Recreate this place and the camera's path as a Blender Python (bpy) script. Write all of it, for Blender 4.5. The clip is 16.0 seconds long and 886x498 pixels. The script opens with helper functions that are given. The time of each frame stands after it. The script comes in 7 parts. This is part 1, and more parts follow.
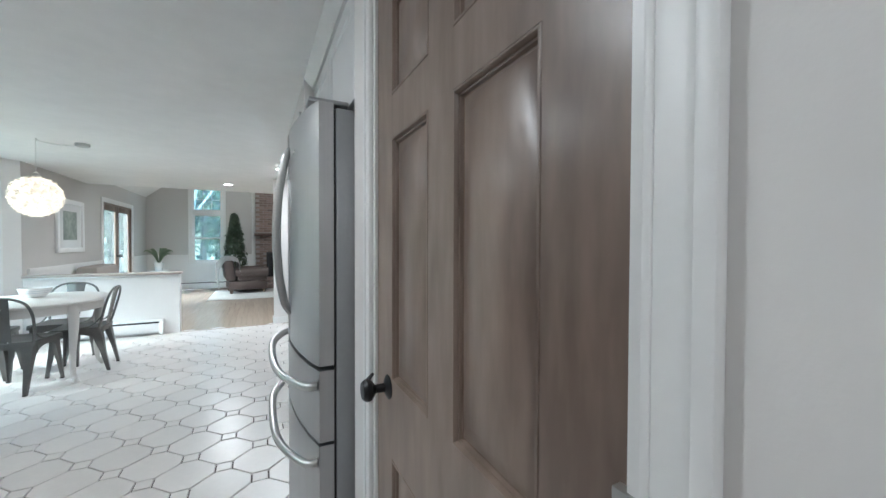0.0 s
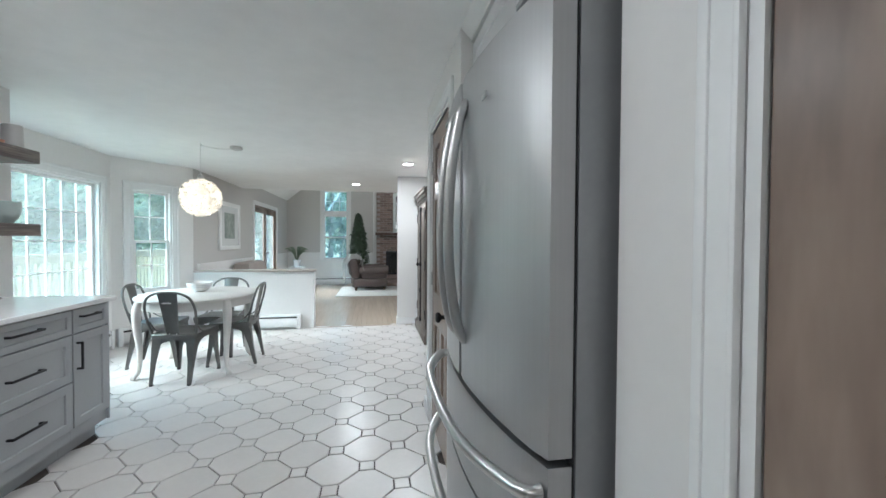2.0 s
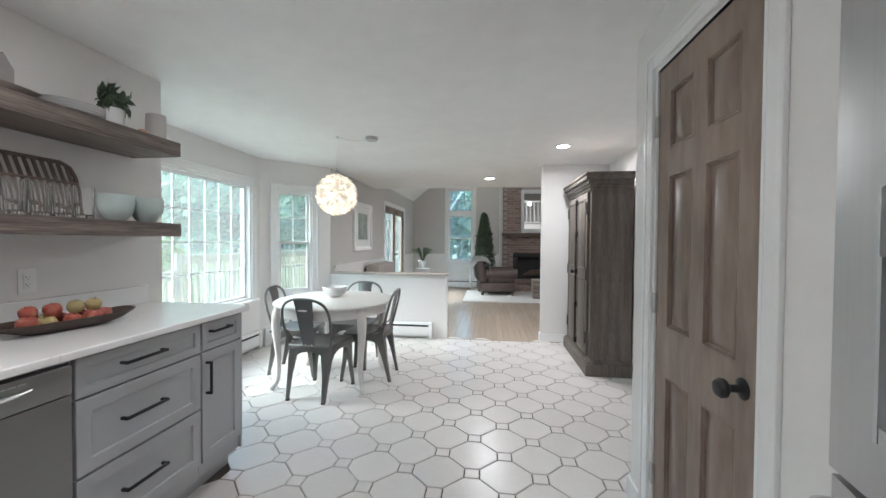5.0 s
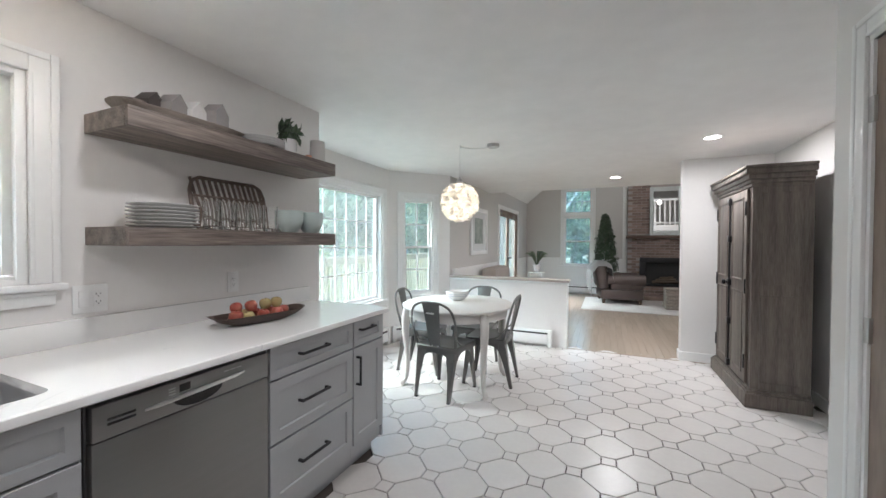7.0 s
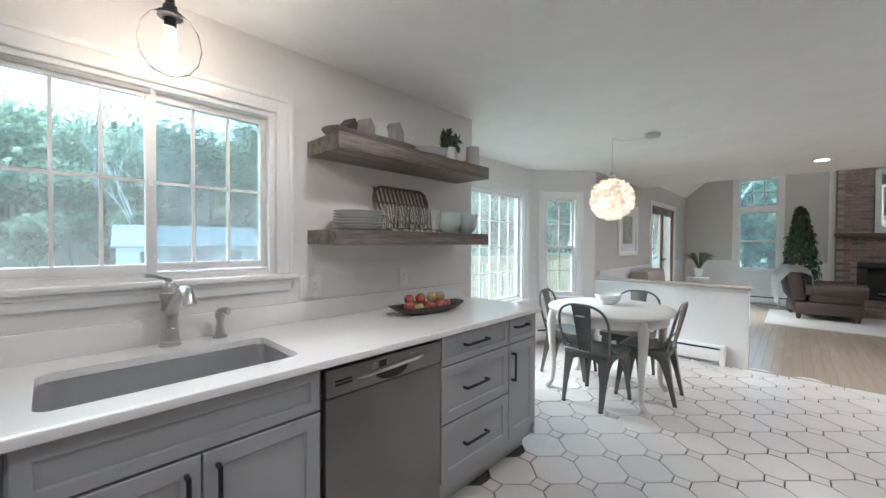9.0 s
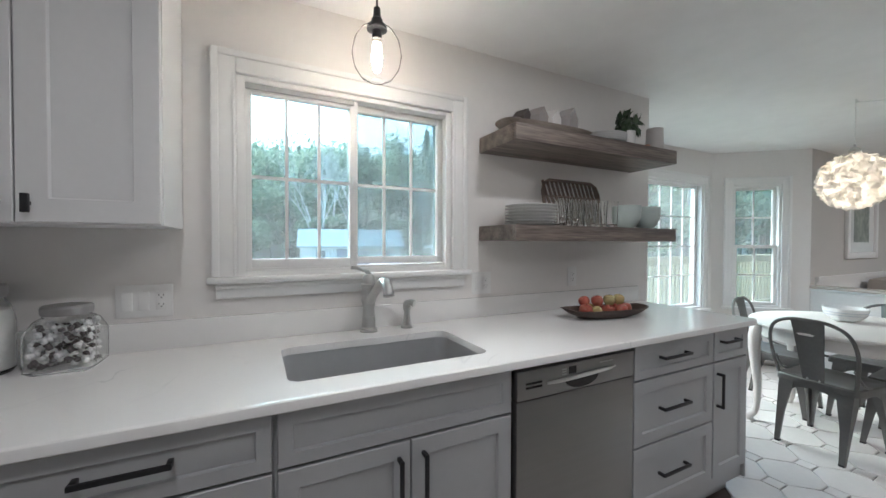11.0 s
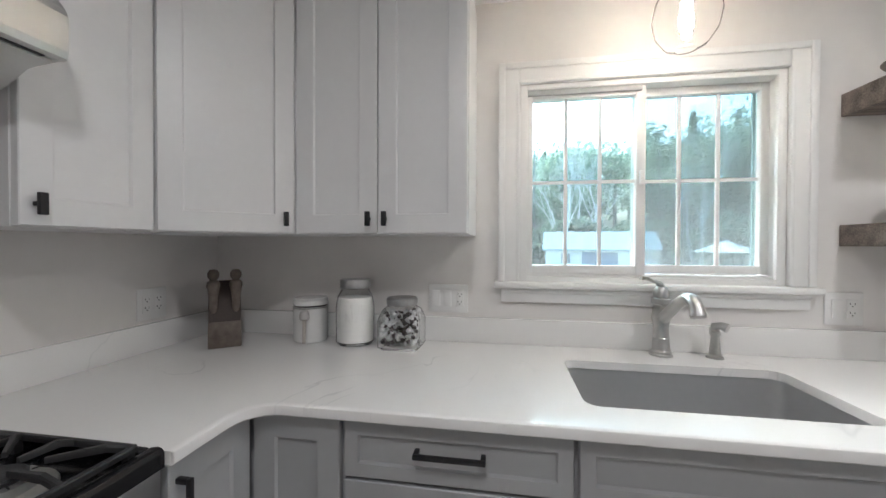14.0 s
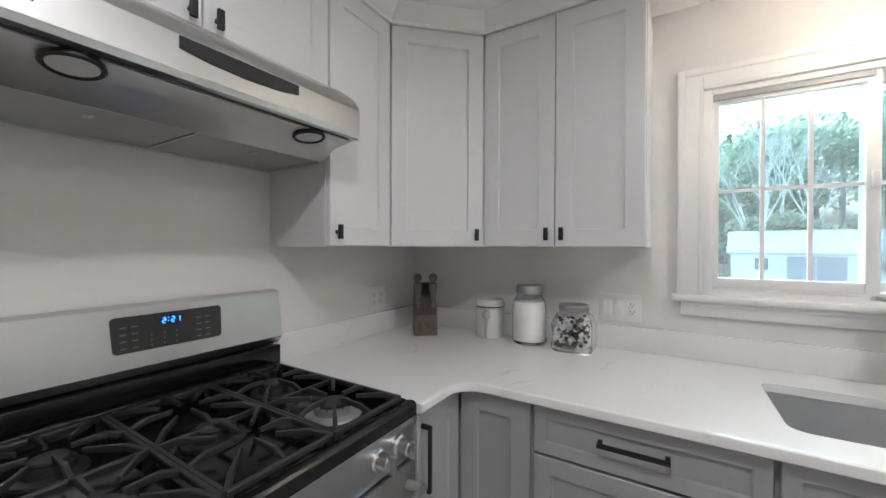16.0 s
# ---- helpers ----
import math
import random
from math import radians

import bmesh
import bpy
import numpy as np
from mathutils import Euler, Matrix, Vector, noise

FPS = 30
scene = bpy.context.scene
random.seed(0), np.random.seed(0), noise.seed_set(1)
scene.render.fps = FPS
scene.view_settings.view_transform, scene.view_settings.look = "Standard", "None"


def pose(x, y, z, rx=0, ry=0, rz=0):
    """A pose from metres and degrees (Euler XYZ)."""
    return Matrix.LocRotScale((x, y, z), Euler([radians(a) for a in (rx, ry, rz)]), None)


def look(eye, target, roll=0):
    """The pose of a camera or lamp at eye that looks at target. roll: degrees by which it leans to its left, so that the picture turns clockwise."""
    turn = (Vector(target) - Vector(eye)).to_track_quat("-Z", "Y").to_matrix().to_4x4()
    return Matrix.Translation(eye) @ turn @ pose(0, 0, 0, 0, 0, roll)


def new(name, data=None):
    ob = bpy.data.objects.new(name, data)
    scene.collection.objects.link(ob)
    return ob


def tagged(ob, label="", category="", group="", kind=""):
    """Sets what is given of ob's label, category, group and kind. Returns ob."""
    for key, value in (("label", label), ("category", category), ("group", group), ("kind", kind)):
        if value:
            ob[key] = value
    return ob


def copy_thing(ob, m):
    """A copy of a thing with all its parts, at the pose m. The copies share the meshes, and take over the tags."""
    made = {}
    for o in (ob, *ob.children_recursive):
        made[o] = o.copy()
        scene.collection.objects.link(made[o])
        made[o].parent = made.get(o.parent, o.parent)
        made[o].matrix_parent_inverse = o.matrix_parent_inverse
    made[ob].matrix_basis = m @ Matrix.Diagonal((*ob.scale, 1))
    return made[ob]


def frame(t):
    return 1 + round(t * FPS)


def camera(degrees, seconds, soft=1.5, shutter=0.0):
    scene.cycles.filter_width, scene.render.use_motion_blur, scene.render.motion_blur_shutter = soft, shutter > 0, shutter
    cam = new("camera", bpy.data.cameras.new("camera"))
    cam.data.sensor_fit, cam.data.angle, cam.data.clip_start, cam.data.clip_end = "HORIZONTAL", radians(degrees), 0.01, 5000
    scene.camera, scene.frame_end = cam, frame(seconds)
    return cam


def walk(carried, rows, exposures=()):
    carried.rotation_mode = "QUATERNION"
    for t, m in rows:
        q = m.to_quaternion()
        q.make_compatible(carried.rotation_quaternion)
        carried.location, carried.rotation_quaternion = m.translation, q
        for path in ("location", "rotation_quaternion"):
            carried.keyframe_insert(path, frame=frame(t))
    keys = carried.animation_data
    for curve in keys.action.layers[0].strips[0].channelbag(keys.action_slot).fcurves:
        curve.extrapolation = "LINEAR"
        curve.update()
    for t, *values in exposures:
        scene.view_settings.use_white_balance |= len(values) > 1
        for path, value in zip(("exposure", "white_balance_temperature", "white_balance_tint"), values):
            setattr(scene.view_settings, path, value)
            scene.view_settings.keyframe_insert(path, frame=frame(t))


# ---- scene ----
cam = camera(99.8, 16.0)
# seconds, x, y, z, yaw, pitch, roll
PATH = [
    (0.0, 0.045, -0.111, 1.303, -26.17, -1.04, -0.17),
    (0.5, 0.062, 0.053, 1.305, -20.90, -1.05, -0.21),
    (1.0, 0.036, 0.212, 1.303, -16.49, -1.05, -0.25),
    (1.5, -0.039, 0.381, 1.297, -13.03, -1.11, -0.30),
    (2.0, -0.103, 0.578, 1.291, -10.33, -1.15, -0.32),
    (2.5, -0.142, 0.799, 1.288, -7.66, -1.14, -0.34),
    (3.0, -0.187, 0.976, 1.282, -5.08, -1.15, -0.32),
    (3.5, -0.251, 1.142, 1.278, -2.48, -1.17, -0.36),
    (6.0, -0.511, 1.473, 1.309, 14.78, -0.98, -0.30),
    (6.5, -0.527, 1.446, 1.318, 19.05, -0.91, -0.26),
    (7.0, -0.551, 1.395, 1.328, 23.58, -0.91, -0.30),
    (7.5, -0.589, 1.362, 1.330, 28.46, -0.94, -0.29),
    (8.0, -0.609, 1.331, 1.329, 33.50, -0.94, -0.30),
    (8.5, -0.626, 1.300, 1.327, 38.42, -0.97, -0.31),
    (11.0, -0.847, 1.165, 1.300, 63.34, -0.95, -0.17),
    (11.5, -0.931, 1.130, 1.286, 68.64, -0.92, -0.11),
    (12.0, -0.978, 1.099, 1.273, 74.00, -0.87, -0.08),
    (12.5, -1.007, 1.074, 1.273, 79.16, -0.79, -0.05),
    (13.0, -1.012, 1.062, 1.283, 85.13, -0.65, -0.13),
    (13.5, -1.002, 1.053, 1.299, 92.31, -0.61, -0.16),
    (14.0, -0.976, 1.042, 1.312, 99.39, -0.65, -0.19),
    (14.5, -0.957, 1.021, 1.322, 105.51, -0.62, -0.15),
    (15.0, -0.906, 1.004, 1.331, 111.33, -0.55, -0.15),
    (15.5, -0.831, 0.999, 1.341, 116.76, -0.51, -0.18),
    (16.0, -0.752, 1.003, 1.351, 121.65, -0.47, -0.17),
]
# seconds, stops, kelvin, tint
EXPOSURES = [(0.0, 3.75, 5600, 6), (1.0, 3.7, 5600, 6), (3.5, 3.5, 5750, 7), (6.0, 3.53, 6020, 13), (8.5, 3.38, 6000, 13), (11.0, 3.13, 5950, 12), (13.0, 3.28, 6050, 12), (16.0, 3.55, 6100, 13)]
walk(cam, [(t, pose(x, y, z, 90 + pitch, roll, yaw)) for t, x, y, z, yaw, pitch, roll in PATH], EXPOSURES)

# ---- light ----
world = bpy.data.worlds.new("sky")
scene.world = world
world.use_nodes = True
wn = world.node_tree.nodes
sky = wn.new("ShaderNodeTexSky")
sky.sky_type, sky.sun_disc, sky.sun_elevation, sky.sun_rotation = "NISHITA", False, radians(44), radians(250)
sky.air_density, sky.dust_density, sky.ozone_density = 1.0, 3.0, 1.0
wn["Background"].inputs["Strength"].default_value = 0.15
world.node_tree.links.new(sky.outputs[0], wn["Background"].inputs["Color"])


def lamp(name, kind, m, watts, colour=(1, 1, 1), size=0.1, size_y=None):
    data = bpy.data.lights.new(name, kind)
    data.energy, data.color = watts, colour
    if kind == "SUN":
        data.angle = size
    elif kind == "AREA":
        data.size = size
        if size_y:
            data.shape, data.size_y = "RECTANGLE", size_y
    else:
        data.shadow_soft_size = size
    ob = new(name, data)
    ob.matrix_world = m
    return ob


lamp("sun", "SUN", look((0, 0, 20), (5.2, 1.9, 14.6)), 0.75, (1.0, 0.97, 0.93), radians(50))

# ---- materials ----


def mat(name, col, rough=0.5, metal=0.0, var=0.06, scale=5.0, fine=60.0, bump=0.0, bscale=150.0, stretch=(1, 1, 1), rnd=0.0, coat=0.0, col2=None, rvar=0.08, span=(0.3, 0.7)):
    m = bpy.data.materials.new(name)
    m.use_nodes = True
    nt = m.node_tree
    nodes, links = nt.nodes, nt.links
    b = nodes["Principled BSDF"]
    tc = nodes.new("ShaderNodeTexCoord")
    mp = nodes.new("ShaderNodeMapping")
    mp.inputs["Scale"].default_value = stretch
    links.new(tc.outputs["Object"], mp.inputs["Vector"])
    n1, n2 = nodes.new("ShaderNodeTexNoise"), nodes.new("ShaderNodeTexNoise")
    n1.inputs["Scale"].default_value, n2.inputs["Scale"].default_value = scale, fine
    n1.inputs["Detail"].default_value, n2.inputs["Detail"].default_value = 4, 3
    for n in (n1, n2):
        links.new(mp.outputs[0], n.inputs["Vector"])
    add = nodes.new("ShaderNodeMath")
    add.operation = "MULTIPLY_ADD"
    links.new(n2.outputs[0], add.inputs[0])
    add.inputs[1].default_value = 0.45
    half = nodes.new("ShaderNodeMath")
    half.operation = "MULTIPLY"
    half.inputs[1].default_value = 0.55
    links.new(n1.outputs[0], half.inputs[0])
    links.new(half.outputs[0], add.inputs[2])
    ramp = nodes.new("ShaderNodeMapRange")
    ramp.inputs["From Min"].default_value, ramp.inputs["From Max"].default_value = span
    links.new(add.outputs[0], ramp.inputs[0])
    mix = nodes.new("ShaderNodeMix")
    mix.data_type = "RGBA"
    lo = [c * (1 - var) for c in col] if col2 is None else col2
    hi = [min(1, c * (1 + var)) for c in col] if col2 is None else col
    mix.inputs["A"].default_value = (*lo, 1)
    mix.inputs["B"].default_value = (*hi, 1)
    links.new(ramp.outputs[0], mix.inputs["Factor"])
    out = mix.outputs["Result"]
    if rnd:
        oi = nodes.new("ShaderNodeObjectInfo")
        hs = nodes.new("ShaderNodeHueSaturation")
        mr = nodes.new("ShaderNodeMapRange")
        mr.inputs["To Min"].default_value, mr.inputs["To Max"].default_value = 1 - rnd, 1 + rnd
        links.new(oi.outputs["Random"], mr.inputs[0])
        links.new(mr.outputs[0], hs.inputs["Value"])
        links.new(out, hs.inputs["Color"])
        out = hs.outputs[0]
    links.new(out, b.inputs["Base Color"])
    rr = nodes.new("ShaderNodeMapRange")
    rr.inputs["To Min"].default_value, rr.inputs["To Max"].default_value = max(0.02, rough - rvar), min(1, rough + rvar)
    links.new(add.outputs[0], rr.inputs[0])
    links.new(rr.outputs[0], b.inputs["Roughness"])
    b.inputs["Metallic"].default_value = metal
    b.inputs["Coat Weight"].default_value = coat
    if bump:
        n3 = nodes.new("ShaderNodeTexNoise")
        n3.inputs["Scale"].default_value = bscale
        links.new(mp.outputs[0], n3.inputs["Vector"])
        bp = nodes.new("ShaderNodeBump")
        bp.inputs["Strength"].default_value, bp.inputs["Distance"].default_value = bump, 0.01
        links.new(n3.outputs[0], bp.inputs["Height"])
        links.new(bp.outputs[0], b.inputs["Normal"])
    return m


def glass(name, col=(1, 1, 1), rough=0.0, ior=1.45):
    m = bpy.data.materials.new(name)
    m.use_nodes = True
    b = m.node_tree.nodes["Principled BSDF"]
    b.inputs["Base Color"].default_value = (*col, 1)
    b.inputs["Roughness"].default_value, b.inputs["IOR"].default_value = rough, ior
    b.inputs["Transmission Weight"].default_value = 1
    return m


def window_pane(name, tint, veil):
    """Thin glossy window glass; tint darkens the view, a translucent veil paints haze."""
    m = bpy.data.materials.new(name)
    m.use_nodes = True
    nt = m.node_tree
    nt.nodes.remove(nt.nodes["Principled BSDF"])
    tr, tl, gl = nt.nodes.new("ShaderNodeBsdfTransparent"), nt.nodes.new("ShaderNodeBsdfTranslucent"), nt.nodes.new("ShaderNodeBsdfGlossy")
    tr.inputs["Color"].default_value = (*tint, 1)
    tl.inputs["Color"].default_value = (0.87, 0.90, 0.90, 1)
    gl.inputs["Roughness"].default_value = 0.03
    noise_ = nt.nodes.new("ShaderNodeTexNoise")
    noise_.inputs["Scale"].default_value = 2.5
    tc = nt.nodes.new("ShaderNodeTexCoord")
    nt.links.new(tc.outputs["Object"], noise_.inputs["Vector"])
    mr = nt.nodes.new("ShaderNodeMapRange")
    mr.inputs["To Min"].default_value, mr.inputs["To Max"].default_value = veil * 0.7, veil * 1.3
    nt.links.new(noise_.outputs[0], mr.inputs[0])
    a, b = nt.nodes.new("ShaderNodeMixShader"), nt.nodes.new("ShaderNodeMixShader")
    lw = nt.nodes.new("ShaderNodeLayerWeight")
    pw, fr = nt.nodes.new("ShaderNodeMath"), nt.nodes.new("ShaderNodeMath")
    pw.operation, fr.operation = "POWER", "MULTIPLY_ADD"
    pw.inputs[1].default_value, fr.inputs[1].default_value, fr.inputs[2].default_value = 5.0, 0.45, 0.02
    nt.links.new(lw.outputs["Facing"], pw.inputs[0])
    nt.links.new(pw.outputs[0], fr.inputs[0])
    nt.links.new(mr.outputs[0], a.inputs[0])
    nt.links.new(tr.outputs[0], a.inputs[1])
    nt.links.new(tl.outputs[0], a.inputs[2])
    nt.links.new(fr.outputs[0], b.inputs[0])
    nt.links.new(a.outputs[0], b.inputs[1])
    nt.links.new(gl.outputs[0], b.inputs[2])
    nt.links.new(b.outputs[0], nt.nodes["Material Output"].inputs["Surface"])
    return m


def glow(name, col, strength):
    m = bpy.data.materials.new(name)
    m.use_nodes = True
    b = m.node_tree.nodes["Principled BSDF"]
    b.inputs["Base Color"].default_value = (*col, 1)
    b.inputs["Emission Color"].default_value = (*col, 1)
    b.inputs["Emission Strength"].default_value = strength
    return m


WALL = mat("white_wall_paint", (0.78, 0.76, 0.74), 0.55, var=0.02, scale=1.5, fine=30, bump=0.02, bscale=220)
CEIL = mat("ceiling_paint", (0.88, 0.875, 0.865), 0.6, var=0.045, scale=1.6, fine=7, bump=0.08, bscale=40)
GREYW = mat("greige_wall_paint", (0.56, 0.545, 0.525), 0.6, var=0.03, scale=1.5, fine=30, bump=0.05, bscale=220)
TRIM = mat("white_trim_paint", (0.82, 0.82, 0.81), 0.35, var=0.02, scale=3, fine=40)
UPPER = mat("white_cabinet_paint", (0.74, 0.74, 0.745), 0.35, var=0.02, scale=3, fine=50)
GREYC = mat("grey_cabinet_paint", (0.40, 0.41, 0.42), 0.4, var=0.03, scale=3, fine=50)
BLACKM = mat("black_metal", (0.02, 0.02, 0.022), 0.4, 0.3, var=0.2)
QUARTZ = mat("white_quartz", (0.82, 0.815, 0.805), 0.14, var=0.015, scale=2, fine=120, rvar=0.04)


def vein(m, thin=0.012, scale=1.7, colour=(0.5, 0.5, 0.51)):
    """Faint broken grey veins over a stone's base colour."""
    nt = m.node_tree
    b = nt.nodes["Principled BSDF"]
    was = b.inputs["Base Color"].links[0].from_socket
    tc = nt.nodes.new("ShaderNodeTexCoord")
    n1, n2 = nt.nodes.new("ShaderNodeTexNoise"), nt.nodes.new("ShaderNodeTexNoise")
    n1.inputs["Scale"].default_value, n1.inputs["Detail"].default_value, n1.inputs["Distortion"].default_value = scale, 5, 0.6
    n2.inputs["Scale"].default_value = 3.1
    sub, ab, mr, gate, mul, mx = (nt.nodes.new("ShaderNodeMath"), nt.nodes.new("ShaderNodeMath"), nt.nodes.new("ShaderNodeMapRange"), nt.nodes.new("ShaderNodeMapRange"), nt.nodes.new("ShaderNodeMath"), nt.nodes.new("ShaderNodeMix"))
    for n in (n1, n2):
        nt.links.new(tc.outputs["Object"], n.inputs["Vector"])
    sub.operation, ab.operation, mul.operation = "SUBTRACT", "ABSOLUTE", "MULTIPLY"
    sub.inputs[1].default_value = 0.5
    nt.links.new(n1.outputs[0], sub.inputs[0])
    nt.links.new(sub.outputs[0], ab.inputs[0])
    nt.links.new(ab.outputs[0], mr.inputs[0])
    mr.inputs["From Min"].default_value, mr.inputs["From Max"].default_value = 0.0, thin
    mr.inputs["To Min"].default_value, mr.inputs["To Max"].default_value = 1.0, 0.0
    nt.links.new(n2.outputs[0], gate.inputs[0])
    gate.inputs["From Min"].default_value, gate.inputs["From Max"].default_value = 0.52, 0.68
    nt.links.new(mr.outputs[0], mul.inputs[0])
    nt.links.new(gate.outputs[0], mul.inputs[1])
    mx.data_type = "RGBA"
    nt.links.new(mul.outputs[0], mx.inputs["Factor"])
    nt.links.new(was, mx.inputs["A"])
    mx.inputs["B"].default_value = (*colour, 1)
    nt.links.new(mx.outputs["Result"], b.inputs["Base Color"])


vein(QUARTZ, 0.007, 1.7, (0.66, 0.66, 0.66))
SINKST = mat("satin_sink_steel", (0.56, 0.56, 0.57), 0.42, 0.75, var=0.03, scale=4, fine=40, stretch=(0.4, 12, 12), rvar=0.04)
STEEL = mat("brushed_stainless", (0.50, 0.50, 0.505), 0.44, 1.0, var=0.06, scale=1.6, fine=12, stretch=(9, 9, 0.2), rvar=0.07)
STEELH = mat("brushed_stainless_across", (0.58, 0.58, 0.575), 0.31, 1.0, var=0.02, scale=3, fine=40, stretch=(0.3, 14, 14), rvar=0.03)
NICKEL = mat("brushed_nickel", (0.56, 0.56, 0.55), 0.3, 1.0, var=0.02, scale=6, rvar=0.02)
UNDER = mat("hood_underside", (0.62, 0.62, 0.61), 0.36, 0.8, var=0.03, scale=3, fine=40, stretch=(0.3, 14, 14))
DARKST = mat("grey_fridge_side", (0.33, 0.335, 0.34), 0.45, 0.4, var=0.05)
DWST = mat("slate_stainless", (0.25, 0.246, 0.24), 0.36, 0.9, var=0.04, scale=3, fine=25, stretch=(14, 0.3, 14), rvar=0.05)
BROWN = mat("stained_door_wood", (0.305, 0.23, 0.184), 0.33, var=0.1, scale=1.3, fine=9, stretch=(2.4, 2.4, 0.55), col2=(0.15, 0.106, 0.081), rvar=0.1, span=(0.36, 0.64), bump=0.03, bscale=25)
SHELFW = mat("weathered_shelf_wood", (0.25, 0.205, 0.175), 0.6, scale=2.2, fine=16, stretch=(10, 0.45, 10), col2=(0.08, 0.062, 0.053), bump=0.15, bscale=30, span=(0.38, 0.62))
ARMW = mat("weathered_armoire_wood", (0.195, 0.163, 0.138), 0.55, scale=2.5, fine=24, stretch=(8, 8, 0.5), col2=(0.10, 0.081, 0.069), bump=0.08, bscale=30, span=(0.38, 0.62))
TILE = mat("cream_glazed_tile", (0.69, 0.655, 0.63), 0.3, var=0.045, scale=3.0, fine=30, rnd=0.04, bump=0.03, bscale=14, rvar=0.08)
GROUT = mat("dark_grout", (0.12, 0.10, 0.09), 0.9, var=0.2, scale=4, fine=80, bump=0.2)
OAK = mat("oak_floor", (0.50, 0.42, 0.34), 0.17, scale=2, fine=20, stretch=(9, 0.6, 9), col2=(0.41, 0.335, 0.265), rnd=0.05)
GUN = mat("gunmetal_chair", (0.165, 0.163, 0.155), 0.36, 0.75, var=0.12, scale=6, fine=60)
CREAM = mat("cream_table_paint", (0.72, 0.70, 0.67), 0.4, var=0.03)
BLACKE = mat("black_enamel", (0.006, 0.006, 0.007), 0.18, var=0.2)
IRON = mat("cast_iron", (0.026, 0.026, 0.027), 0.45, var=0.2, bump=0.1, bscale=300)
# cyan-grey tint to dim the outdoors, with a painted hazy veil over it
PANE = window_pane("window_glass", (0.57, 0.70, 0.695), 0.042)
CLEAR = glass("clear_glass", (0.98, 0.99, 0.985))
BRICK = mat("red_brown_brick", (0.26, 0.195, 0.17), 0.85, var=0.25, scale=5, fine=60, rnd=0.3, bump=0.3, bscale=90)
MORTAR = mat("mortar", (0.38, 0.35, 0.33), 0.95, var=0.1, bump=0.3)
LEATHER = mat("dark_leather", (0.085, 0.064, 0.057), 0.42, var=0.2, scale=4, bump=0.1, bscale=120)
BLANKET = mat("grey_knit_blanket", (0.47, 0.455, 0.445), 0.95, var=0.12, scale=10, fine=120, bump=0.4, bscale=160)
LEAF = mat("leaf_green", (0.16, 0.20, 0.13), 0.6, var=0.4, scale=3, fine=9, rnd=0.1)


def translucent(m, share, colour):
    """Lets daylight through thin leaves."""
    nt = m.node_tree
    tl = nt.nodes.new("ShaderNodeBsdfTranslucent")
    tl.inputs["Color"].default_value = (*colour, 1)
    mx = nt.nodes.new("ShaderNodeMixShader")
    mx.inputs[0].default_value = share
    nt.links.new(nt.nodes["Principled BSDF"].outputs[0], mx.inputs[1])
    nt.links.new(tl.outputs[0], mx.inputs[2])
    nt.links.new(mx.outputs[0], nt.nodes["Material Output"].inputs["Surface"])


translucent(LEAF, 0.6, (0.42, 0.50, 0.38))
FICUS = mat("dark_leaf_green", (0.045, 0.075, 0.04), 0.35, var=0.4, scale=6, fine=20)
BARK = mat("bark", (0.10, 0.075, 0.055), 0.9, var=0.25, bump=0.3, bscale=60)
GREYBARK = mat("pale_grey_bark", (0.30, 0.275, 0.25), 0.9, var=0.25, scale=3, fine=20)
BIRCH = mat("pale_birch_bark", (0.74, 0.72, 0.68), 0.8, var=0.2, scale=4, fine=30)
CERAM = mat("white_ceramic", (0.76, 0.76, 0.75), 0.2, var=0.02)
MINT = mat("pale_mint_ceramic", (0.50, 0.58, 0.56), 0.3, var=0.03)
RUG = mat("pale_rug", (0.55, 0.53, 0.51), 0.95, var=0.12, scale=5, fine=120, bump=0.3)
CEDAR = mat("pale_cedar", (0.36, 0.30, 0.205), 0.7, var=0.15, scale=3, fine=20, stretch=(8, 8, 0.5), rnd=0.08)
GRASS = mat("winter_grass", (0.26, 0.235, 0.17), 0.95, var=0.35, scale=0.4, fine=4)
SCREEN = mat("grey_screen_mesh", (0.45, 0.46, 0.47), 0.8, var=0.05)
SCREEN.node_tree.nodes["Principled BSDF"].inputs["Alpha"].default_value = 0.35
SCREENF = mat("screen_frame_grey", (0.5, 0.56, 0.57), 0.5, var=0.03)
LW = 1.9  # watts of a recessed light

# ---- building blocks ----


def box(bm, x0, x1, y0, y1, z0, z1, bevel=0.0):
    r = bmesh.ops.create_cube(bm, size=1.0, matrix=Matrix.Translation(((x0 + x1) / 2, (y0 + y1) / 2, (z0 + z1) / 2)) @ Matrix.Diagonal((abs(x1 - x0), abs(y1 - y0), abs(z1 - z0), 1)))
    if bevel:
        es = {e for v in r["verts"] for e in v.link_edges}
        bmesh.ops.bevel(bm, geom=list(es), offset=bevel, segments=2, affect="EDGES", profile=0.5)
    return bm


def boxes(*rows, bevel=0.0):
    bm = bmesh.new()
    for r in rows:
        box(bm, *r[:6], bevel=bevel)
    return bm


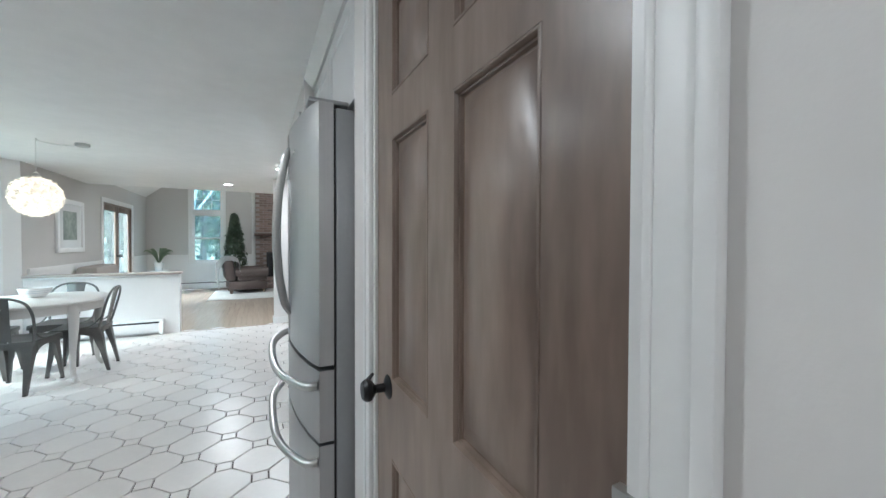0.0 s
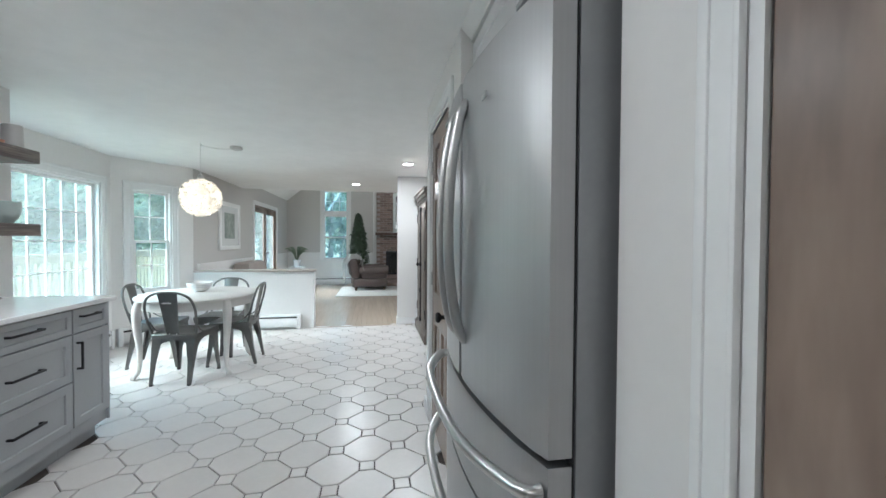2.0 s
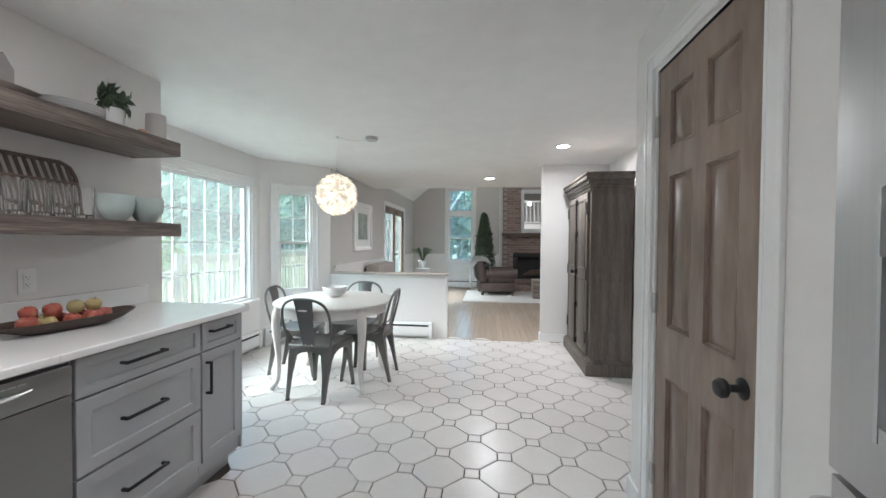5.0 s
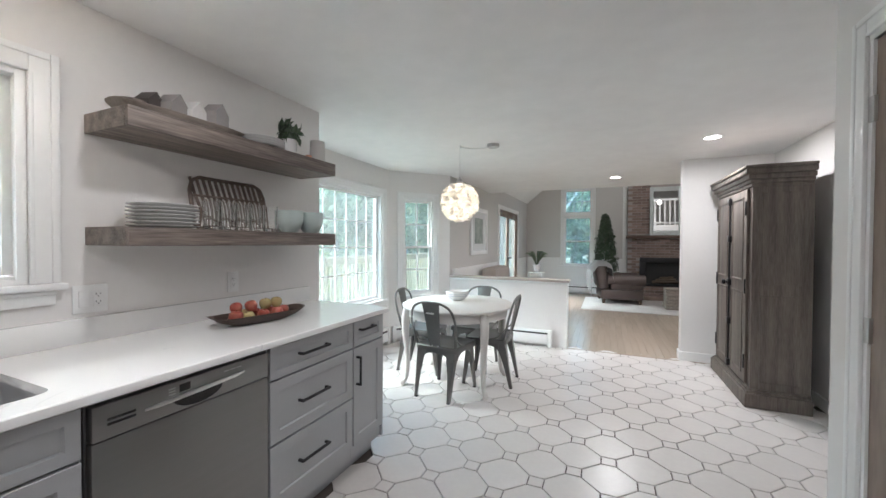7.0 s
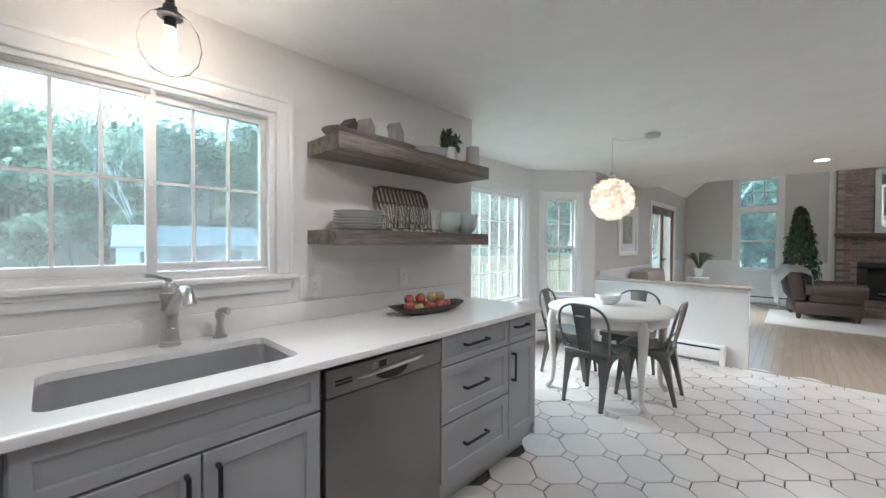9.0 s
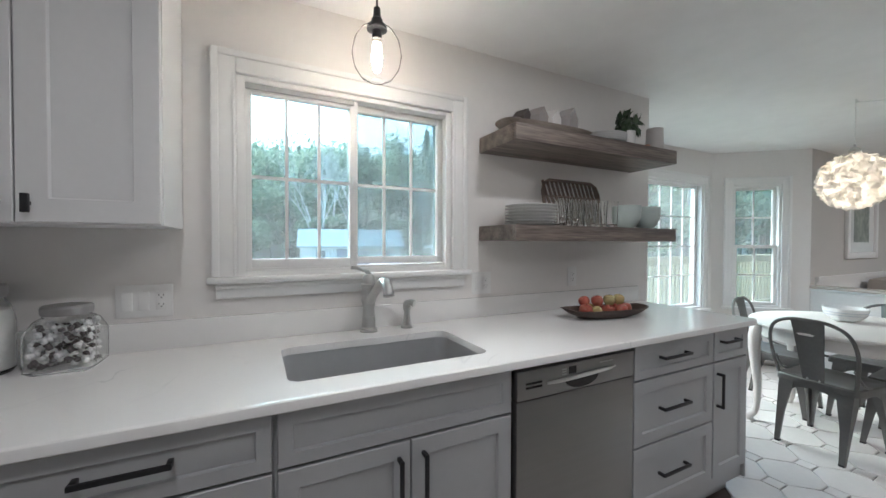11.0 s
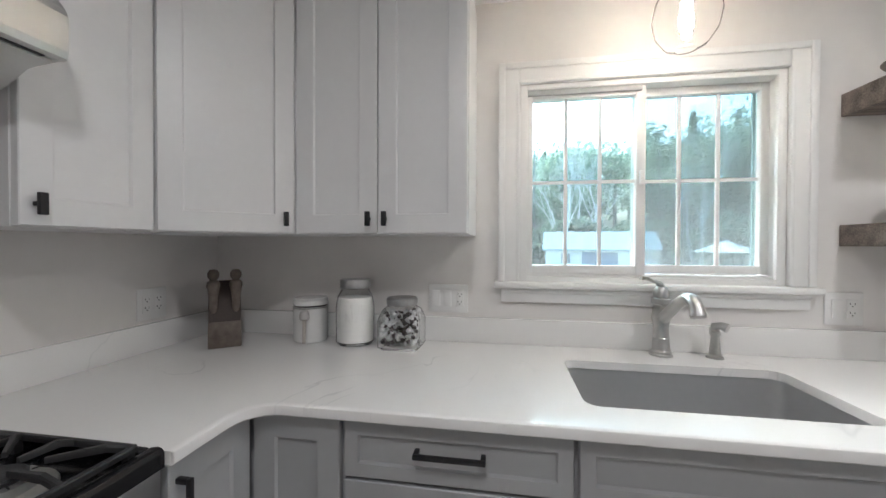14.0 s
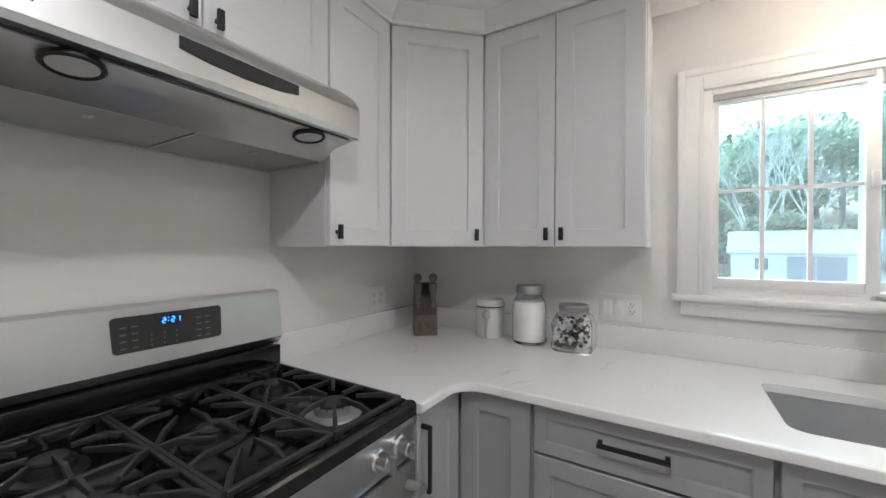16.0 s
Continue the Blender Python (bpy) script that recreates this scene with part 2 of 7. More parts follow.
def lathe(profile, segs=28, bm=None, centre=(0, 0, 0)):
    """A turned body from (radius, height) pairs."""
    bm = bm or bmesh.new()
    rings = []
    for r, z in profile:
        rings.append([bm.verts.new((centre[0] + r * math.cos(2 * math.pi * i / segs), centre[1] + r * math.sin(2 * math.pi * i / segs), centre[2] + z)) for i in range(segs)] if r > 1e-5 else [bm.verts.new((centre[0], centre[1], centre[2] + z))])
    for a, b in zip(rings, rings[1:]):
        for i in range(segs):
            j = (i + 1) % segs
            if len(a) == 1 and len(b) > 1:
                bm.faces.new((a[0], b[j], b[i]))
            elif len(b) == 1 and len(a) > 1:
                bm.faces.new((a[i], a[j], b[0]))
            elif len(a) > 1:
                bm.faces.new((a[i], a[j], b[j], b[i]))
    return bm


def tube(points, radius, segs=10, bm=None, flat=1.0):
    """A round bar along points; radius may be one number or one a point."""
    bm = bm or bmesh.new()
    pts = [Vector(p) for p in points]
    rad = radius if isinstance(radius, (list, tuple)) else [radius] * len(pts)
    rings, side = [], None
    for i, p in enumerate(pts):
        d = (pts[min(i + 1, len(pts) - 1)] - pts[max(i - 1, 0)]).normalized()
        if side is None:
            side = d.orthogonal().normalized()
        side = (side - d * side.dot(d)).normalized()
        up = d.cross(side)
        rings.append([bm.verts.new(p + (side * math.cos(2 * math.pi * k / segs) + up * math.sin(2 * math.pi * k / segs) * flat) * rad[i]) for k in range(segs)])
    for a, b in zip(rings, rings[1:]):
        for k in range(segs):
            bm.faces.new((a[k], a[(k + 1) % segs], b[(k + 1) % segs], b[k]))
    bm.faces.new(rings[0][::-1])
    bm.faces.new(rings[-1])
    return bm


def prism(outline, z0, z1, bm=None, m=None):
    """A slab from a flat outline of (x, y) pairs."""
    bm = bm or bmesh.new()
    m = m or Matrix()
    lo = [bm.verts.new(m @ Vector((x, y, z0))) for x, y in outline]
    hi = [bm.verts.new(m @ Vector((x, y, z1))) for x, y in outline]
    n = len(outline)
    bm.faces.new(lo[::-1])
    bm.faces.new(hi)
    for i in range(n):
        bm.faces.new((lo[i], lo[(i + 1) % n], hi[(i + 1) % n], hi[i]))
    return bm


def curve(points, n=8):
    """A smooth run of points through the given ones."""
    pts = [Vector(p) for p in points]
    out = []
    for i in range(len(pts) - 1):
        a, b, c, d = pts[max(i - 1, 0)], pts[i], pts[i + 1], pts[min(i + 2, len(pts) - 1)]
        for k in range(n):
            t = k / n
            out.append(0.5 * ((2 * b) + (c - a) * t + (2 * a - 5 * b + 4 * c - d) * t * t + (3 * b - a - 3 * c + d) * t ** 3))
    out.append(pts[-1])
    return out


def mesh_of(name, bm, material, smooth=True):
    bmesh.ops.recalc_face_normals(bm, faces=bm.faces)
    me = bpy.data.meshes.new(name)
    bm.to_mesh(me)
    bm.free()
    me.materials.append(material)
    if smooth:
        me.shade_smooth()
        me.set_sharp_from_angle(angle=radians(32))
    return me


def part(name, bm, material, parent=None, label="", smooth=True):
    """One mesh object from a bmesh in world places, under parent."""
    ob = new(name, mesh_of(name, bm, material, smooth))
    if parent:
        ob.parent = parent
        m, q = parent.matrix_basis.copy(), parent
        while q.parent:
            m = q.parent.matrix_basis @ q.matrix_parent_inverse @ m
            q = q.parent
        ob.matrix_parent_inverse = m.inverted()
    if label:
        tagged(ob, label)
    return ob


def thing(name, x, y, z, label, category, group=""):
    ob = new(name)
    ob.empty_display_size = 0.1
    ob.matrix_basis = pose(x, y, z)
    return tagged(ob, label, category, group)


def structure(name, bm, material, label="", category="", smooth=False):
    return tagged(part(name, bm, material, None, "", smooth), label, category, "", "structure")


def turned(bm, m):
    bmesh.ops.transform(bm, matrix=m, verts=bm.verts)
    return bm


def leaf_cloud(name, count, place, size, material, parent, seed, droop=0.0):
    """Many small folded leaves at places given by a function of the random source."""
    rng = random.Random(seed)
    vs, fs = [], []
    for i in range(count):
        c, n = place(rng)
        n = (n + Vector((rng.uniform(-1, 1), rng.uniform(-1, 1), rng.uniform(-1, 1))) * 0.7).normalized()
        t = n.orthogonal().normalized()
        t.rotate(Matrix.Rotation(rng.uniform(0, 6.28), 3, n))
        s = n.cross(t)
        l = size * rng.uniform(0.7, 1.3)
        k = len(vs)
        vs += [tuple(c), tuple(c + t * l * 0.5 + s * l * 0.28 + n * l * 0.08), tuple(c + t * l - Vector((0, 0, droop * l))), tuple(c + t * l * 0.5 - s * l * 0.28 + n * l * 0.08)]
        fs.append((k, k + 1, k + 2, k + 3))
    me = bpy.data.meshes.new(name)
    me.from_pydata(vs, [], fs)
    me.materials.append(material)
    ob = new(name, me)
    if parent:
        ob.parent = parent
        ob.matrix_parent_inverse = parent.matrix_basis.inverted()
    return ob


# ---- plan ----
CZ = 2.29                       # ceiling
SX, RY, EX = -2.51, -0.27, 0.29  # sink wall, range wall, pantry wall
EW = 0.345                      # the wall run beside the first door
BAY0, BAY1 = Vector((-3.2, 5.66)), Vector((-2.6, 6.33))
BACK_Y, BACK_X, LIFT_Y = 12.0, 3.2, 8.35

structure("floor", boxes((-3.5, 1.4, -1.9, 6.36, -0.2, -0.012)), GROUT, "dark grout bed under the kitchen tiles", "floor")
structure("floor_living_room", boxes((-3.0, BACK_X, 6.36, BACK_Y + 0.1, -0.2, -0.014)), OAK, "subfloor under the oak boards", "floor")
# ceiling of kitchen and dining end, with its edge over the living room
structure("ceiling", boxes((-3.6, 1.4, -1.9, LIFT_Y, CZ, CZ + 0.18)), CEIL, "flat white plaster ceiling", "ceiling")
structure("ceiling_east", boxes((1.4, BACK_X, 5.2, LIFT_Y, CZ, CZ + 0.18)), CEIL, "flat white plaster ceiling", "ceiling")

# sink wall with its window opening
WY0, WY1, WZ0, WZ1 = 1.1, 2.045, 1.167, 1.951
structure("wall_west", boxes((SX - 0.16, SX, RY - 0.2, WY0, 0, CZ), (SX - 0.16, SX, WY1, 3.575, 0, CZ), (SX - 0.16, SX, WY0, WY1, 0, WZ0), (SX - 0.16, SX, WY0, WY1, WZ1, CZ)), WALL, "white painted wall behind the sink", "wall")
structure("wall_south", boxes((SX, -0.76, RY - 0.14, RY, 0, CZ)), WALL, "white painted wall behind the range", "wall")
# hall behind the first steps
structure("wall_hall_west", boxes((-0.76, -0.62, -1.9, RY - 0.002, 0, CZ)), WALL, "plain white hall wall", "wall")
structure("wall_hall_end", boxes((-0.62, EW, -1.9, -1.78, 0, CZ)), WALL, "plain white hall wall", "wall")

# fridge wall with two door openings and the fridge recess
D1A, D1B, FRA, FRB, PDA, PDB, DH = 0.097, 0.965, 1.205, 2.29, 2.52, 3.20, 2.04
structure("wall_east", boxes((EW, EW + 0.12, -1.9, D1A, 0, CZ), (EW, EW + 0.12, D1A, D1B, DH, CZ), (EW, EW + 0.12, D1B, FRA, 0, CZ), (EX, EX + 0.12, FRB, PDA, 0, CZ), (EX, EX + 0.12, PDA, PDB, DH, CZ), (EX, EX + 0.12, PDB, 3.41, 0, CZ), (EW + 0.12, 1.0, FRA - 0.1, FRA, 0, CZ), (EX + 0.12, 1.0, FRB, FRB + 0.1, 0, CZ), (1.0, 1.12, FRA - 0.1, 3.29, 0, CZ), (EX + 0.12, 1.12, 3.29, 3.41, 0, CZ)), WALL, "white painted wall with door openings and fridge recess", "wall")
structure("wall_recess", boxes((1.07, 1.2, 3.41, 6.4, 0, CZ)), WALL, "white painted wall behind the armoire", "wall")
structure("wall_stub", boxes((0.245, 1.2, 6.4, 6.52, 0, CZ), (1.2, BACK_X, 6.4, 6.52, 0, CZ)), WALL, "white painted stub wall beside the armoire", "wall")
structure("closet_back", boxes((1.0, 1.1, -1.9, FRA - 0.1, 0, CZ), (EW + 0.12, 1.0, -0.6, -0.5, 0, CZ)), WALL, "plain closet wall behind a closed door", "wall")

# bay: short return, long window wall, angled window wall
BX = -3.2
BY0, BY1, BZ0, BZ1 = 3.84, 5.49, 0.60, 1.945
structure("wall_bay_return", boxes((BX - 0.1, SX - 0.16, 3.475, 3.575, 0, CZ)), WALL, "white return wall of the bay", "wall")
structure("wall_bay", boxes((BX - 0.12, BX, 3.575, BY0, 0, CZ), (BX - 0.12, BX, BY1, 5.66, 0, CZ), (BX - 0.12, BX, BY0, BY1, 0, BZ0), (BX - 0.12, BX, BY0, BY1, BZ1, CZ)), WALL, "white wall round the wide bay window", "wall")
BD = (BAY1 - BAY0).normalized()
BLEN = (BAY1 - BAY0).length
BM = Matrix.Translation((BAY0.x, BAY0.y, 0)) @ Matrix.Rotation(math.atan2(BD.y, BD.x), 4, "Z")
W2A, W2B, W2Z0, W2Z1 = 0.20, 0.64, 0.62, 1.93
structure("wall_bay_angled", turned(boxes((0, W2A, 0, 0.12, 0, CZ), (W2B, BLEN, 0, 0.12, 0, CZ), (W2A, W2B, 0, 0.12, 0, W2Z0), (W2A, W2B, 0, 0.12, W2Z1, CZ)), BM), WALL, "angled white bay wall with a narrow window", "wall")

# living room
GX = -2.6
FDA, FDB, FDH = 9.0, 10.75, 2.05
structure("wall_living_west", boxes((GX - 0.14, GX, 6.335, FDA, 0, 2.6), (GX - 0.14, GX, FDB, BACK_Y + 0.12, 0, 2.6), (GX - 0.14, GX, FDA, FDB, FDH, 2.6)), GREYW, "greige painted wall with a picture and french doors", "wall")
LWA, LWB, LWZ0, LWZ1 = -1.60, -0.89, 0.74, 2.78
structure("wall_north", boxes((GX, LWA, BACK_Y, BACK_Y + 0.14, 0, 5.2), (LWB, BACK_X, BACK_Y, BACK_Y + 0.14, 0, 5.2), (LWA, LWB, BACK_Y, BACK_Y + 0.14, 0, LWZ0), (LWA, LWB, BACK_Y, BACK_Y + 0.14, LWZ1, 5.2)), GREYW, "greige painted end wall with tall window", "wall")
structure("wall_living_east", boxes((BACK_X, BACK_X + 0.12, 6.4, BACK_Y + 0.14, 0, 5.2), (BACK_X, BACK_X + 0.12, 5.2, 6.4, CZ, 5.2)), GREYW, "greige painted side wall", "wall")
structure("wall_loft", boxes((GX, BACK_X, 5.2, 5.32, CZ + 0.18, 5.2)), GREYW, "greige wall at the back of the loft", "wall")
structure("ceiling_sloped", turned(boxes((0, 4.2, 5.2, BACK_Y + 0.14, 0, 0.14)), Matrix.Translation((GX - 0.1, 0, 2.36)) @ Matrix.Rotation(radians(-40), 4, "Y")), CEIL, "sloped white cathedral ceiling", "ceiling")
structure("ceiling_ridge", boxes((GX + 3.0, BACK_X, 5.2, BACK_Y + 0.14, 5.0, 5.12)), CEIL, "white ceiling at the ridge", "ceiling")

# half wall between dining end and living room
hw = tagged(new("half_wall"), "white half wall with moulded cap between tile and wood floor", "wall", "", "structure")
part("wall_body", boxes((GX, -1.0, 6.34, 6.44, 0, 0.83)), WALL, hw)
part("cap", boxes((GX, -0.965, 6.305, 6.475, 0.838, 0.868), bevel=0.008), mat("greige_cap_paint", (0.50, 0.44, 0.40), 0.35, var=0.05), hw, "greige-brown painted cap")
part("cap_moulding", boxes((GX, -0.985, 6.325, 6.455, 0.812, 0.837), bevel=0.006), TRIM, hw)
part("end_post", boxes((-0.998, -0.985, 6.33, 6.45, 0, 0.81), bevel=0.004), TRIM, hw)

# grey wainscot rail and white dado
tr = tagged(new("trim_dado"), "white dado and chair rail round the living room", "trim", "", "structure")
part("dado_west", boxes((GX, GX + 0.012, 6.44, FDA - 0.1, 0.09, 0.9), (GX, GX + 0.012, FDB + 0.1, BACK_Y, 0.09, 0.9)), TRIM, tr)
part("dado_north", boxes((GX + 0.012, -0.1, BACK_Y - 0.012, BACK_Y, 0.09, 0.72), (GX + 0.012, LWA - 0.09, BACK_Y - 0.012, BACK_Y, 0.72, 0.9), (LWB + 0.09, -0.1, BACK_Y - 0.012, BACK_Y, 0.72, 0.9)), TRIM, tr)
part("chair_rail", boxes((GX, GX + 0.03, 6.44, FDA - 0.1, 0.9, 0.95), (GX, GX + 0.03, FDB + 0.1, BACK_Y, 0.9, 0.95), (GX + 0.03, LWA - 0.09, BACK_Y - 0.03, BACK_Y, 0.9, 0.95), (LWB + 0.09, -0.1, BACK_Y - 0.03, BACK_Y, 0.9, 0.95)), TRIM, tr)
bb = tagged(new("baseboard"), "white painted baseboard", "baseboard", "", "structure")
part("board_stub", boxes((0.245, 1.07, 6.386, 6.4, 0, 0.1), (0.231, 0.245, 6.386, 6.534, 0, 0.1)), TRIM, bb)
part("board_recess", boxes((1.056, 1.07, 3.42, 6.386, 0, 0.1), (EX + 0.0, 1.056, 3.41, 3.424, 0, 0.1)), TRIM, bb)
part("board_east", boxes((EX - 0.014, EX, PDB + 0.09, 3.424, 0, 0.1), (EW - 0.014, EW, -1.78, D1A - 0.09, 0, 0.1)), TRIM, bb)
part("board_living", boxes((GX + 0.012, GX + 0.027, 6.44, FDA - 0.1, 0, 0.1), (GX + 0.012, GX + 0.027, FDB + 0.1, BACK_Y, 0, 0.1)), TRIM, bb)

# ---- windows ----


def casing(name, y0, y1, z0, z1, w, d, m, parent, foot=True):
    """A moulded frame round an opening in the local y-z plane, proud of x = 0 towards +x."""
    rows = [((y0 - w, y0), (z0, z1 + w)), ((y1, y1 + w), (z0, z1 + w)), ((y0, y1), (z1, z1 + w))]
    for i, (ys, zs) in enumerate(rows):
        e = 0.0015
        bm = boxes((0, d * 0.7, ys[0] + e, ys[1] - e, zs[0], zs[1] - e) if i < 2 else (0, d * 0.7, ys[0] - e, ys[1] + e, zs[0] + e, zs[1] - e), bevel=0.004)
        if i == 0:
            box(bm, 0, d, ys[0], ys[0] + w * 0.3, zs[0], zs[1], 0.004)
            box(bm, 0, d * 0.85, ys[1] - w * 0.16, ys[1], zs[0], z1, 0.003)
        elif i == 1:
            box(bm, 0, d, ys[1] - w * 0.3, ys[1], zs[0], zs[1], 0.004)
            box(bm, 0, d * 0.85, ys[0], ys[0] + w * 0.16, zs[0], z1, 0.003)
        else:
            box(bm, 0, d, ys[0] - w * 0.7, ys[1] + w * 0.7, zs[1] - w * 0.3, zs[1], 0.004)
            box(bm, 0, d * 0.85, ys[0], ys[1], zs[0], zs[0] + w * 0.16, 0.003)
        part(name, turned(bm, m), TRIM, parent)


def sash(y0, y1, z0, z1, x, cols, rows, m, parent, w=0.035, d=0.035, mun=0.014):
    fr = part("sash", turned(boxes((x - d / 2, x + d / 2, y0, y0 + w, z0, z1), (x - d / 2, x + d / 2, y1 - w, y1, z0, z1), (x - d / 2, x + d / 2, y0 + w, y1 - w, z0, z0 + w), (x - d / 2, x + d / 2, y0 + w, y1 - w, z1 - w, z1), bevel=0.003), m), TRIM, parent)
    ys = [y0 + w + (y1 - y0 - 2 * w) * i / cols for i in range(1, cols)]
    zs = [z0 + w + (z1 - z0 - 2 * w) * i / rows for i in range(1, rows)]
    for yy in ys:
        part("muntin", turned(boxes((x - 0.006, x + 0.006, yy - mun / 2, yy + mun / 2, z0 + w, z1 - w)), m), TRIM, fr)
    for zz in zs:
        part("muntin", turned(boxes((x - 0.005, x + 0.005, y0 + w, y1 - w, zz - mun / 2, zz + mun / 2)), m), TRIM, fr)
    g = part("pane", turned(boxes((x - 0.0092, x - 0.0072, y0 + w - 0.004, y1 - w + 0.004, z0 + w - 0.004, z1 - w + 0.004)), m), PANE, fr)
    g.visible_shadow = False
    return fr


def jamb(y0, y1, z0, z1, d, m, parent, t=0.02):
    part("window_frame", turned(boxes((-d, 0.0, y0, y0 + t, z0, z1), (-d, 0.0, y1 - t, y1, z0, z1), (-d, 0.0, y0 + t, y1 - t, z1 - t, z1), (-d, 0.0, y0 + t, y1 - t, z0, z0 + t)), m), TRIM, parent)


w1 = tagged(new("window_1"), "white sliding kitchen window over the sink with grilles", "window", "", "structure")
m1 = Matrix.Translation((SX, 0, 0))
jamb(WY0, WY1, WZ0, WZ1, 0.15, m1, w1)
sash(WY0 + 0.017, 1.578, WZ0 + 0.03, WZ1 - 0.02, -0.035, 3, 2, m1, w1, mun=0.012)
sash(1.548, WY1 - 0.016, WZ0 + 0.035, WZ1 - 0.018, -0.078, 3, 2, m1, w1, w=0.032, mun=0.012)
part("blind_head", turned(boxes((-0.016, -0.003, WY0 + 0.021, 1.56, WZ1 - 0.043, WZ1 - 0.021), bevel=0.003), m1), mat("grey_track", (0.42, 0.43, 0.43), 0.5), w1, "grey upper track of the sliding sash")
part("stop_bead", turned(boxes((-0.016, 0.003, WY0 + 0.001, WY0 + 0.03, WZ0 + 0.001, WZ1 - 0.001), (-0.016, 0.003, WY1 - 0.03, WY1 - 0.001, WZ0 + 0.001, WZ1 - 0.001), (-0.016, 0.003, WY0 + 0.03, WY1 - 0.03, WZ1 - 0.021, WZ1 - 0.001), bevel=0.002), m1), TRIM, w1)
part("track", turned(boxes((-0.1, -0.02, WY0 + 0.021, WY1 - 0.021, WZ0 + 0.021, WZ0 + 0.029)), m1), TRIM, w1)
scr = part("insect_screen", turned(boxes((-0.1305, -0.13, 1.575, WY1 - 0.02, WZ0 + 0.03, WZ1 - 0.02)), m1), SCREEN, w1, "fine grey insect screen")
scr.visible_shadow = False
part("screen_frame", turned(boxes((-0.136, -0.124, 1.56, 1.58, WZ0 + 0.021, WZ1 - 0.021), (-0.136, -0.124, WY1 - 0.038, WY1 - 0.021, WZ0 + 0.021, WZ1 - 0.021)), m1), SCREENF, w1)
part("latch", turned(boxes((-0.017, 0.004, 1.552, 1.57, 1.545, 1.6), bevel=0.004), m1), TRIM, w1)
casing("casing", WY0, WY1, WZ0, WZ1, 0.084, 0.026, m1, w1)
part("window_sill", turned(boxes((-0.02, 0.045, 1.0, 2.145, 1.14, 1.166), bevel=0.008), m1), TRIM, w1)
part("apron", turned(boxes((0, 0.018, 1.03, 2.115, 1.083, 1.139), (0, 0.026, 1.03, 2.115, 1.122, 1.139), bevel=0.004), m1), TRIM, w1)

w2 = tagged(new("window_2"), "wide white bay picture window with grilles", "window", "", "structure")
m2 = Matrix.Translation((BX, 0, 0))
jamb(BY0, BY1, BZ0, BZ1, 0.12, m2, w2)
sash(BY0 + 0.02, BY1 - 0.02, BZ0 + 0.02, BZ1 - 0.02, -0.07, 8, 4, m2, w2, w=0.03, mun=0.010)
casing("casing", BY0, BY1, BZ0, BZ1, 0.085, 0.024, m2, w2)
part("window_sill", turned(boxes((-0.02, 0.05, BY0 - 0.1, BY1 + 0.1, BZ0 - 0.03, BZ0 - 0.002), bevel=0.008), m2), TRIM, w2)

w3 = tagged(new("window_3"), "narrow white double-hung bay window with grilles", "window", "", "structure")
m3 = BM @ Matrix.Rotation(radians(-90), 4, "Z") @ Matrix.Diagonal((1, 1, 1, 1))
jamb(W2A, W2B, W2Z0, W2Z1, 0.12, m3, w3)
sash(W2A + 0.02, W2B - 0.02, 1.255, W2Z1 - 0.02, -0.075, 2, 2, m3, w3, w=0.03, mun=0.012)
sash(W2A + 0.02, W2B - 0.02, W2Z0 + 0.02, 1.285, -0.04, 2, 2, m3, w3, w=0.034, mun=0.012)
casing("casing", W2A, W2B, W2Z0, W2Z1, 0.085, 0.024, m3, w3)
part("window_sill", turned(boxes((-0.02, 0.045, W2A - 0.1, W2B + 0.1, W2Z0 - 0.03, W2Z0 - 0.002), bevel=0.008), m3), TRIM, w3)

w4 = tagged(new("window_4"), "tall white living room window with transom", "window", "", "structure")
m4 = Matrix.Translation((0, BACK_Y, 0)) @ Matrix.Rotation(radians(-90), 4, "Z")
jamb(LWA, LWB, LWZ0, LWZ1, 0.13, m4, w4)
part("mullion", turned(boxes((-0.12, 0.012, LWA + 0.02, LWB - 0.02, 2.04, 2.15), bevel=0.004), m4), TRIM, w4)
sash(LWA + 0.02, LWB - 0.02, 2.15, LWZ1 - 0.02, -0.06, 3, 2, m4, w4, w=0.03, mun=0.012)
sash(LWA + 0.02, LWB - 0.02, 1.38, 2.04, -0.085, 1, 1, m4, w4, w=0.035)
sash(LWA + 0.02, LWB - 0.02, LWZ0 + 0.02, 1.41, -0.05, 1, 1, m4, w4, w=0.035)
casing("casing", LWA, LWB, LWZ0, LWZ1, 0.085, 0.022, m4, w4)
part("window_sill", turned(boxes((-0.02, 0.04, LWA - 0.1, LWB + 0.1, LWZ0 - 0.03, LWZ0 - 0.002), bevel=0.006), m4), TRIM, w4)

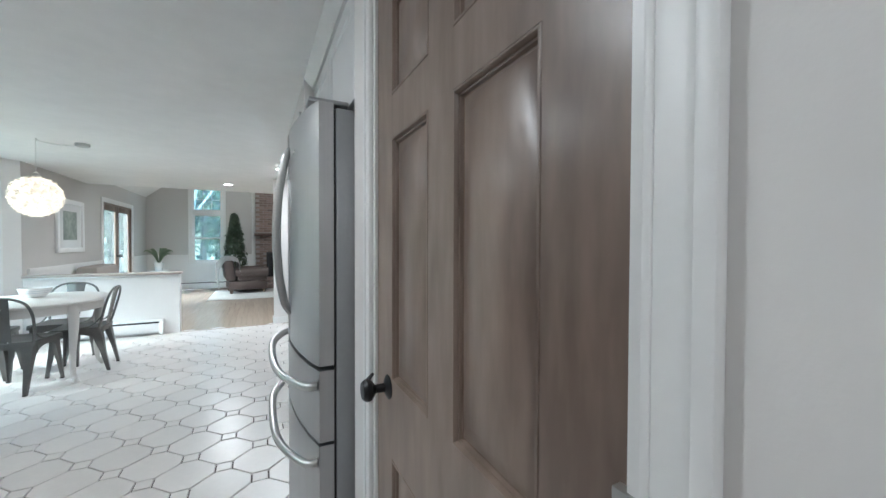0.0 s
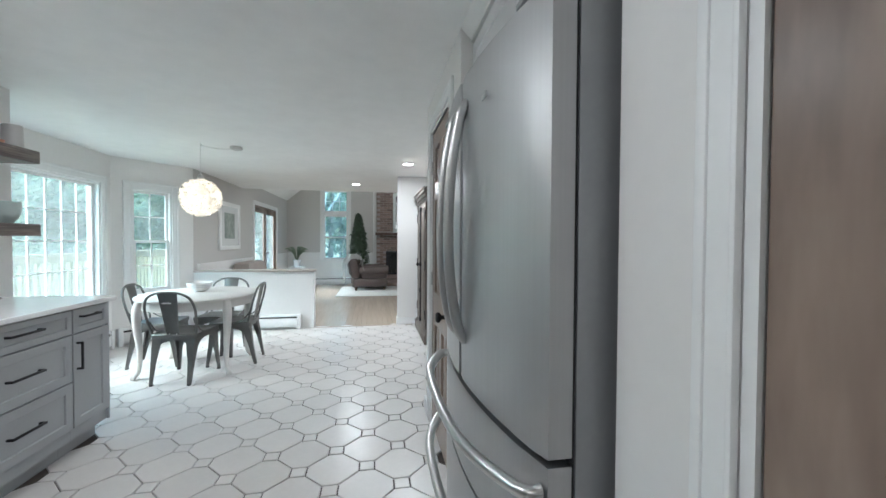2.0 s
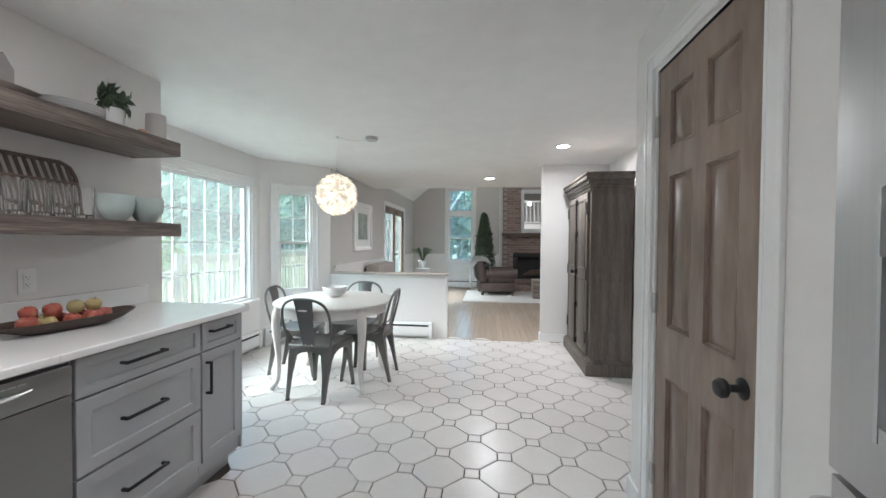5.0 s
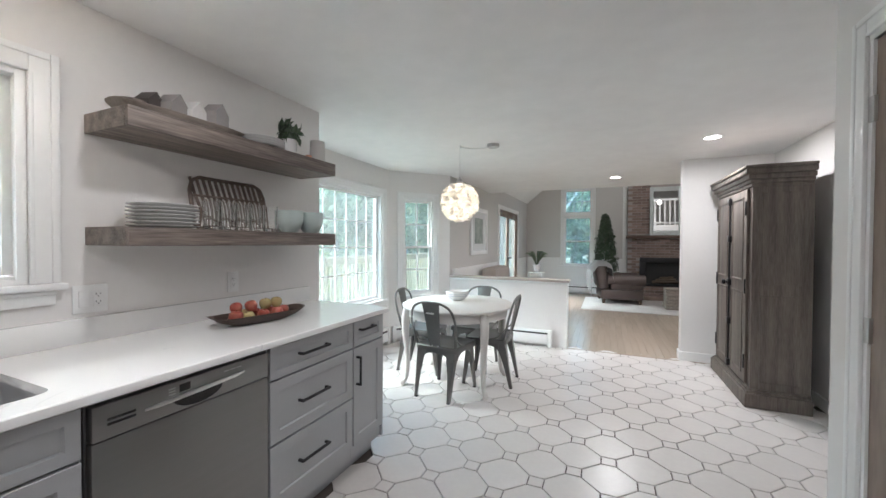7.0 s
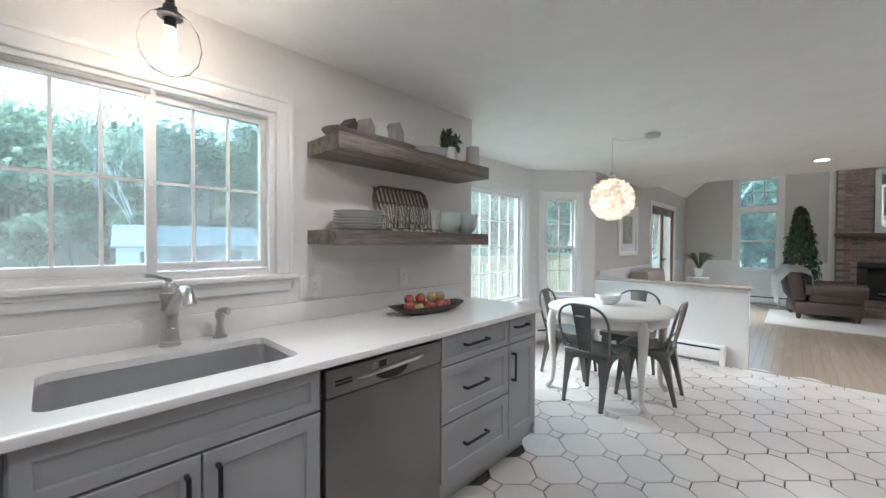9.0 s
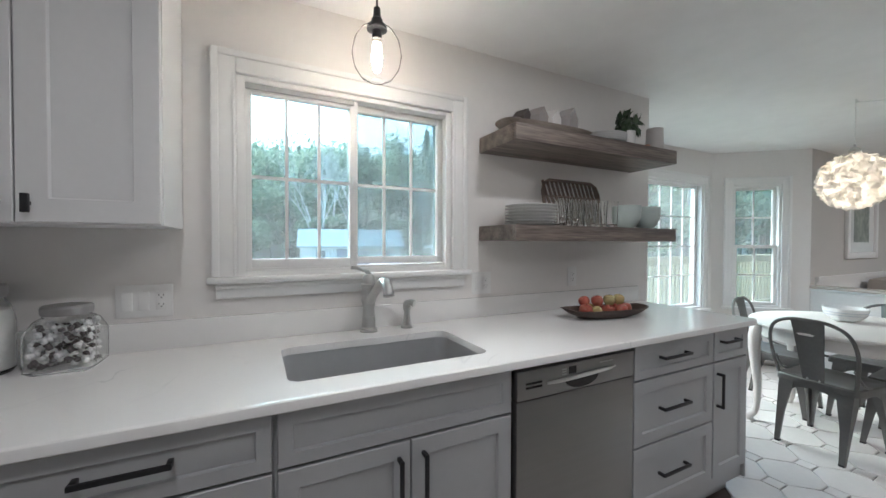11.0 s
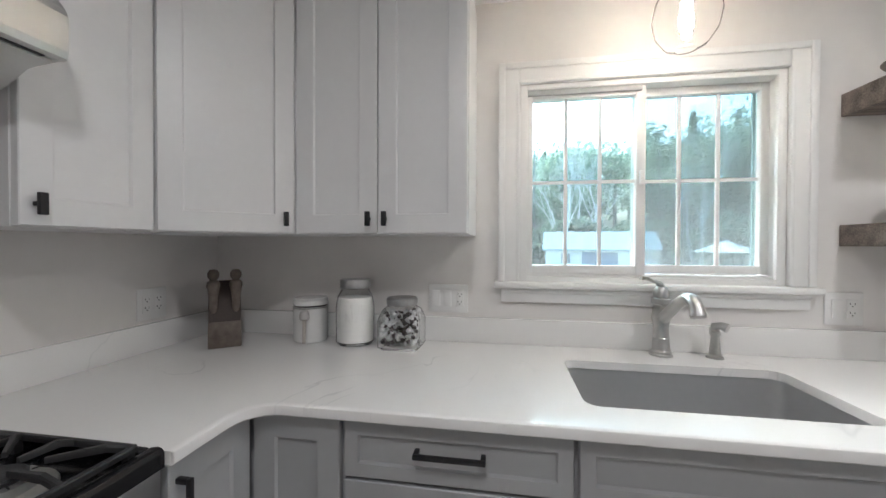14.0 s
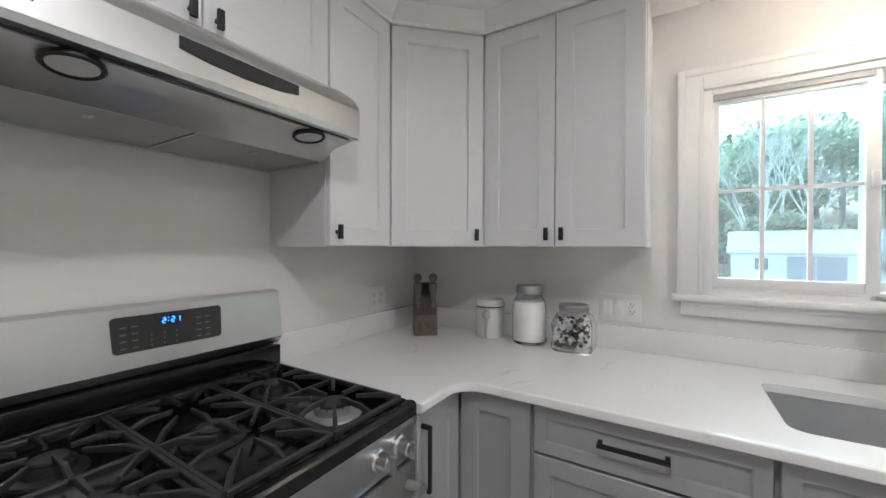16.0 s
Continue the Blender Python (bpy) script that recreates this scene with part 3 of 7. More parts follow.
# french doors to the deck
fd = tagged(new("door_3"), "pair of brown wooden french doors with glass", "door", "", "structure")
m5 = Matrix.Translation((GX, 0, 0))
casing("casing", FDA, FDB, 0.0, FDH, 0.085, 0.022, m5, fd)
part("door_frame", turned(boxes((-0.13, 0, FDA, FDA + 0.03, 0, FDH), (-0.13, 0, FDB - 0.03, FDB, 0, FDH), (-0.13, 0, FDA + 0.03, FDB - 0.03, FDH - 0.03, FDH)), m5), BROWN, fd)
for a, b in ((FDA + 0.032, 9.873), (9.877, FDB - 0.032)):
    lf = part("door_leaf", turned(boxes((-0.06, -0.02, a, a + 0.1, 0.01, FDH - 0.032), (-0.06, -0.02, b - 0.1, b, 0.01, FDH - 0.032), (-0.06, -0.02, a + 0.1, b - 0.1, 0.01, 0.24), (-0.06, -0.02, a + 0.1, b - 0.1, FDH - 0.14, FDH - 0.032), bevel=0.003), m5), BROWN, fd)
    pn = part("pane", turned(boxes((-0.043, -0.039, a + 0.098, b - 0.098, 0.238, FDH - 0.138)), m5), PANE, lf)
    pn.visible_shadow = False
    part("door_handle", turned(lathe([(0, -0.02), (0.014, -0.02), (0.014, 0.02), (0.028, 0.03), (0.028, 0.055), (0, 0.06)], 14), m5 @ Matrix.Translation((-0.01, b - 0.05 if a < 9.5 else a + 0.05, 1.0)) @ Matrix.Rotation(radians(90), 4, "Y")), BLACKM, lf)

# ---- kitchen: doors and cabinets ----


def rectloft(y0, y1, z0, z1, prof, bm=None):
    """Nested rectangles in the y-z plane: (inset, depth towards +x) from the back to the innermost face."""
    bm = bm or bmesh.new()
    rings = []
    for i, x in prof:
        rings.append([bm.verts.new(p) for p in ((x, y0 + i, z0 + i), (x, y1 - i, z0 + i), (x, y1 - i, z1 - i), (x, y0 + i, z1 - i))])
    bm.faces.new(rings[0][::-1])
    bm.faces.new(rings[-1])
    for a, b in zip(rings, rings[1:]):
        for k in range(4):
            bm.faces.new((a[k], a[(k + 1) % 4], b[(k + 1) % 4], b[k]))
    return bm


def shaker(y0, y1, z0, z1, w=0.06):
    return rectloft(y0, y1, z0, z1, [(0, -0.02), (0, -0.002), (0.002, 0), (w - 0.001, 0), (w, -0.001), (w + 0.002, -0.008), (w + 0.003, -0.009)])


def bar_pull(y, z, length, upright, m, parent, mtl=None):
    a = Vector((0, y, z))
    d = Vector((0, 0, length / 2)) if upright else Vector((0, length / 2, 0))
    bm = bmesh.new()
    s = 0.006
    if upright:
        box(bm, 0.024, 0.034, y - s, y + s, z - length / 2, z + length / 2, 0.002)
        for q in (-1, 1):
            box(bm, 0, 0.026, y - s, y + s, z + q * (length / 2 - s) - s, z + q * (length / 2 - s) + s, 0.002)
    else:
        box(bm, 0.024, 0.034, y - length / 2, y + length / 2, z - s, z + s, 0.002)
        for q in (-1, 1):
            box(bm, 0, 0.026, y + q * (length / 2 - s) - s, y + q * (length / 2 - s) + s, z - s, z + s, 0.002)
    return part("handle", turned(bm, m), mtl or BLACKM, parent, "matt black bar pull")


def knob(y, z, m, parent):
    bm = boxes((0, 0.016, y - 0.005, y + 0.005, z - 0.005, z + 0.005), (0.016, 0.027, y - 0.008, y + 0.008, z - 0.024, z + 0.024), bevel=0.002)
    return part("handle", turned(bm, m), BLACKM, parent, "small black T-bar knob")


# m: local +x is outwards, local y runs along the front
ms = Matrix.Translation((-1.845, 0, 0))


def base_unit(name, y0, y1, fronts, label, m=ms, depth=0.6, group="grey base cabinets"):
    c = m @ Vector((0, (y0 + y1) / 2, 0))
    th = thing(name, c.x, c.y, 0, label, "cabinet", group)
    part("body", turned(boxes((-depth, -0.021, y0, y1, 0.1, 0.886)), m), GREYC, th)
    part("toe_kick", turned(boxes((-depth, -0.085, y0, y1, 0.0, 0.099)), m), GREYC, th)
    for kind, a, b, z0, z1, hy, hz, hl, up in fronts:
        f = part(kind, turned(shaker(a, b, z0, z1, 0.05 if z1 - z0 > 0.2 else 0.035), m), GREYC, th)
        if hl:
            bar_pull(hy, hz, hl, up, m, f)
    return th


base_unit("base_cabinet", 0.645, 1.203, [("drawer_front", 0.652, 1.198, 0.737, 0.877, 0.917, 0.818, 0.17, False), ("drawer_front", 0.652, 1.198, 0.42, 0.728, 0.917, 0.6, 0.17, False), ("drawer_front", 0.652, 1.198, 0.112, 0.411, 0.917, 0.3, 0.17, False)], "grey shaker drawer base with black bar pulls")
base_unit("sink_base_cabinet", 1.204, 1.928, [("drawer_front", 1.211, 1.922, 0.737, 0.877, 0, 0, 0, False), ("door", 1.211, 1.5625, 0.112, 0.728, 1.527, 0.61, 0.16, True), ("door", 1.5675, 1.922, 0.112, 0.728, 1.603, 0.61, 0.16, True)], "grey shaker sink cabinet with two doors", depth=0.14)
base_unit("base_cabinet", 2.535, 3.108, [("drawer_front", 2.542, 3.103, 0.737, 0.877, 2.79, 0.817, 0.19, False), ("drawer_front", 2.542, 3.103, 0.458, 0.728, 2.79, 0.6, 0.19, False), ("drawer_front", 2.542, 3.103, 0.175, 0.449, 2.79, 0.32, 0.19, False)], "grey shaker three-drawer base beside the dishwasher")
base_unit("base_cabinet", 3.109, 3.405, [("drawer_front", 3.114, 3.4, 0.737, 0.877, 3.225, 0.83, 0.14, False), ("door", 3.114, 3.4, 0.175, 0.728, 3.138, 0.6, 0.165, True)], "narrow grey shaker cabinet at the counter end")
part("end_panel", boxes((-2.445, -1.85, 3.406, 3.418, 0.1, 0.886)), GREYC, [o for o in scene.objects if o.name.startswith("base_cabinet")][-1])
# corner unit with two doors meeting at the inner corner
cu = thing("corner_cabinet", -2.1, 0.1, 0, "grey corner base cabinet with two panel doors", "cabinet", "grey base cabinets")
part("body", boxes((-2.445, -1.866, -0.25, 0.644, 0.1, 0.886), (-1.866, -1.60, -0.25, 0.375, 0.1, 0.886)), GREYC, cu)
part("toe_kick", boxes((-2.445, -1.93, -0.25, 0.644, 0, 0.099), (-1.93, -1.6, -0.25, 0.31, 0, 0.099)), GREYC, cu)
part("door", turned(shaker(0.402, 0.638, 0.112, 0.877), ms), GREYC, cu)
mr = Matrix.Translation((0, 0.397, 0)) @ Matrix.Rotation(radians(90), 4, "Z")
cd = part("door", turned(shaker(1.603, 1.838, 0.112, 0.877), mr), GREYC, cu)
bar_pull(1.622, 0.75, 0.19, True, mr, cd)

# worktop
wt = thing("worktop", -2.15, 1.6, 0.877, "white quartz L-shaped worktop with faint grey veins", "worktop")
FX, FY, CT, CB = -1.823, 0.413, 0.914, 0.887
arc = [(FX + 0.085 - 0.085 * math.cos(a), FY + 0.085 - 0.085 * math.sin(a)) for a in [radians(90 - 15 * k) for k in range(7)]]
bm = prism([(SX, RY), (-1.592, RY), (-1.592, FY)] + [(x, y) for x, y in arc] + [(FX, 1.243), (SX, 1.243)], CB, CT)
prism([(-1.943, 1.243), (FX, 1.243), (FX, 1.905), (-1.943, 1.905)], CB, CT, bm)
prism([(SX, 1.243), (-2.318, 1.243), (-2.318, 1.905), (SX, 1.905)], CB, CT, bm)
prism([(SX, 1.905), (FX, 1.905), (FX, 3.43), (FX - 0.012, 3.455), (FX - 0.035, 3.468), (SX, 3.468)], CB, CT, bm)
for cx, cy, dx, dy in ((-1.943, 1.243, -1, 1), (-1.943, 1.905, -1, -1), (-2.318, 1.243, 1, 1), (-2.318, 1.905, 1, -1)):
    r = 0.04
    pts = [(cx, cy)] + [(cx + dx * r * (1 - math.sin(radians(a))), cy + dy * r * (1 - math.cos(radians(a)))) for a in range(0, 91, 15)]
    prism(pts if dx * dy < 0 else pts[::-1], CB, CT, bm)
part("slab", bm, QUARTZ, wt, smooth=False)


def edge_strip(path, profile):
    """A moulded edge swept along a plan path, its outer side to the right of the way."""
    bm, rings = bmesh.new(), []
    pts = [Vector(p) for p in path]
    for i, p in enumerate(pts):
        t = (pts[min(i + 1, len(pts) - 1)] - pts[max(i - 1, 0)]).normalized()
        rings.append([bm.verts.new((p.x + t.y * o, p.y - t.x * o, z)) for o, z in profile])
    for a, b in zip(rings, rings[1:]):
        for k in range(len(profile) - 1):
            bm.faces.new((a[k], a[k + 1], b[k + 1], b[k]))
    return bm


part("front_edge", edge_strip([(-1.592, FY)] + arc + [(FX, 0.6), (FX, 2.0), (FX, 3.43), (FX - 0.004, 3.444), (FX - 0.012, 3.455), (FX - 0.022, 3.463), (FX - 0.035, 3.468), (SX, 3.468)], [(-0.012, CB - 0.0003), (0.003, CB - 0.0003), (0.006, CB + 0.003), (0.006, CT - 0.0045), (0.0045, CT - 0.0015), (0.001, CT + 0.0003), (-0.012, CT + 0.0003)]), QUARTZ, wt)
part("backsplash", boxes((SX, SX + 0.02, RY + 0.02, 3.46, CT, 1.015), bevel=0.002), QUARTZ, wt)
part("backsplash", boxes((SX + 0.02, -1.592, RY, RY + 0.02, CT, 1.015), bevel=0.002), QUARTZ, wt)

# sink
sk = thing("sink", -2.13, 1.57, 0.7, "stainless steel undermount sink bowl", "sink")
bm = bmesh.new()
pr = [(0, 0.886), (0.006, 0.70), (0.03, 0.672), (0.08, 0.668)]
rr = []
for ins, z in pr:
    x0, x1, y0, y1, r = -2.324 + ins, -1.937 - ins, 1.237 + ins, 1.911 - ins, 0.045
    ring = []
    for cx, cy, a0 in ((x1 - r, y1 - r, 0), (x0 + r, y1 - r, 90), (x0 + r, y0 + r, 180), (x1 - r, y0 + r, 270)):
        for k in range(5):
            a = radians(a0 + 22.5 * k)
            ring.append(bm.verts.new((cx + r * math.cos(a), cy + r * math.sin(a), z)))
    rr.append(ring)
for a, b in zip(rr, rr[1:]):
    for k in range(20):
        bm.faces.new((a[k], a[(k + 1) % 20], b[(k + 1) % 20], b[k]))
bm.faces.new(rr[-1])
part("bowl", bm, SINKST, sk)
part("drain", lathe([(0, 0.67), (0.03, 0.671), (0.042, 0.674), (0.045, 0.669)], 20, centre=(-2.16, 1.57, 0)), NICKEL, sk)

# upper cabinets


def upper_unit(name, y0, y1, z0, z1, doors, label, m, depth=0.33, group="white upper cabinets"):
    c = m @ Vector((0, (y0 + y1) / 2, 0))
    th = thing(name, c.x, c.y, z0, label, "cabinet", group)
    part("body", turned(boxes((-depth, -0.021, y0, y1, z0, z1)), m), UPPER, th)
    for a, b, ky in doors:
        d = part("door", turned(shaker(a, b, z0 + 0.003, z1 - 0.003, 0.062), m), UPPER, th)
        knob(ky, z0 + 0.05, m, d)
    return th


UZ0, UZ1 = 1.347, 2.225
mu = Matrix.Translation((-2.165, 0, 0))
upper_unit("upper_cabinet", 0.33, 0.926, UZ0, UZ1, [(0.333, 0.622, 0.596), (0.626, 0.923, 0.652)], "white two-door upper cabinet beside the window", mu, 0.342)
mv = Matrix.Translation((0, 0.05, 0)) @ Matrix.Rotation(radians(90), 4, "Z")
upper_unit("upper_cabinet", 1.592, 1.90, UZ0, UZ1, [(1.595, 1.897, 1.622)], "white single-door upper cabinet beside the hood", mv, 0.318)
upper_unit("upper_cabinet", 0.828, 1.590, 1.845, UZ1, [(0.831, 1.2075, 1.18), (1.2115, 1.587, 1.24)], "short white two-door cabinet above the hood", mv, 0.318)
dg = Vector((-2.165, 0.33)) - Vector((-1.90, 0.05))
md = Matrix.Translation((-1.90, 0.05, 0)) @ Matrix.Rotation(math.atan2(dg.y, dg.x) - radians(90), 4, "Z")
uc = thing("upper_cabinet", -2.2, 0.05, UZ0, "white diagonal corner upper cabinet", "cabinet", "white upper cabinets")
part("body", prism([(-2.507, -0.267), (-1.902, -0.267), (-1.902, 0.03), (-1.915, 0.035), (-2.18, 0.315), (-2.187, 0.328), (-2.507, 0.328)], UZ0, UZ1), UPPER, uc, smooth=False)
dd = part("door", turned(shaker(0.004, dg.length - 0.004, UZ0 + 0.003, UZ1 - 0.003, 0.062), md), UPPER, uc)
knob(dg.length - 0.035, UZ0 + 0.05, md, dd)
# crown along the cabinet tops
cr = tagged(new("trim_crown"), "white crown moulding above the upper cabinets", "trim", "", "structure")


def crown(a, b, out):
    a, b, out = Vector(a), Vector(b), Vector(out)
    bm = bmesh.new()
    rings = []
    for p in (a, b):
        rings.append([bm.verts.new((p.x + out.x * o, p.y + out.y * o, z)) for o, z in ((-0.02, UZ1), (0.008, UZ1), (0.01, UZ1 + 0.012), (0.03, UZ1 + 0.03), (0.05, CZ - 0.012), (0.055, CZ - 0.001), (-0.02, CZ - 0.001))])
    n = len(rings[0])
    bm.faces.new(rings[0])
    bm.faces.new(rings[1][::-1])
    for k in range(n):
        bm.faces.new((rings[0][k], rings[0][(k + 1) % n], rings[1][(k + 1) % n], rings[1][k]))
    return bm


part("crown", crown((-2.165, 0.93), (-2.165, 0.33), (1, 0)), TRIM, cr)
part("crown", crown((-2.165, 0.335), (-1.897, 0.048), (0.73, 0.69)), TRIM, cr)
part("crown", crown((-1.905, 0.05), (-0.828, 0.05), (0, 1)), TRIM, cr)

# six-panel doors


def panel_door(name, ya, yb, label, knob_y, hinge_y, ex=EX, knob_z=0.87):
    d = tagged(new(name), label, "door", "", "structure")
    dm = Matrix.Translation((ex, 0, 0)) @ Matrix.Rotation(radians(180), 4, "Z")
    a, b = -yb + 0.004, -ya - 0.004
    w = b - a
    st, mid = 0.115 * w / 0.757, 0.1 * w / 0.757
    zs = [(0.2, 0.735), (0.94, 1.572), (1.682, 1.925)]
    ys = [(a + st, (a + b) / 2 - mid / 2), ((a + b) / 2 + mid / 2, b - st)]
    x0, x1 = -0.046, -0.008
    leaf = part("door_leaf", turned(boxes((x0, x1, a, a + st, 0.008, 2.035), (x0, x1, b - st, b, 0.008, 2.035), (x0, x1, (a + b) / 2 - mid / 2, (a + b) / 2 + mid / 2, 0.2, 1.925), (x0, x1, a + st, b - st, 0.008, 0.2), (x0, x1, a + st, b - st, 1.925, 2.035), (x0, x1, a + st, (a + b) / 2 - mid / 2, 0.735, 0.94), (x0, x1, (a + b) / 2 + mid / 2, b - st, 0.735, 0.94), (x0, x1, a + st, (a + b) / 2 - mid / 2, 1.572, 1.682), (x0, x1, (a + b) / 2 + mid / 2, b - st, 1.572, 1.682)), dm), BROWN, d, smooth=False)
    for y0, y1 in ys:
        for z0, z1 in zs:
            part("panel", turned(rectloft(y0 - 0.001, y1 + 0.001, z0 - 0.001, z1 + 0.001, [(0, -0.03), (0, -0.01), (0.001, -0.0105), (0.003, -0.007), (0.007, -0.0065), (0.0095, -0.01), (0.0105, -0.015), (0.014, -0.0155), (0.0155, -0.0215), (0.019, -0.022), (0.021, -0.0205), (0.052, -0.0135), (0.054, -0.0125)]), dm), BROWN, leaf)
    ky = -knob_y
    kn = part("door_knob", turned(lathe([(0, -0.012), (0.032, -0.012), (0.032, -0.006), (0.022, 0.0), (0.012, 0.004), (0.011, 0.028), (0.018, 0.033), (0.028, 0.042), (0.029, 0.053), (0.022, 0.063), (0, 0.067)], 24), dm @ Matrix.Translation((0, ky, knob_z)) @ Matrix.Rotation(radians(90), 4, "Y")), BLACKM, d, "dark oil-rubbed bronze door knob")
    for hz in (0.27, 1.03, 1.80):
        part("hinge", turned(boxes((-0.012, 0.004, -hinge_y - 0.014, -hinge_y + 0.014, hz - 0.045, hz + 0.045), bevel=0.002), dm), NICKEL, d, "aged brass hinge")
    mc = dm
    casing("casing", -yb - 0.02, -ya + 0.02, 0.0, 2.06, 0.06 if ex == EW else 0.075, 0.016, mc, d)
    part("door_frame", turned(boxes((-0.12, 0.0, -yb - 0.019, -yb, 0, 2.04), (-0.12, 0, -ya, -ya + 0.019, 0, 2.04), (-0.12, 0, -yb - 0.019, -ya + 0.019, 2.04, 2.059)), mc), TRIM, d)
    return d


d1 = panel_door("door_1", D1A + 0.02, D1B - 0.02, "closed brown stained six-panel wooden door beside the fridge", 0.845, D1A + 0.02, EW, 0.915)
part("latch_lever", tube([(EW - 0.002, 0.922, 0.885), (EW - 0.022, 0.922, 0.89), (EW - 0.026, 0.922, 0.915), (EW - 0.012, 0.922, 0.93)], [0.006, 0.007, 0.007, 0.004], 10), BLACKM, d1)
panel_door("door_2", PDA + 0.02, PDB - 0.02, "closed brown stained six-panel pantry door", PDA + 0.085, PDB - 0.02)

# fridge
FR = [0.226, 0.166]


def fridge_front(y0, y1, z0, z1, bulge0=1.25, bulge1=2.24, bm=None, ease=True):
    """A door slab whose face bows outwards across the whole fridge."""
    bm = bm or bmesh.new()
    n = 10
    face, back = [], []
    for i in range(n + 1):
        y = y0 + (y1 - y0) * i / n
        u = (y - bulge0) / (bulge1 - bulge0) * 2 - 1
        e = min(y - y0, y1 - y) / 0.012
        x = FR[0] - (FR[0] - FR[1]) * (1 - u * u) + (0.006 if ease and e < 0.1 else 0)
        face.append((x, y))
        back.append((0.282, y))
    return prism(face + back[::-1], z0, z1, bm)


fr = thing("refrigerator", 0.55, 1.745, 0, "stainless french-door refrigerator with two bottom drawers", "refrigerator")
part("body", boxes((0.29, 0.98, 1.252, 2.238, 0.03, 1.78), bevel=0.006), DARKST, fr)
SPL = 1.75
ld = part("door", fridge_front(1.252, SPL - 0.002, 0.862, 1.795), STEEL, fr)
DY0, DY1, DZ0, DZ1 = 1.90, 2.125, 0.965, 1.39   # dispenser opening
bm = fridge_front(SPL + 0.002, DY0, 0.862, 1.795, ease=False)
fridge_front(DY1, 2.238, 0.862, 1.795, bm=bm, ease=False)
fridge_front(DY0, DY1, 0.862, DZ0, bm=bm, ease=False)
fridge_front(DY0, DY1, DZ1, 1.795, bm=bm, ease=False)
rd = part("door", bm, STEEL, fr)
dr1 = part("drawer", fridge_front(1.252, 2.238, 0.59, 0.845), STEEL, fr)
dr2 = part("drawer", fridge_front(1.252, 2.238, 0.06, 0.578), STEEL, fr)
part("gasket", boxes((0.282, 0.29, 1.26, 2.23, 0.07, 1.775)), BLACKM, fr)
part("base_grille", boxes((0.24, 0.27, 1.27, 2.22, 0.0, 0.055)), BLACKM, fr)
for y in (1.32, 2.17):
    part("hinge_cover", boxes((0.2, 0.34, y - 0.05, y + 0.05, 1.7955, 1.812), bevel=0.005), DARKST, fr)
for dd_, yy in ((ld, SPL - 0.073), (rd, SPL + 0.05)):
    bow = curve([(0.175, yy, 1.71), (0.15, yy, 1.675), (0.122, yy, 1.51), (0.113, yy, 1.335), (0.122, yy, 1.16), (0.145, yy, 1.03), (0.172, yy, 0.985)], 6)
    part("handle", tube(bow, [0.006, 0.009] + [0.0125] * 3 + [0.0145] * (len(bow) - 10) + [0.0125] * 3 + [0.009, 0.006], 24, flat=1.35), NICKEL, dd_, "long bowed stainless handle")
for dd_, zz in ((dr1, 0.79), (dr2, 0.515)):
    bow = curve([(0.225, 1.27, zz), (0.18, 1.29, zz), (0.11, 1.48, zz), (0.095, 1.745, zz), (0.11, 2.01, zz), (0.18, 2.2, zz), (0.225, 2.22, zz)], 6)
    part("handle", tube(bow, 0.014, 24, flat=1.3), NICKEL, dd_, "long bowed stainless drawer handle")
dsp = part("dispenser", boxes((0.262, 0.281, DY0 + 0.001, DY1 - 0.001, DZ0 + 0.001, DZ1 - 0.001), (0.185, 0.2615, DY0 + 0.001, DY0 + 0.008, DZ0 + 0.001, DZ1 - 0.001), (0.195, 0.2615, DY1 - 0.008, DY1 - 0.001, DZ0 + 0.001, DZ1 - 0.001)), SINKST, rd, "grey recessed water and ice dispenser")
part("control_panel", boxes((0.187, 0.2615, DY0 + 0.009, DY1 - 0.009, 1.27, DZ1 - 0.002), bevel=0.006), mat("smoked_grey_panel", (0.2, 0.205, 0.21), 0.18, 0.5), dsp, "smoked grey glossy dispenser control panel")
part("nozzle", boxes((0.2, 0.25, 1.985, 2.04, 1.235, 1.269), bevel=0.006), BLACKM, dsp)
part("paddle", turned(boxes((-0.004, 0.004, 1.975, 2.05, -0.07, 0.07), bevel=0.003), Matrix.Translation((0.252, 0, 1.15)) @ Matrix.Rotation(radians(8), 4, "Y")), DARKST, dsp)
part("drip_tray", prism([(0.2615, DY0 + 0.009), (0.2615, DY1 - 0.009), (0.196, DY1 - 0.009), (0.182, 2.07), (0.176, 2.012), (0.176, 1.96), (0.182, DY0 + 0.009)], DZ0 + 0.002, DZ0 + 0.028), STEEL, dsp)
part("badge", boxes((0.168, 0.171, 1.48, 1.52, 1.655, 1.668)), NICKEL, ld)
# panel and cabinet over the fridge
fc = thing("fridge_cabinet", 0.6, 1.745, 1.80, "white panelled cabinet above the refrigerator", "cabinet", "white upper cabinets")
part("body", boxes((EW + 0.022, 0.95, FRA + 0.001, FRB - 0.001, 1.80, CZ - 0.002)), UPPER, fc)
for a, b in ((FRA + 0.006, 1.743), (1.747, FRB - 0.006)):
    part("door", turned(shaker(-b, -a, 1.806, 2.21, 0.06), Matrix.Translation((EW, 0, 0)) @ Matrix.Rotation(radians(180), 4, "Z")), UPPER, fc)
part("crown", crown((EW, FRB), (EW, -1.7), (-1, 0)), TRIM, cr)

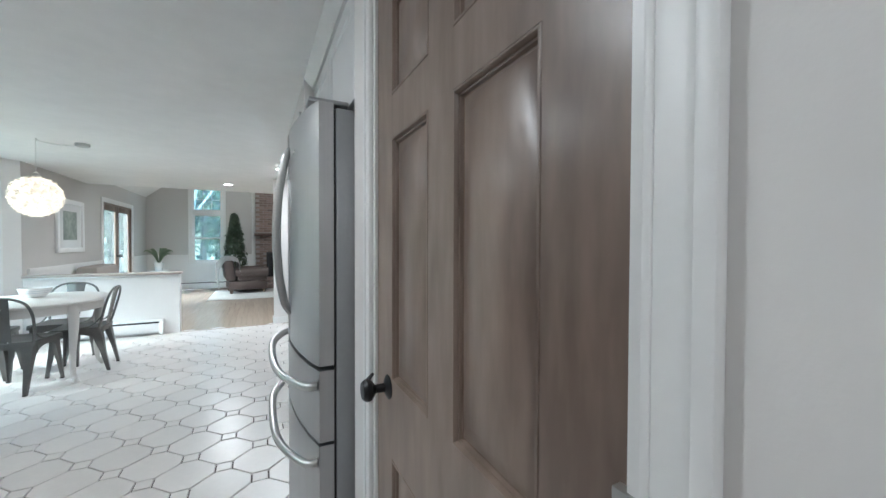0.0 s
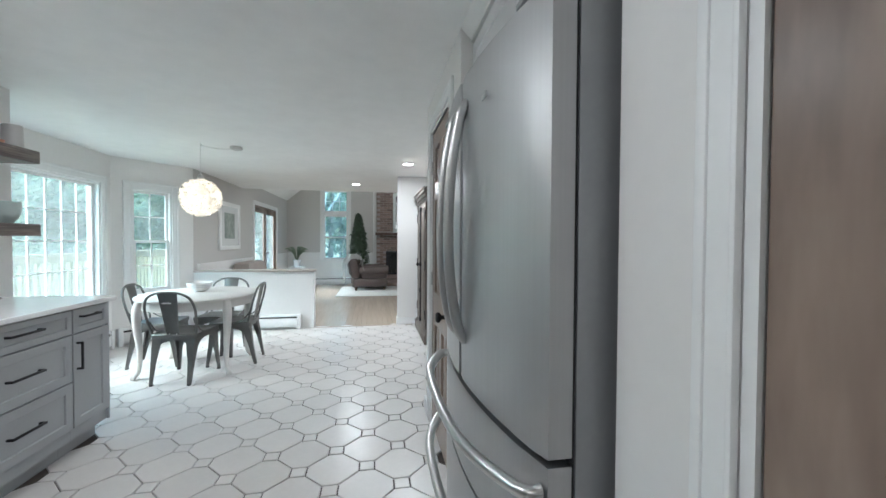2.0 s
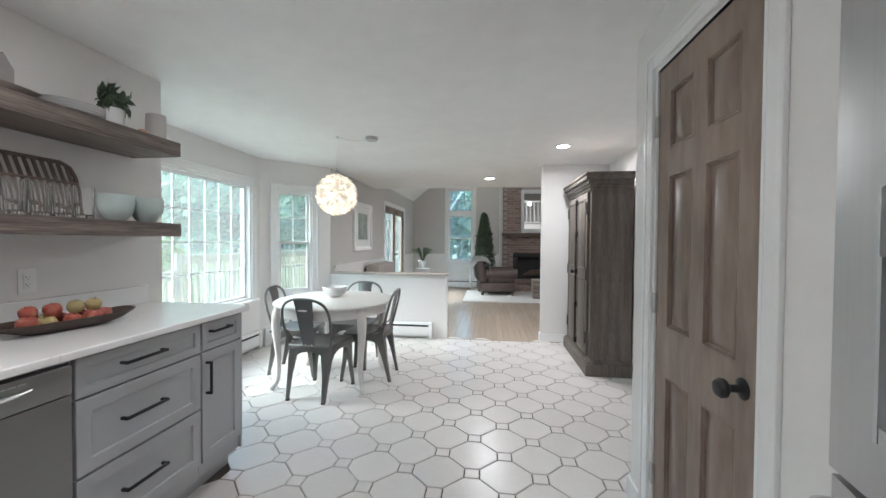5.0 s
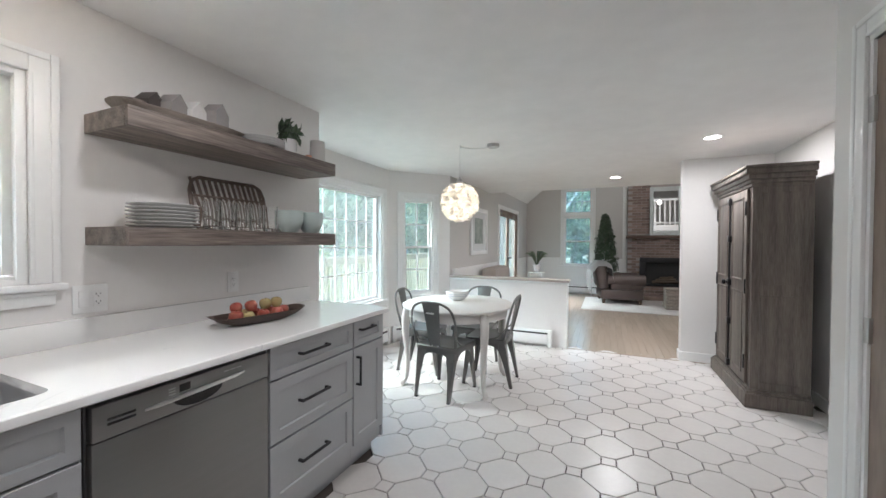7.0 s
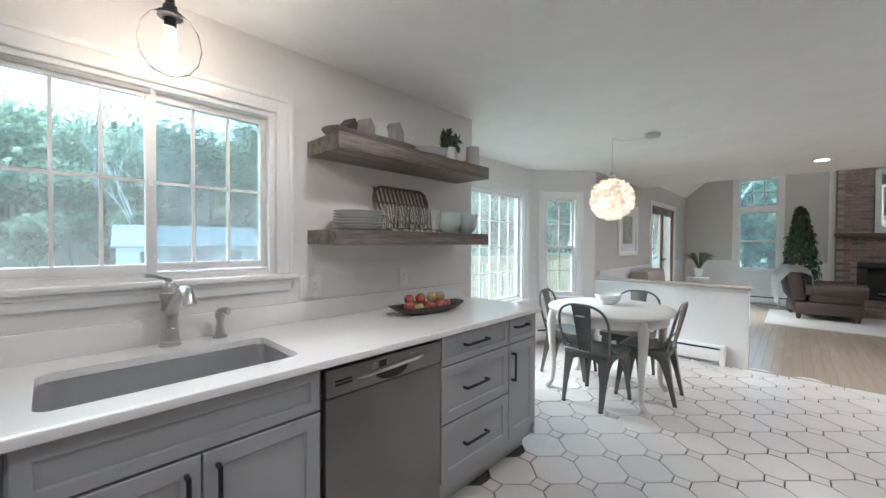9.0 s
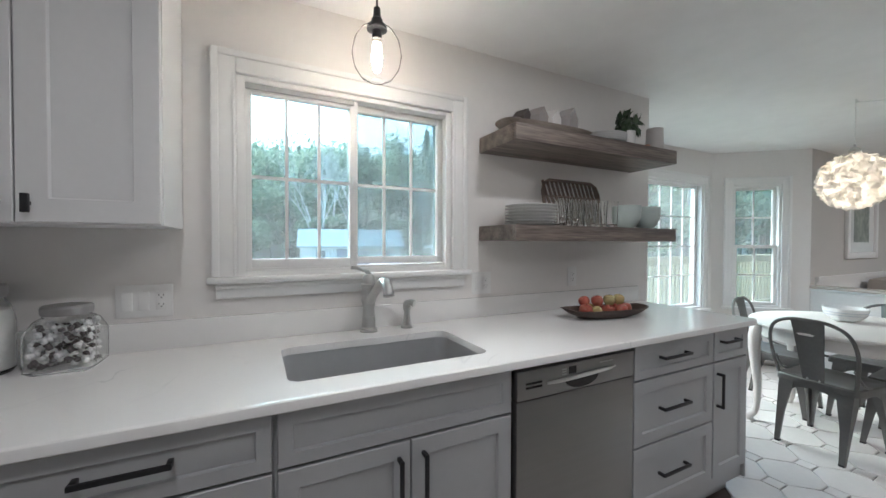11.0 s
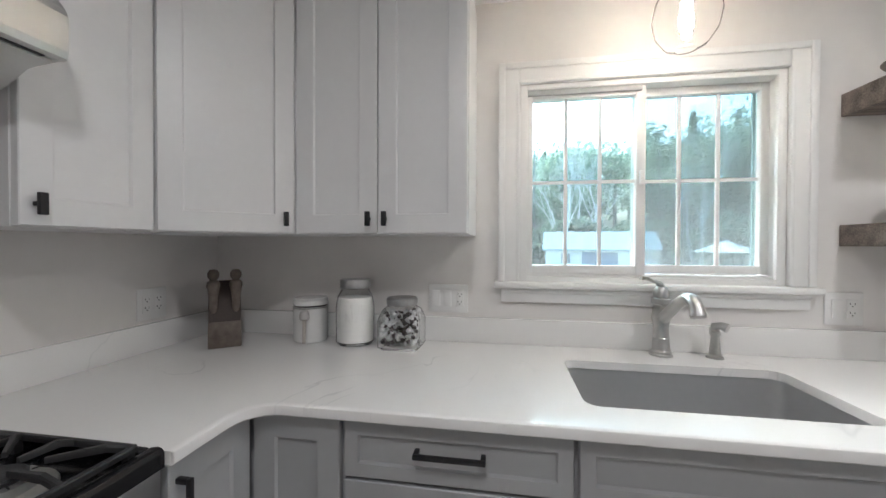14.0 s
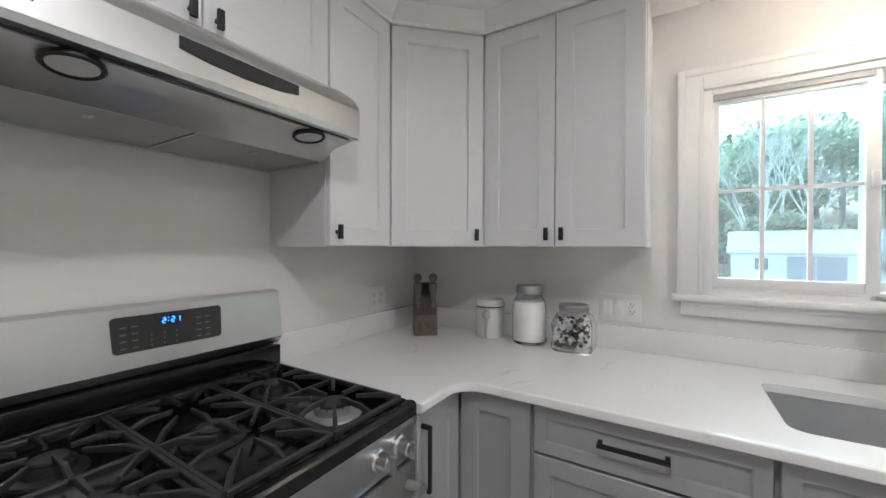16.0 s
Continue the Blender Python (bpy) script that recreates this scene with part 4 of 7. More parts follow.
# dishwasher
GREYPRINT = mat("pale_grey_print", (0.42, 0.42, 0.41), 0.5)
dw = thing("dishwasher", -2.15, 2.23, 0, "slate stainless dishwasher with pocket handle", "dishwasher")
part("body", boxes((-2.44, -1.872, 1.937, 2.528, 0.1, 0.873)), DARKST, dw)
part("toe_kick", boxes((-2.44, -1.93, 1.937, 2.528, 0, 0.099)), BLACKM, dw)
part("door", boxes((-1.871, -1.838, 1.94, 2.525, 0.112, 0.765), bevel=0.004), DWST, dw)
cp = part("control_panel", boxes((-1.871, -1.836, 1.94, 2.525, 0.768, 0.868), bevel=0.005), DWST, dw)
hp = [(-1.832, 2.235 + 0.085 * math.cos(a), 0.812 + (0.038 * math.sin(a) if math.sin(a) < 0 else 0.006)) for a in [radians(180 + 15 * k) for k in range(13)]] + [(-1.832, 2.32, 0.82), (-1.832, 2.15, 0.82)]
bm = bmesh.new()
fvs = [bm.verts.new((-1.8345, y, z)) for x, y, z in hp]
bvs = [bm.verts.new((-1.8385, y, z)) for x, y, z in hp]
bm.faces.new(fvs), bm.faces.new(bvs[::-1])
for k in range(len(fvs)):
    bm.faces.new((fvs[k], fvs[(k + 1) % len(fvs)], bvs[(k + 1) % len(fvs)], bvs[k]))
part("pocket", bm, BLACKE, cp)
part("handle", tube([(-1.836, 2.07, 0.812), (-1.829, 2.11, 0.815), (-1.826, 2.235, 0.82), (-1.829, 2.37, 0.824), (-1.836, 2.41, 0.826)], [0.004, 0.007, 0.008, 0.007, 0.004], 8), NICKEL, cp)
for k in range(2):
    part("vent_slot", boxes((-1.8365, -1.8345, 1.975, 2.045, 0.806 + k * 0.014, 0.813 + k * 0.014)), BLACKE, cp)
part("display", boxes((-1.8365, -1.8345, 2.17, 2.205, 0.83, 0.856)), BLACKE, cp)
for by, bz in ((2.1475, 0.832), (2.1475, 0.841), (2.1475, 0.85), (2.3375, 0.85), (2.3625, 0.85), (2.3875, 0.85)):
    part("button", boxes((-1.8365, -1.8345, by - 0.01, by + 0.01, bz - 0.002, bz + 0.002)), GREYPRINT, cp)

# range
rg = thing("gas_range", -1.2, 0.1, 0, "stainless freestanding gas range with black cooktop", "range")
RX0, RX1 = -1.587, -0.827
part("body", boxes((RX0, RX1, RY + 0.03, 0.375, 0.04, 0.885)), BLACKE, rg)
ctp = part("cooktop", boxes((RX0, RX1, RY + 0.085, 0.384, 0.886, 0.902), bevel=0.003), BLACKE, rg, "glossy black enamel cooktop with raised rim")
part("side_rim", boxes((RX0 - 0.002, RX0 + 0.022, RY + 0.085, 0.3705, 0.9025, 0.922), bevel=0.005), BLACKE, ctp)
part("side_rim", boxes((RX1 - 0.022, RX1 + 0.002, RY + 0.085, 0.3705, 0.9025, 0.922), bevel=0.005), BLACKE, ctp)
part("front_rim", prism([(0.3715, 0.9025), (0.3845, 0.9025), (0.3845, 0.8845), (0.402, 0.8845), (0.402, 0.914), (0.396, 0.921), (0.386, 0.923), (0.3715, 0.92)], RX0 - 0.002, RX1 + 0.002, None, Matrix(((0, 0, 1, 0), (1, 0, 0, 0), (0, 1, 0, 0), (0, 0, 0, 1)))), BLACKE, ctp)
cpn = part("control_panel", turned(boxes((RX0, RX1, 0.376, 0.397, 0.775, 0.882), bevel=0.004), Matrix()), STEELH, rg)
odr = part("oven_door", boxes((RX0 + 0.004, RX1 - 0.004, 0.376, 0.405, 0.21, 0.77), bevel=0.004), STEELH, rg)
part("oven_window", boxes((RX0 + 0.13, RX1 - 0.13, 0.4055, 0.4085, 0.33, 0.62)), BLACKE, odr)
part("oven_handle", tube([(RX0 + 0.04, 0.405, 0.715), (RX0 + 0.04, 0.455, 0.72), (RX0 + 0.08, 0.462, 0.722), (RX1 - 0.08, 0.462, 0.722), (RX1 - 0.04, 0.455, 0.72), (RX1 - 0.04, 0.405, 0.715)], 0.013, 10), NICKEL, odr)
part("storage_drawer", boxes((RX0 + 0.004, RX1 - 0.004, 0.376, 0.402, 0.06, 0.2), bevel=0.004), STEELH, rg)
for k in range(5):
    kx = RX0 + (0.075, 0.155, 0.38, 0.605, 0.685)[k]
    kb = part("burner_knob", turned(lathe([(0, 0), (0.027, 0.0), (0.027, 0.01), (0.021, 0.014), (0.019, 0.04), (0.016, 0.044), (0, 0.045)], 20), Matrix.Translation((kx, 0.397, 0.835)) @ Matrix.Rotation(radians(-90), 4, "X")), NICKEL, cpn, "brushed metal burner knob")
    part("grip", boxes((kx - 0.007, kx + 0.006, 0.436, 0.455, 0.813, 0.857), bevel=0.002), NICKEL, kb)
bg = part("backguard", prism([(RY + 0.012, 1.004), (RY + 0.06, 1.004), (RY + 0.0825, 1.03), (RY + 0.06, 1.185), (RY + 0.03, 1.192), (RY + 0.012, 1.19)], RX0, RX1, None, Matrix(((0, 0, 1, 0), (1, 0, 0, 0), (0, 1, 0, 0), (0, 0, 0, 1)))), STEELH, rg, "slanted stainless backguard")
part("lower_band", boxes((RX0 + 0.002, RX1 - 0.002, RY + 0.014, RY + 0.076, 0.926, 0.997), bevel=0.004), BLACKE, bg)
part("chrome_strip", boxes((RX0 + 0.004, RX1 - 0.004, RY + 0.077, RY + 0.083, 0.927, 0.932)), NICKEL, bg)
slope = math.atan2(0.022, 0.185)
MB = Matrix.Translation((-1.245, RY + 0.0835, 1.0)) @ Matrix.Rotation(slope, 4, "X") @ Matrix.Rotation(radians(90), 4, "X")
dp = part("display_panel", turned(prism([(-0.133, 0.077), (-0.125, 0.071), (0.125, 0.071), (0.133, 0.077), (0.136, 0.158), (0.129, 0.165), (-0.129, 0.165), (-0.136, 0.158)], -0.0005, 0.003), MB @ Matrix.Diagonal((-1, 1, -1, 1))), mat("smoked_panel", (0.035, 0.033, 0.032), 0.25), bg, "dark touch panel with blue clock")

# blue clock digits on the range panel: seven-segment bars
SEG = {"2": "abged", "1": "bc"}
BLUE = glow("blue_led", (0.015, 0.16, 1.0), 1.1)


def digit(ch, x, z, s):
    spots = {"a": (0, 2, 1), "g": (0, 1, 1), "d": (0, 0, 1), "f": (-0.5, 1.5, 0), "b": (0.5, 1.5, 0), "e": (-0.5, 0.5, 0), "c": (0.5, 0.5, 0)}
    bm = bmesh.new()
    for k in SEG[ch]:
        u, v, flat = spots[k]
        w, h = (0.42 * s, 0.1 * s) if flat else (0.1 * s, 0.4 * s)
        box(bm, x + u * s - w, x + u * s + w, z + v * s - h, z + v * s + h, 0.0032, 0.0042)
    return bm


MDF = MB @ Matrix.Rotation(radians(180), 4, "Y")
for ch, off in (("2", -0.018), ("2", 0.004), ("1", 0.018)):
    part("clock_digit", turned(digit(ch, off, 0.136, 0.007), MDF), BLUE, dp, "lit blue clock digit")
part("clock_colon", turned(boxes((-0.008, -0.006, 0.14, 0.142, 0.0032, 0.0042), (-0.008, -0.006, 0.148, 0.15, 0.0032, 0.0042)), MDF), BLUE, dp)
GREYP = mat("panel_print", (0.14, 0.14, 0.14), 0.5)
for cx in (-0.11, -0.085, 0.07, 0.095):
    for k in range(4):
        part("key_mark", turned(boxes((cx - 0.007, cx + 0.007, 0.082 + k * 0.018, 0.0845 + k * 0.018, 0.0031, 0.0037)), MDF), GREYP, dp)
for k in range(9):
    part("key_mark", turned(boxes((-0.05 + (k % 3) * 0.03, -0.047 + (k % 3) * 0.03, 0.08 + k // 3 * 0.014, 0.083 + k // 3 * 0.014, 0.0031, 0.0037)), MDF), GREYP, dp)

# burners and grates
BURN = [(-1.447, 0.2325, 0.05), (-1.447, -0.0325, 0.042), (-1.207, 0.1, 0.046), (-0.967, 0.2325, 0.045), (-0.967, -0.0325, 0.04)]
ALU = mat("cast_aluminium", (0.5, 0.49, 0.47), 0.42, 0.85, var=0.12, scale=20, fine=90)
for x, y, r in BURN:
    bn = part("burner", lathe([(0, 0.9025), (r * 1.5, 0.9025), (r * 1.45, 0.908), (r * 1.05, 0.912), (r, 0.926), (r * 0.6, 0.928), (0, 0.928)], 28, centre=(x, y, 0)), ALU if r == 0.05 else IRON, rg, "cast burner ring")
    part("burner_cap", lathe([(r * 0.78, 0.9285), (r * 0.78, 0.934), (r * 0.7, 0.937), (0, 0.938)], 28, centre=(x, y, 0)), IRON, bn)
    ports = bmesh.new()
    for k in range(14):
        a = 2 * math.pi * k / 14
        d = Vector((math.cos(a), math.sin(a), 0))
        tube([Vector((x, y, 0.9284)) + d * r * 0.82, Vector((x, y, 0.9284)) + d * r * 0.99], 0.0013, 4, ports)
    part("flame_port", ports, IRON, bn)


def bar(bm, p, q, w, h, taper=1.0):
    """A square cast bar from p to q, h high below the line of its top."""
    p, q = Vector(p), Vector(q)
    side = Vector((-(q - p).y, (q - p).x, 0)).normalized() * w / 2
    rings = []
    for c, k in ((p, 1.0), (q, taper)):
        lo, up = side * k, side * k * 0.7
        rings.append([bm.verts.new(c + v) for v in (up, lo + Vector((0, 0, -0.003)), lo * 0.9 + Vector((0, 0, -h * k)), -lo * 0.9 + Vector((0, 0, -h * k)), -lo + Vector((0, 0, -0.003)), -up)])
    bm.faces.new(rings[0]), bm.faces.new(rings[1][::-1])
    for k in range(6):
        bm.faces.new((rings[0][k], rings[0][(k + 1) % 6], rings[1][(k + 1) % 6], rings[1][k]))


def grate(x0, x1, y0, y1):
    """Cast grate: a low frame on feet, a middle bar, and raised fingers reaching in to each burner."""
    bm = bmesh.new()
    z, ym, cx = 0.938, (y0 + y1) / 2, (x0 + x1) / 2
    for a, b in (((x0, y0), (x1, y0)), ((x1, y0), (x1, y1)), ((x1, y1), (x0, y1)), ((x0, y1), (x0, y0)), ((x0, ym), (x1, ym))):
        bar(bm, (*a, z), (*b, z), 0.011, 0.012)
    for x in (x0 + 0.006, x1 - 0.006):
        for y in (y0 + 0.006, ym, y1 - 0.006):
            box(bm, x - 0.007, x + 0.007, y - 0.007, y + 0.007, 0.9025, z - 0.004)
    for ya, yb in ((y0, ym), (ym, y1)):
        cy = (ya + yb) / 2
        for px, py in ((x0, cy), (x1, cy), (cx, ya), (cx, yb), (x0, ya), (x1, ya), (x0, yb), (x1, yb)):
            d = Vector((px - cx, py - cy, 0))
            r = 0.03 if abs(d.x * d.y) < 1e-6 else 0.058
            q = Vector((cx, cy, z + 0.012)) + d.normalized() * r
            mid = Vector((px, py, z)).lerp(q, 0.35) + Vector((0, 0, 0.009))
            bar(bm, (px, py, z), mid, 0.011, 0.013)
            bar(bm, mid, q, 0.011, 0.014, 0.7)
    return bm


for x0, x1 in ((-1.562, -1.332), (-1.322, -1.092), (-1.082, -0.852)):
    part("grate", grate(x0, x1, -0.165, 0.365), IRON, rg, "black cast iron grate")

# hood
hd = thing("range_hood", -1.2, 0.0, 1.62, "stainless under-cabinet range hood with two lamps", "range hood")
PR = [(RY + 0.002, 1.632), (RY + 0.002, 1.84), (0.10, 1.84), (0.150, 1.808), (0.166, 1.793), (0.18, 1.775), (0.187, 1.76), (0.188, 1.69), (0.184, 1.676), (0.176, 1.672), (0.16, 1.674), (0.09, 1.668), (0.03, 1.632)]
AX = Matrix(((0, 0, 1, 0), (1, 0, 0, 0), (0, 1, 0, 0), (0, 0, 0, 1)))
part("shell", prism(PR, -1.589, -0.826, None, AX), STEELH, hd, smooth=False)
part("underside", prism([(0.162, 1.6725), (0.162, 1.668), (0.092, 1.658), (0.034, 1.6205), (0.030, 1.6205), (0.030, 1.631), (0.09, 1.667)], -1.578, -0.837, None, AX), UNDER, hd, "brushed steel underside with a sloping step")
part("lip_slot", boxes((-1.56, -0.855, 0.163, 0.172, 1.6705, 1.6735)), BLACKM, hd)
part("filter_rim", boxes((-1.578, -0.837, RY + 0.004, RY + 0.02, 1.618, 1.6315), (-1.578, -1.566, RY + 0.02, 0.0295, 1.6185, 1.6315), (-0.849, -0.837, RY + 0.02, 0.0295, 1.6185, 1.6315)), UNDER, hd)
FILT = mat("hood_filter", (0.42, 0.42, 0.41), 0.5, 0.6, var=0.06, scale=60, fine=300)
for a, b in ((-1.565, -1.211), (-1.203, -0.85)):
    fi = part("filter", boxes((a, b, RY + 0.021, 0.0292, 1.622, 1.631), bevel=0.002), FILT, hd)
    part("pull_tab", boxes(((a + b) / 2 - 0.008, (a + b) / 2 + 0.008, -0.05, -0.025, 1.617, 1.6215), bevel=0.002), NICKEL, fi)
part("filter_joint", boxes((-1.2105, -1.2035, RY + 0.021, 0.0292, 1.6195, 1.63)), NICKEL, hd)
part("crease", boxes((-1.57, -0.845, 0.1565, 0.1585, 1.8, 1.803)), NICKEL, hd)
part("badge", turned(boxes((-0.022, 0.022, -0.014, 0.014, 0, 0.002)), Matrix.Translation((-0.885, 0.188, 1.728)) @ Matrix.Rotation(radians(-90), 4, "X")), BLACKM, hd)
for x in (-1.45, -0.965):
    ln = part("lamp_ring", turned(lathe([(0.02, -0.004), (0.043, -0.004), (0.0445, 0.006), (0.04, 0.01), (0.036, 0.004), (0.03, 0.003)], 28), Matrix.Translation((x, 0.128, 1.6615)) @ Matrix.Rotation(radians(180 + 8), 4, "X")), BLACKM, hd)
    part("lens", turned(lathe([(0, 0.001), (0.035, 0.001), (0.035, 0.006), (0, 0.010)], 28), Matrix.Translation((x, 0.128, 1.6615)) @ Matrix.Rotation(radians(180 + 8), 4, "X")), mat("lamp_lens", (0.6, 0.6, 0.58), 0.3), ln)
part("switch_panel", turned(prism([(-0.135, -0.012), (-0.08, -0.02), (0, -0.023), (0.08, -0.02), (0.135, -0.012), (0.135, 0.012), (-0.135, 0.012)], 0, 0.004), Matrix.Translation((-1.235, 0.1865, 1.745)) @ Matrix.Rotation(radians(90), 4, "X") @ Matrix.Diagonal((1, 1, -1, 1))), BLACKM, hd, "dark curved switch strip")

# floating shelves
for i, (z0, z1) in enumerate(((1.312, 1.385), (1.768, 1.845))):
    sh = thing("floating_shelf", -2.36, 2.79, z0, "thick weathered wood floating shelf on the white wall", "shelf", "floating shelves")
    part("top_board", boxes((SX, -2.221, 2.231, 3.364, z1 - 0.02, z1), bevel=0.002), SHELFW, sh)
    part("bottom_board", boxes((SX, -2.221, 2.231, 3.364, z0, z1 - 0.0205), bevel=0.002), SHELFW, sh)
    part("front_board", boxes((-2.2205, -2.2, 2.21, 3.385, z0 - 0.001, z1 + 0.001), bevel=0.004), SHELFW, sh)
    part("end_board", boxes((SX, -2.221, 2.21, 2.2305, z0 - 0.001, z1 + 0.001), bevel=0.003), SHELFW, sh)
    part("end_board", boxes((SX, -2.221, 3.3645, 3.385, z0 - 0.001, z1 + 0.001), bevel=0.003), SHELFW, sh)

# ---- dining ----
tb = thing("dining_table", -1.87, 4.79, 0, "cream painted oval dining table with cabriole legs", "table")


def oval(a, b, n=48):
    return [(-1.87 + a * math.cos(2 * math.pi * k / n), 4.79 + b * math.sin(2 * math.pi * k / n)) for k in range(n)]


bm = bmesh.new()
rings = []
for ins, z in ((0.02, 0.722), (0.004, 0.727), (0.0, 0.736), (0.003, 0.745), (0.012, 0.75)):
    rings.append([bm.verts.new((x, y, z)) for x, y in oval(0.53 - ins, 0.57 - ins)])
bm.faces.new(rings[0][::-1]), bm.faces.new(rings[-1])
for a, b in zip(rings, rings[1:]):
    for k in range(48):
        bm.faces.new((a[k], a[(k + 1) % 48], b[(k + 1) % 48], b[k]))
part("tabletop", bm, CREAM, tb)
bm = bmesh.new()
o1, o2 = oval(0.475, 0.515), oval(0.45, 0.49)
q = [[bm.verts.new((x, y, z)) for x, y in o] for o, z in ((o1, 0.64), (o1, 0.721), (o2, 0.721), (o2, 0.64))]
for i in range(4):
    for k in range(48):
        bm.faces.new((q[i][k], q[i][(k + 1) % 48], q[(i + 1) % 4][(k + 1) % 48], q[(i + 1) % 4][k]))
part("apron", bm, CREAM, tb)
for sx, sy in ((-1, -1), (1, -1), (1, 1), (-1, 1)):
    d = Vector((sx, sy, 0)).normalized()
    base = Vector((-1.88 + sx * 0.37, 4.75 + sy * 0.28, 0))
    line = curve([base + Vector((0, 0, 0.715)), base + d * 0.022 + Vector((0, 0, 0.62)), base + d * 0.02 + Vector((0, 0, 0.48)), base + d * 0.0 + Vector((0, 0, 0.25)), base + d * 0.01 + Vector((0, 0, 0.08)), base + d * 0.045 + Vector((0, 0, 0.03)), base + d * 0.055 + Vector((0, 0, 0.002))], 5)
    n = len(line)
    prof = [0.038, 0.04, 0.034, 0.024, 0.019, 0.024, 0.022]
    rad = [prof[min(6, int(i / (n - 1) * 6))] * (1 - (i / (n - 1) * 6) % 1) + prof[min(6, int(i / (n - 1) * 6) + 1)] * ((i / (n - 1) * 6) % 1) for i in range(n)]
    part("leg", tube(line, rad, 12), CREAM, tb)

# metal chairs, seat front towards +y
ch = thing("metal_chair", 0, 0, 0, "gunmetal industrial metal cafe chair at the dining table", "chair", "chairs round the table")
bm = bmesh.new()
rs = []
for ins, z in ((0.0, 0.405), (0.0, 0.438), (0.006, 0.446), (0.02, 0.447), (0.05, 0.441), (0.12, 0.438)):
    ring = []
    for cx, cy, a0 in ((0.18, 0.16, 0), (-0.18, 0.16, 90), (-0.165, -0.16, 180), (0.165, -0.16, 270)):
        for k in range(5):
            a = radians(a0 + 22.5 * k)
            s = 1 - ins / 0.21
            ring.append(bm.verts.new(((cx + 0.035 * math.cos(a)) * s, (cy + 0.035 * math.sin(a)) * s, z)))
    rs.append(ring)
for a, b in zip(rs, rs[1:]):
    for k in range(20):
        bm.faces.new((a[k], a[(k + 1) % 20], b[(k + 1) % 20], b[k]))
bm.faces.new(rs[-1])
part("seat", bm, GUN, ch)
for sx, sy in ((-1, -1), (1, -1), (1, 1), (-1, 1)):
    x0, y0 = sx * 0.17, sy * 0.165
    fx, fy = sx * (0.158 if sy < 0 else 0.19), sy * (0.235 if sy < 0 else 0.205)
    bm = bmesh.new()
    for only in (0,):
        ringa = []
        for z, f, w in ((0.42, 0, 0.055), (0.34, 0.22, 0.046), (0.2, 0.52, 0.028), (0.0, 1.0, 0.0165)):
            c = Vector((x0 + (fx - x0) * f, y0 + (fy - y0) * f, z))
            ringa.append([bm.verts.new(c + Vector((sx * u, sy * v, 0))) for u, v in ((0.014, 0.014), (0.014, -w * 1.5 + 0.014), (0.002, -w * 1.5 + 0.014), (0.0, 0.0), (-w * 1.5 + 0.014, 0.002), (-w * 1.5 + 0.014, 0.014))])
        for a, b in zip(ringa, ringa[1:]):
            for k in range(6):
                bm.faces.new((a[k], a[(k + 1) % 6], b[(k + 1) % 6], b[k]))
        bm.faces.new(ringa[0]), bm.faces.new(ringa[-1][::-1])
    lg = part("leg", bm, GUN, ch)
    part("foot", boxes((fx - 0.014, fx + 0.014, fy - 0.014, fy + 0.014, 0.0005, 0.012), bevel=0.003), BLACKM, lg)


def arch(ax, off, half, m=None):
    bm = bmesh.new()
    n = 12
    fr_, bk = [], []
    pts = [(-half, 0.415), (half, 0.415)] + [(half * math.cos(radians(180 * k / n)), 0.33 + 0.055 * math.sin(radians(180 * k / n))) for k in range(n + 1)]
    for d, out in ((off, fr_), (off - 0.004 * (1 if off > 0 else -1), bk)):
        for u, z in pts:
            out.append(bm.verts.new((u, d, z) if ax == "y" else (d, u, z)))
    bm.faces.new(fr_), bm.faces.new(bk[::-1])
    for k in range(len(pts)):
        j = (k + 1) % len(pts)
        bm.faces.new((fr_[k], fr_[j], bk[j], bk[k]))
    return bm


for ax, off in (("y", 0.178), ("y", -0.178), ("x", 0.186), ("x", -0.186)):
    part("skirt", arch(ax, off, 0.125), GUN, ch)
hoop = curve([(-0.185, -0.17, 0.43), (-0.205, -0.2, 0.55), (-0.212, -0.232, 0.68), (-0.18, -0.256, 0.775), (-0.1, -0.27, 0.822), (0, -0.273, 0.83), (0.1, -0.27, 0.822), (0.18, -0.256, 0.775), (0.212, -0.232, 0.68), (0.205, -0.2, 0.55), (0.185, -0.17, 0.43)], 5)
part("back_hoop", tube(hoop, 0.0105, 8), GUN, ch)
bm = bmesh.new()
rw = []
for z, y, w in ((0.425, -0.185, 0.05), (0.5, -0.2, 0.058), (0.65, -0.231, 0.068), (0.77, -0.256, 0.078), (0.826, -0.272, 0.084)):
    rw.append([bm.verts.new((u * w, y + 0.006 * (1 - u * u) + dd, z)) for u in (-1, -0.5, 0, 0.5, 1) for dd in (0,)] + [bm.verts.new((u * w, y + 0.006 * (1 - u * u) - 0.004, z)) for u in (1, 0.5, 0, -0.5, -1)])
for a, b in zip(rw, rw[1:]):
    for k in range(10):
        bm.faces.new((a[k], a[(k + 1) % 10], b[(k + 1) % 10], b[k]))
bm.faces.new(rw[0]), bm.faces.new(rw[-1][::-1])
part("splat", bm, GUN, ch)
for sx in (-1, 1):
    part("side_stay", tube(curve([(sx * 0.19, -0.2, 0.56), (sx * 0.2, -0.12, 0.47), (sx * 0.195, -0.02, 0.44)], 5), 0.007, 8), GUN, ch)
    part("rivet", turned(lathe([(0.006, 0), (0.004, 0.003), (0, 0.004)], 8), Matrix.Translation((sx * 0.03, -0.191, 0.45)) @ Matrix.Rotation(radians(90), 4, "X")), NICKEL, ch)
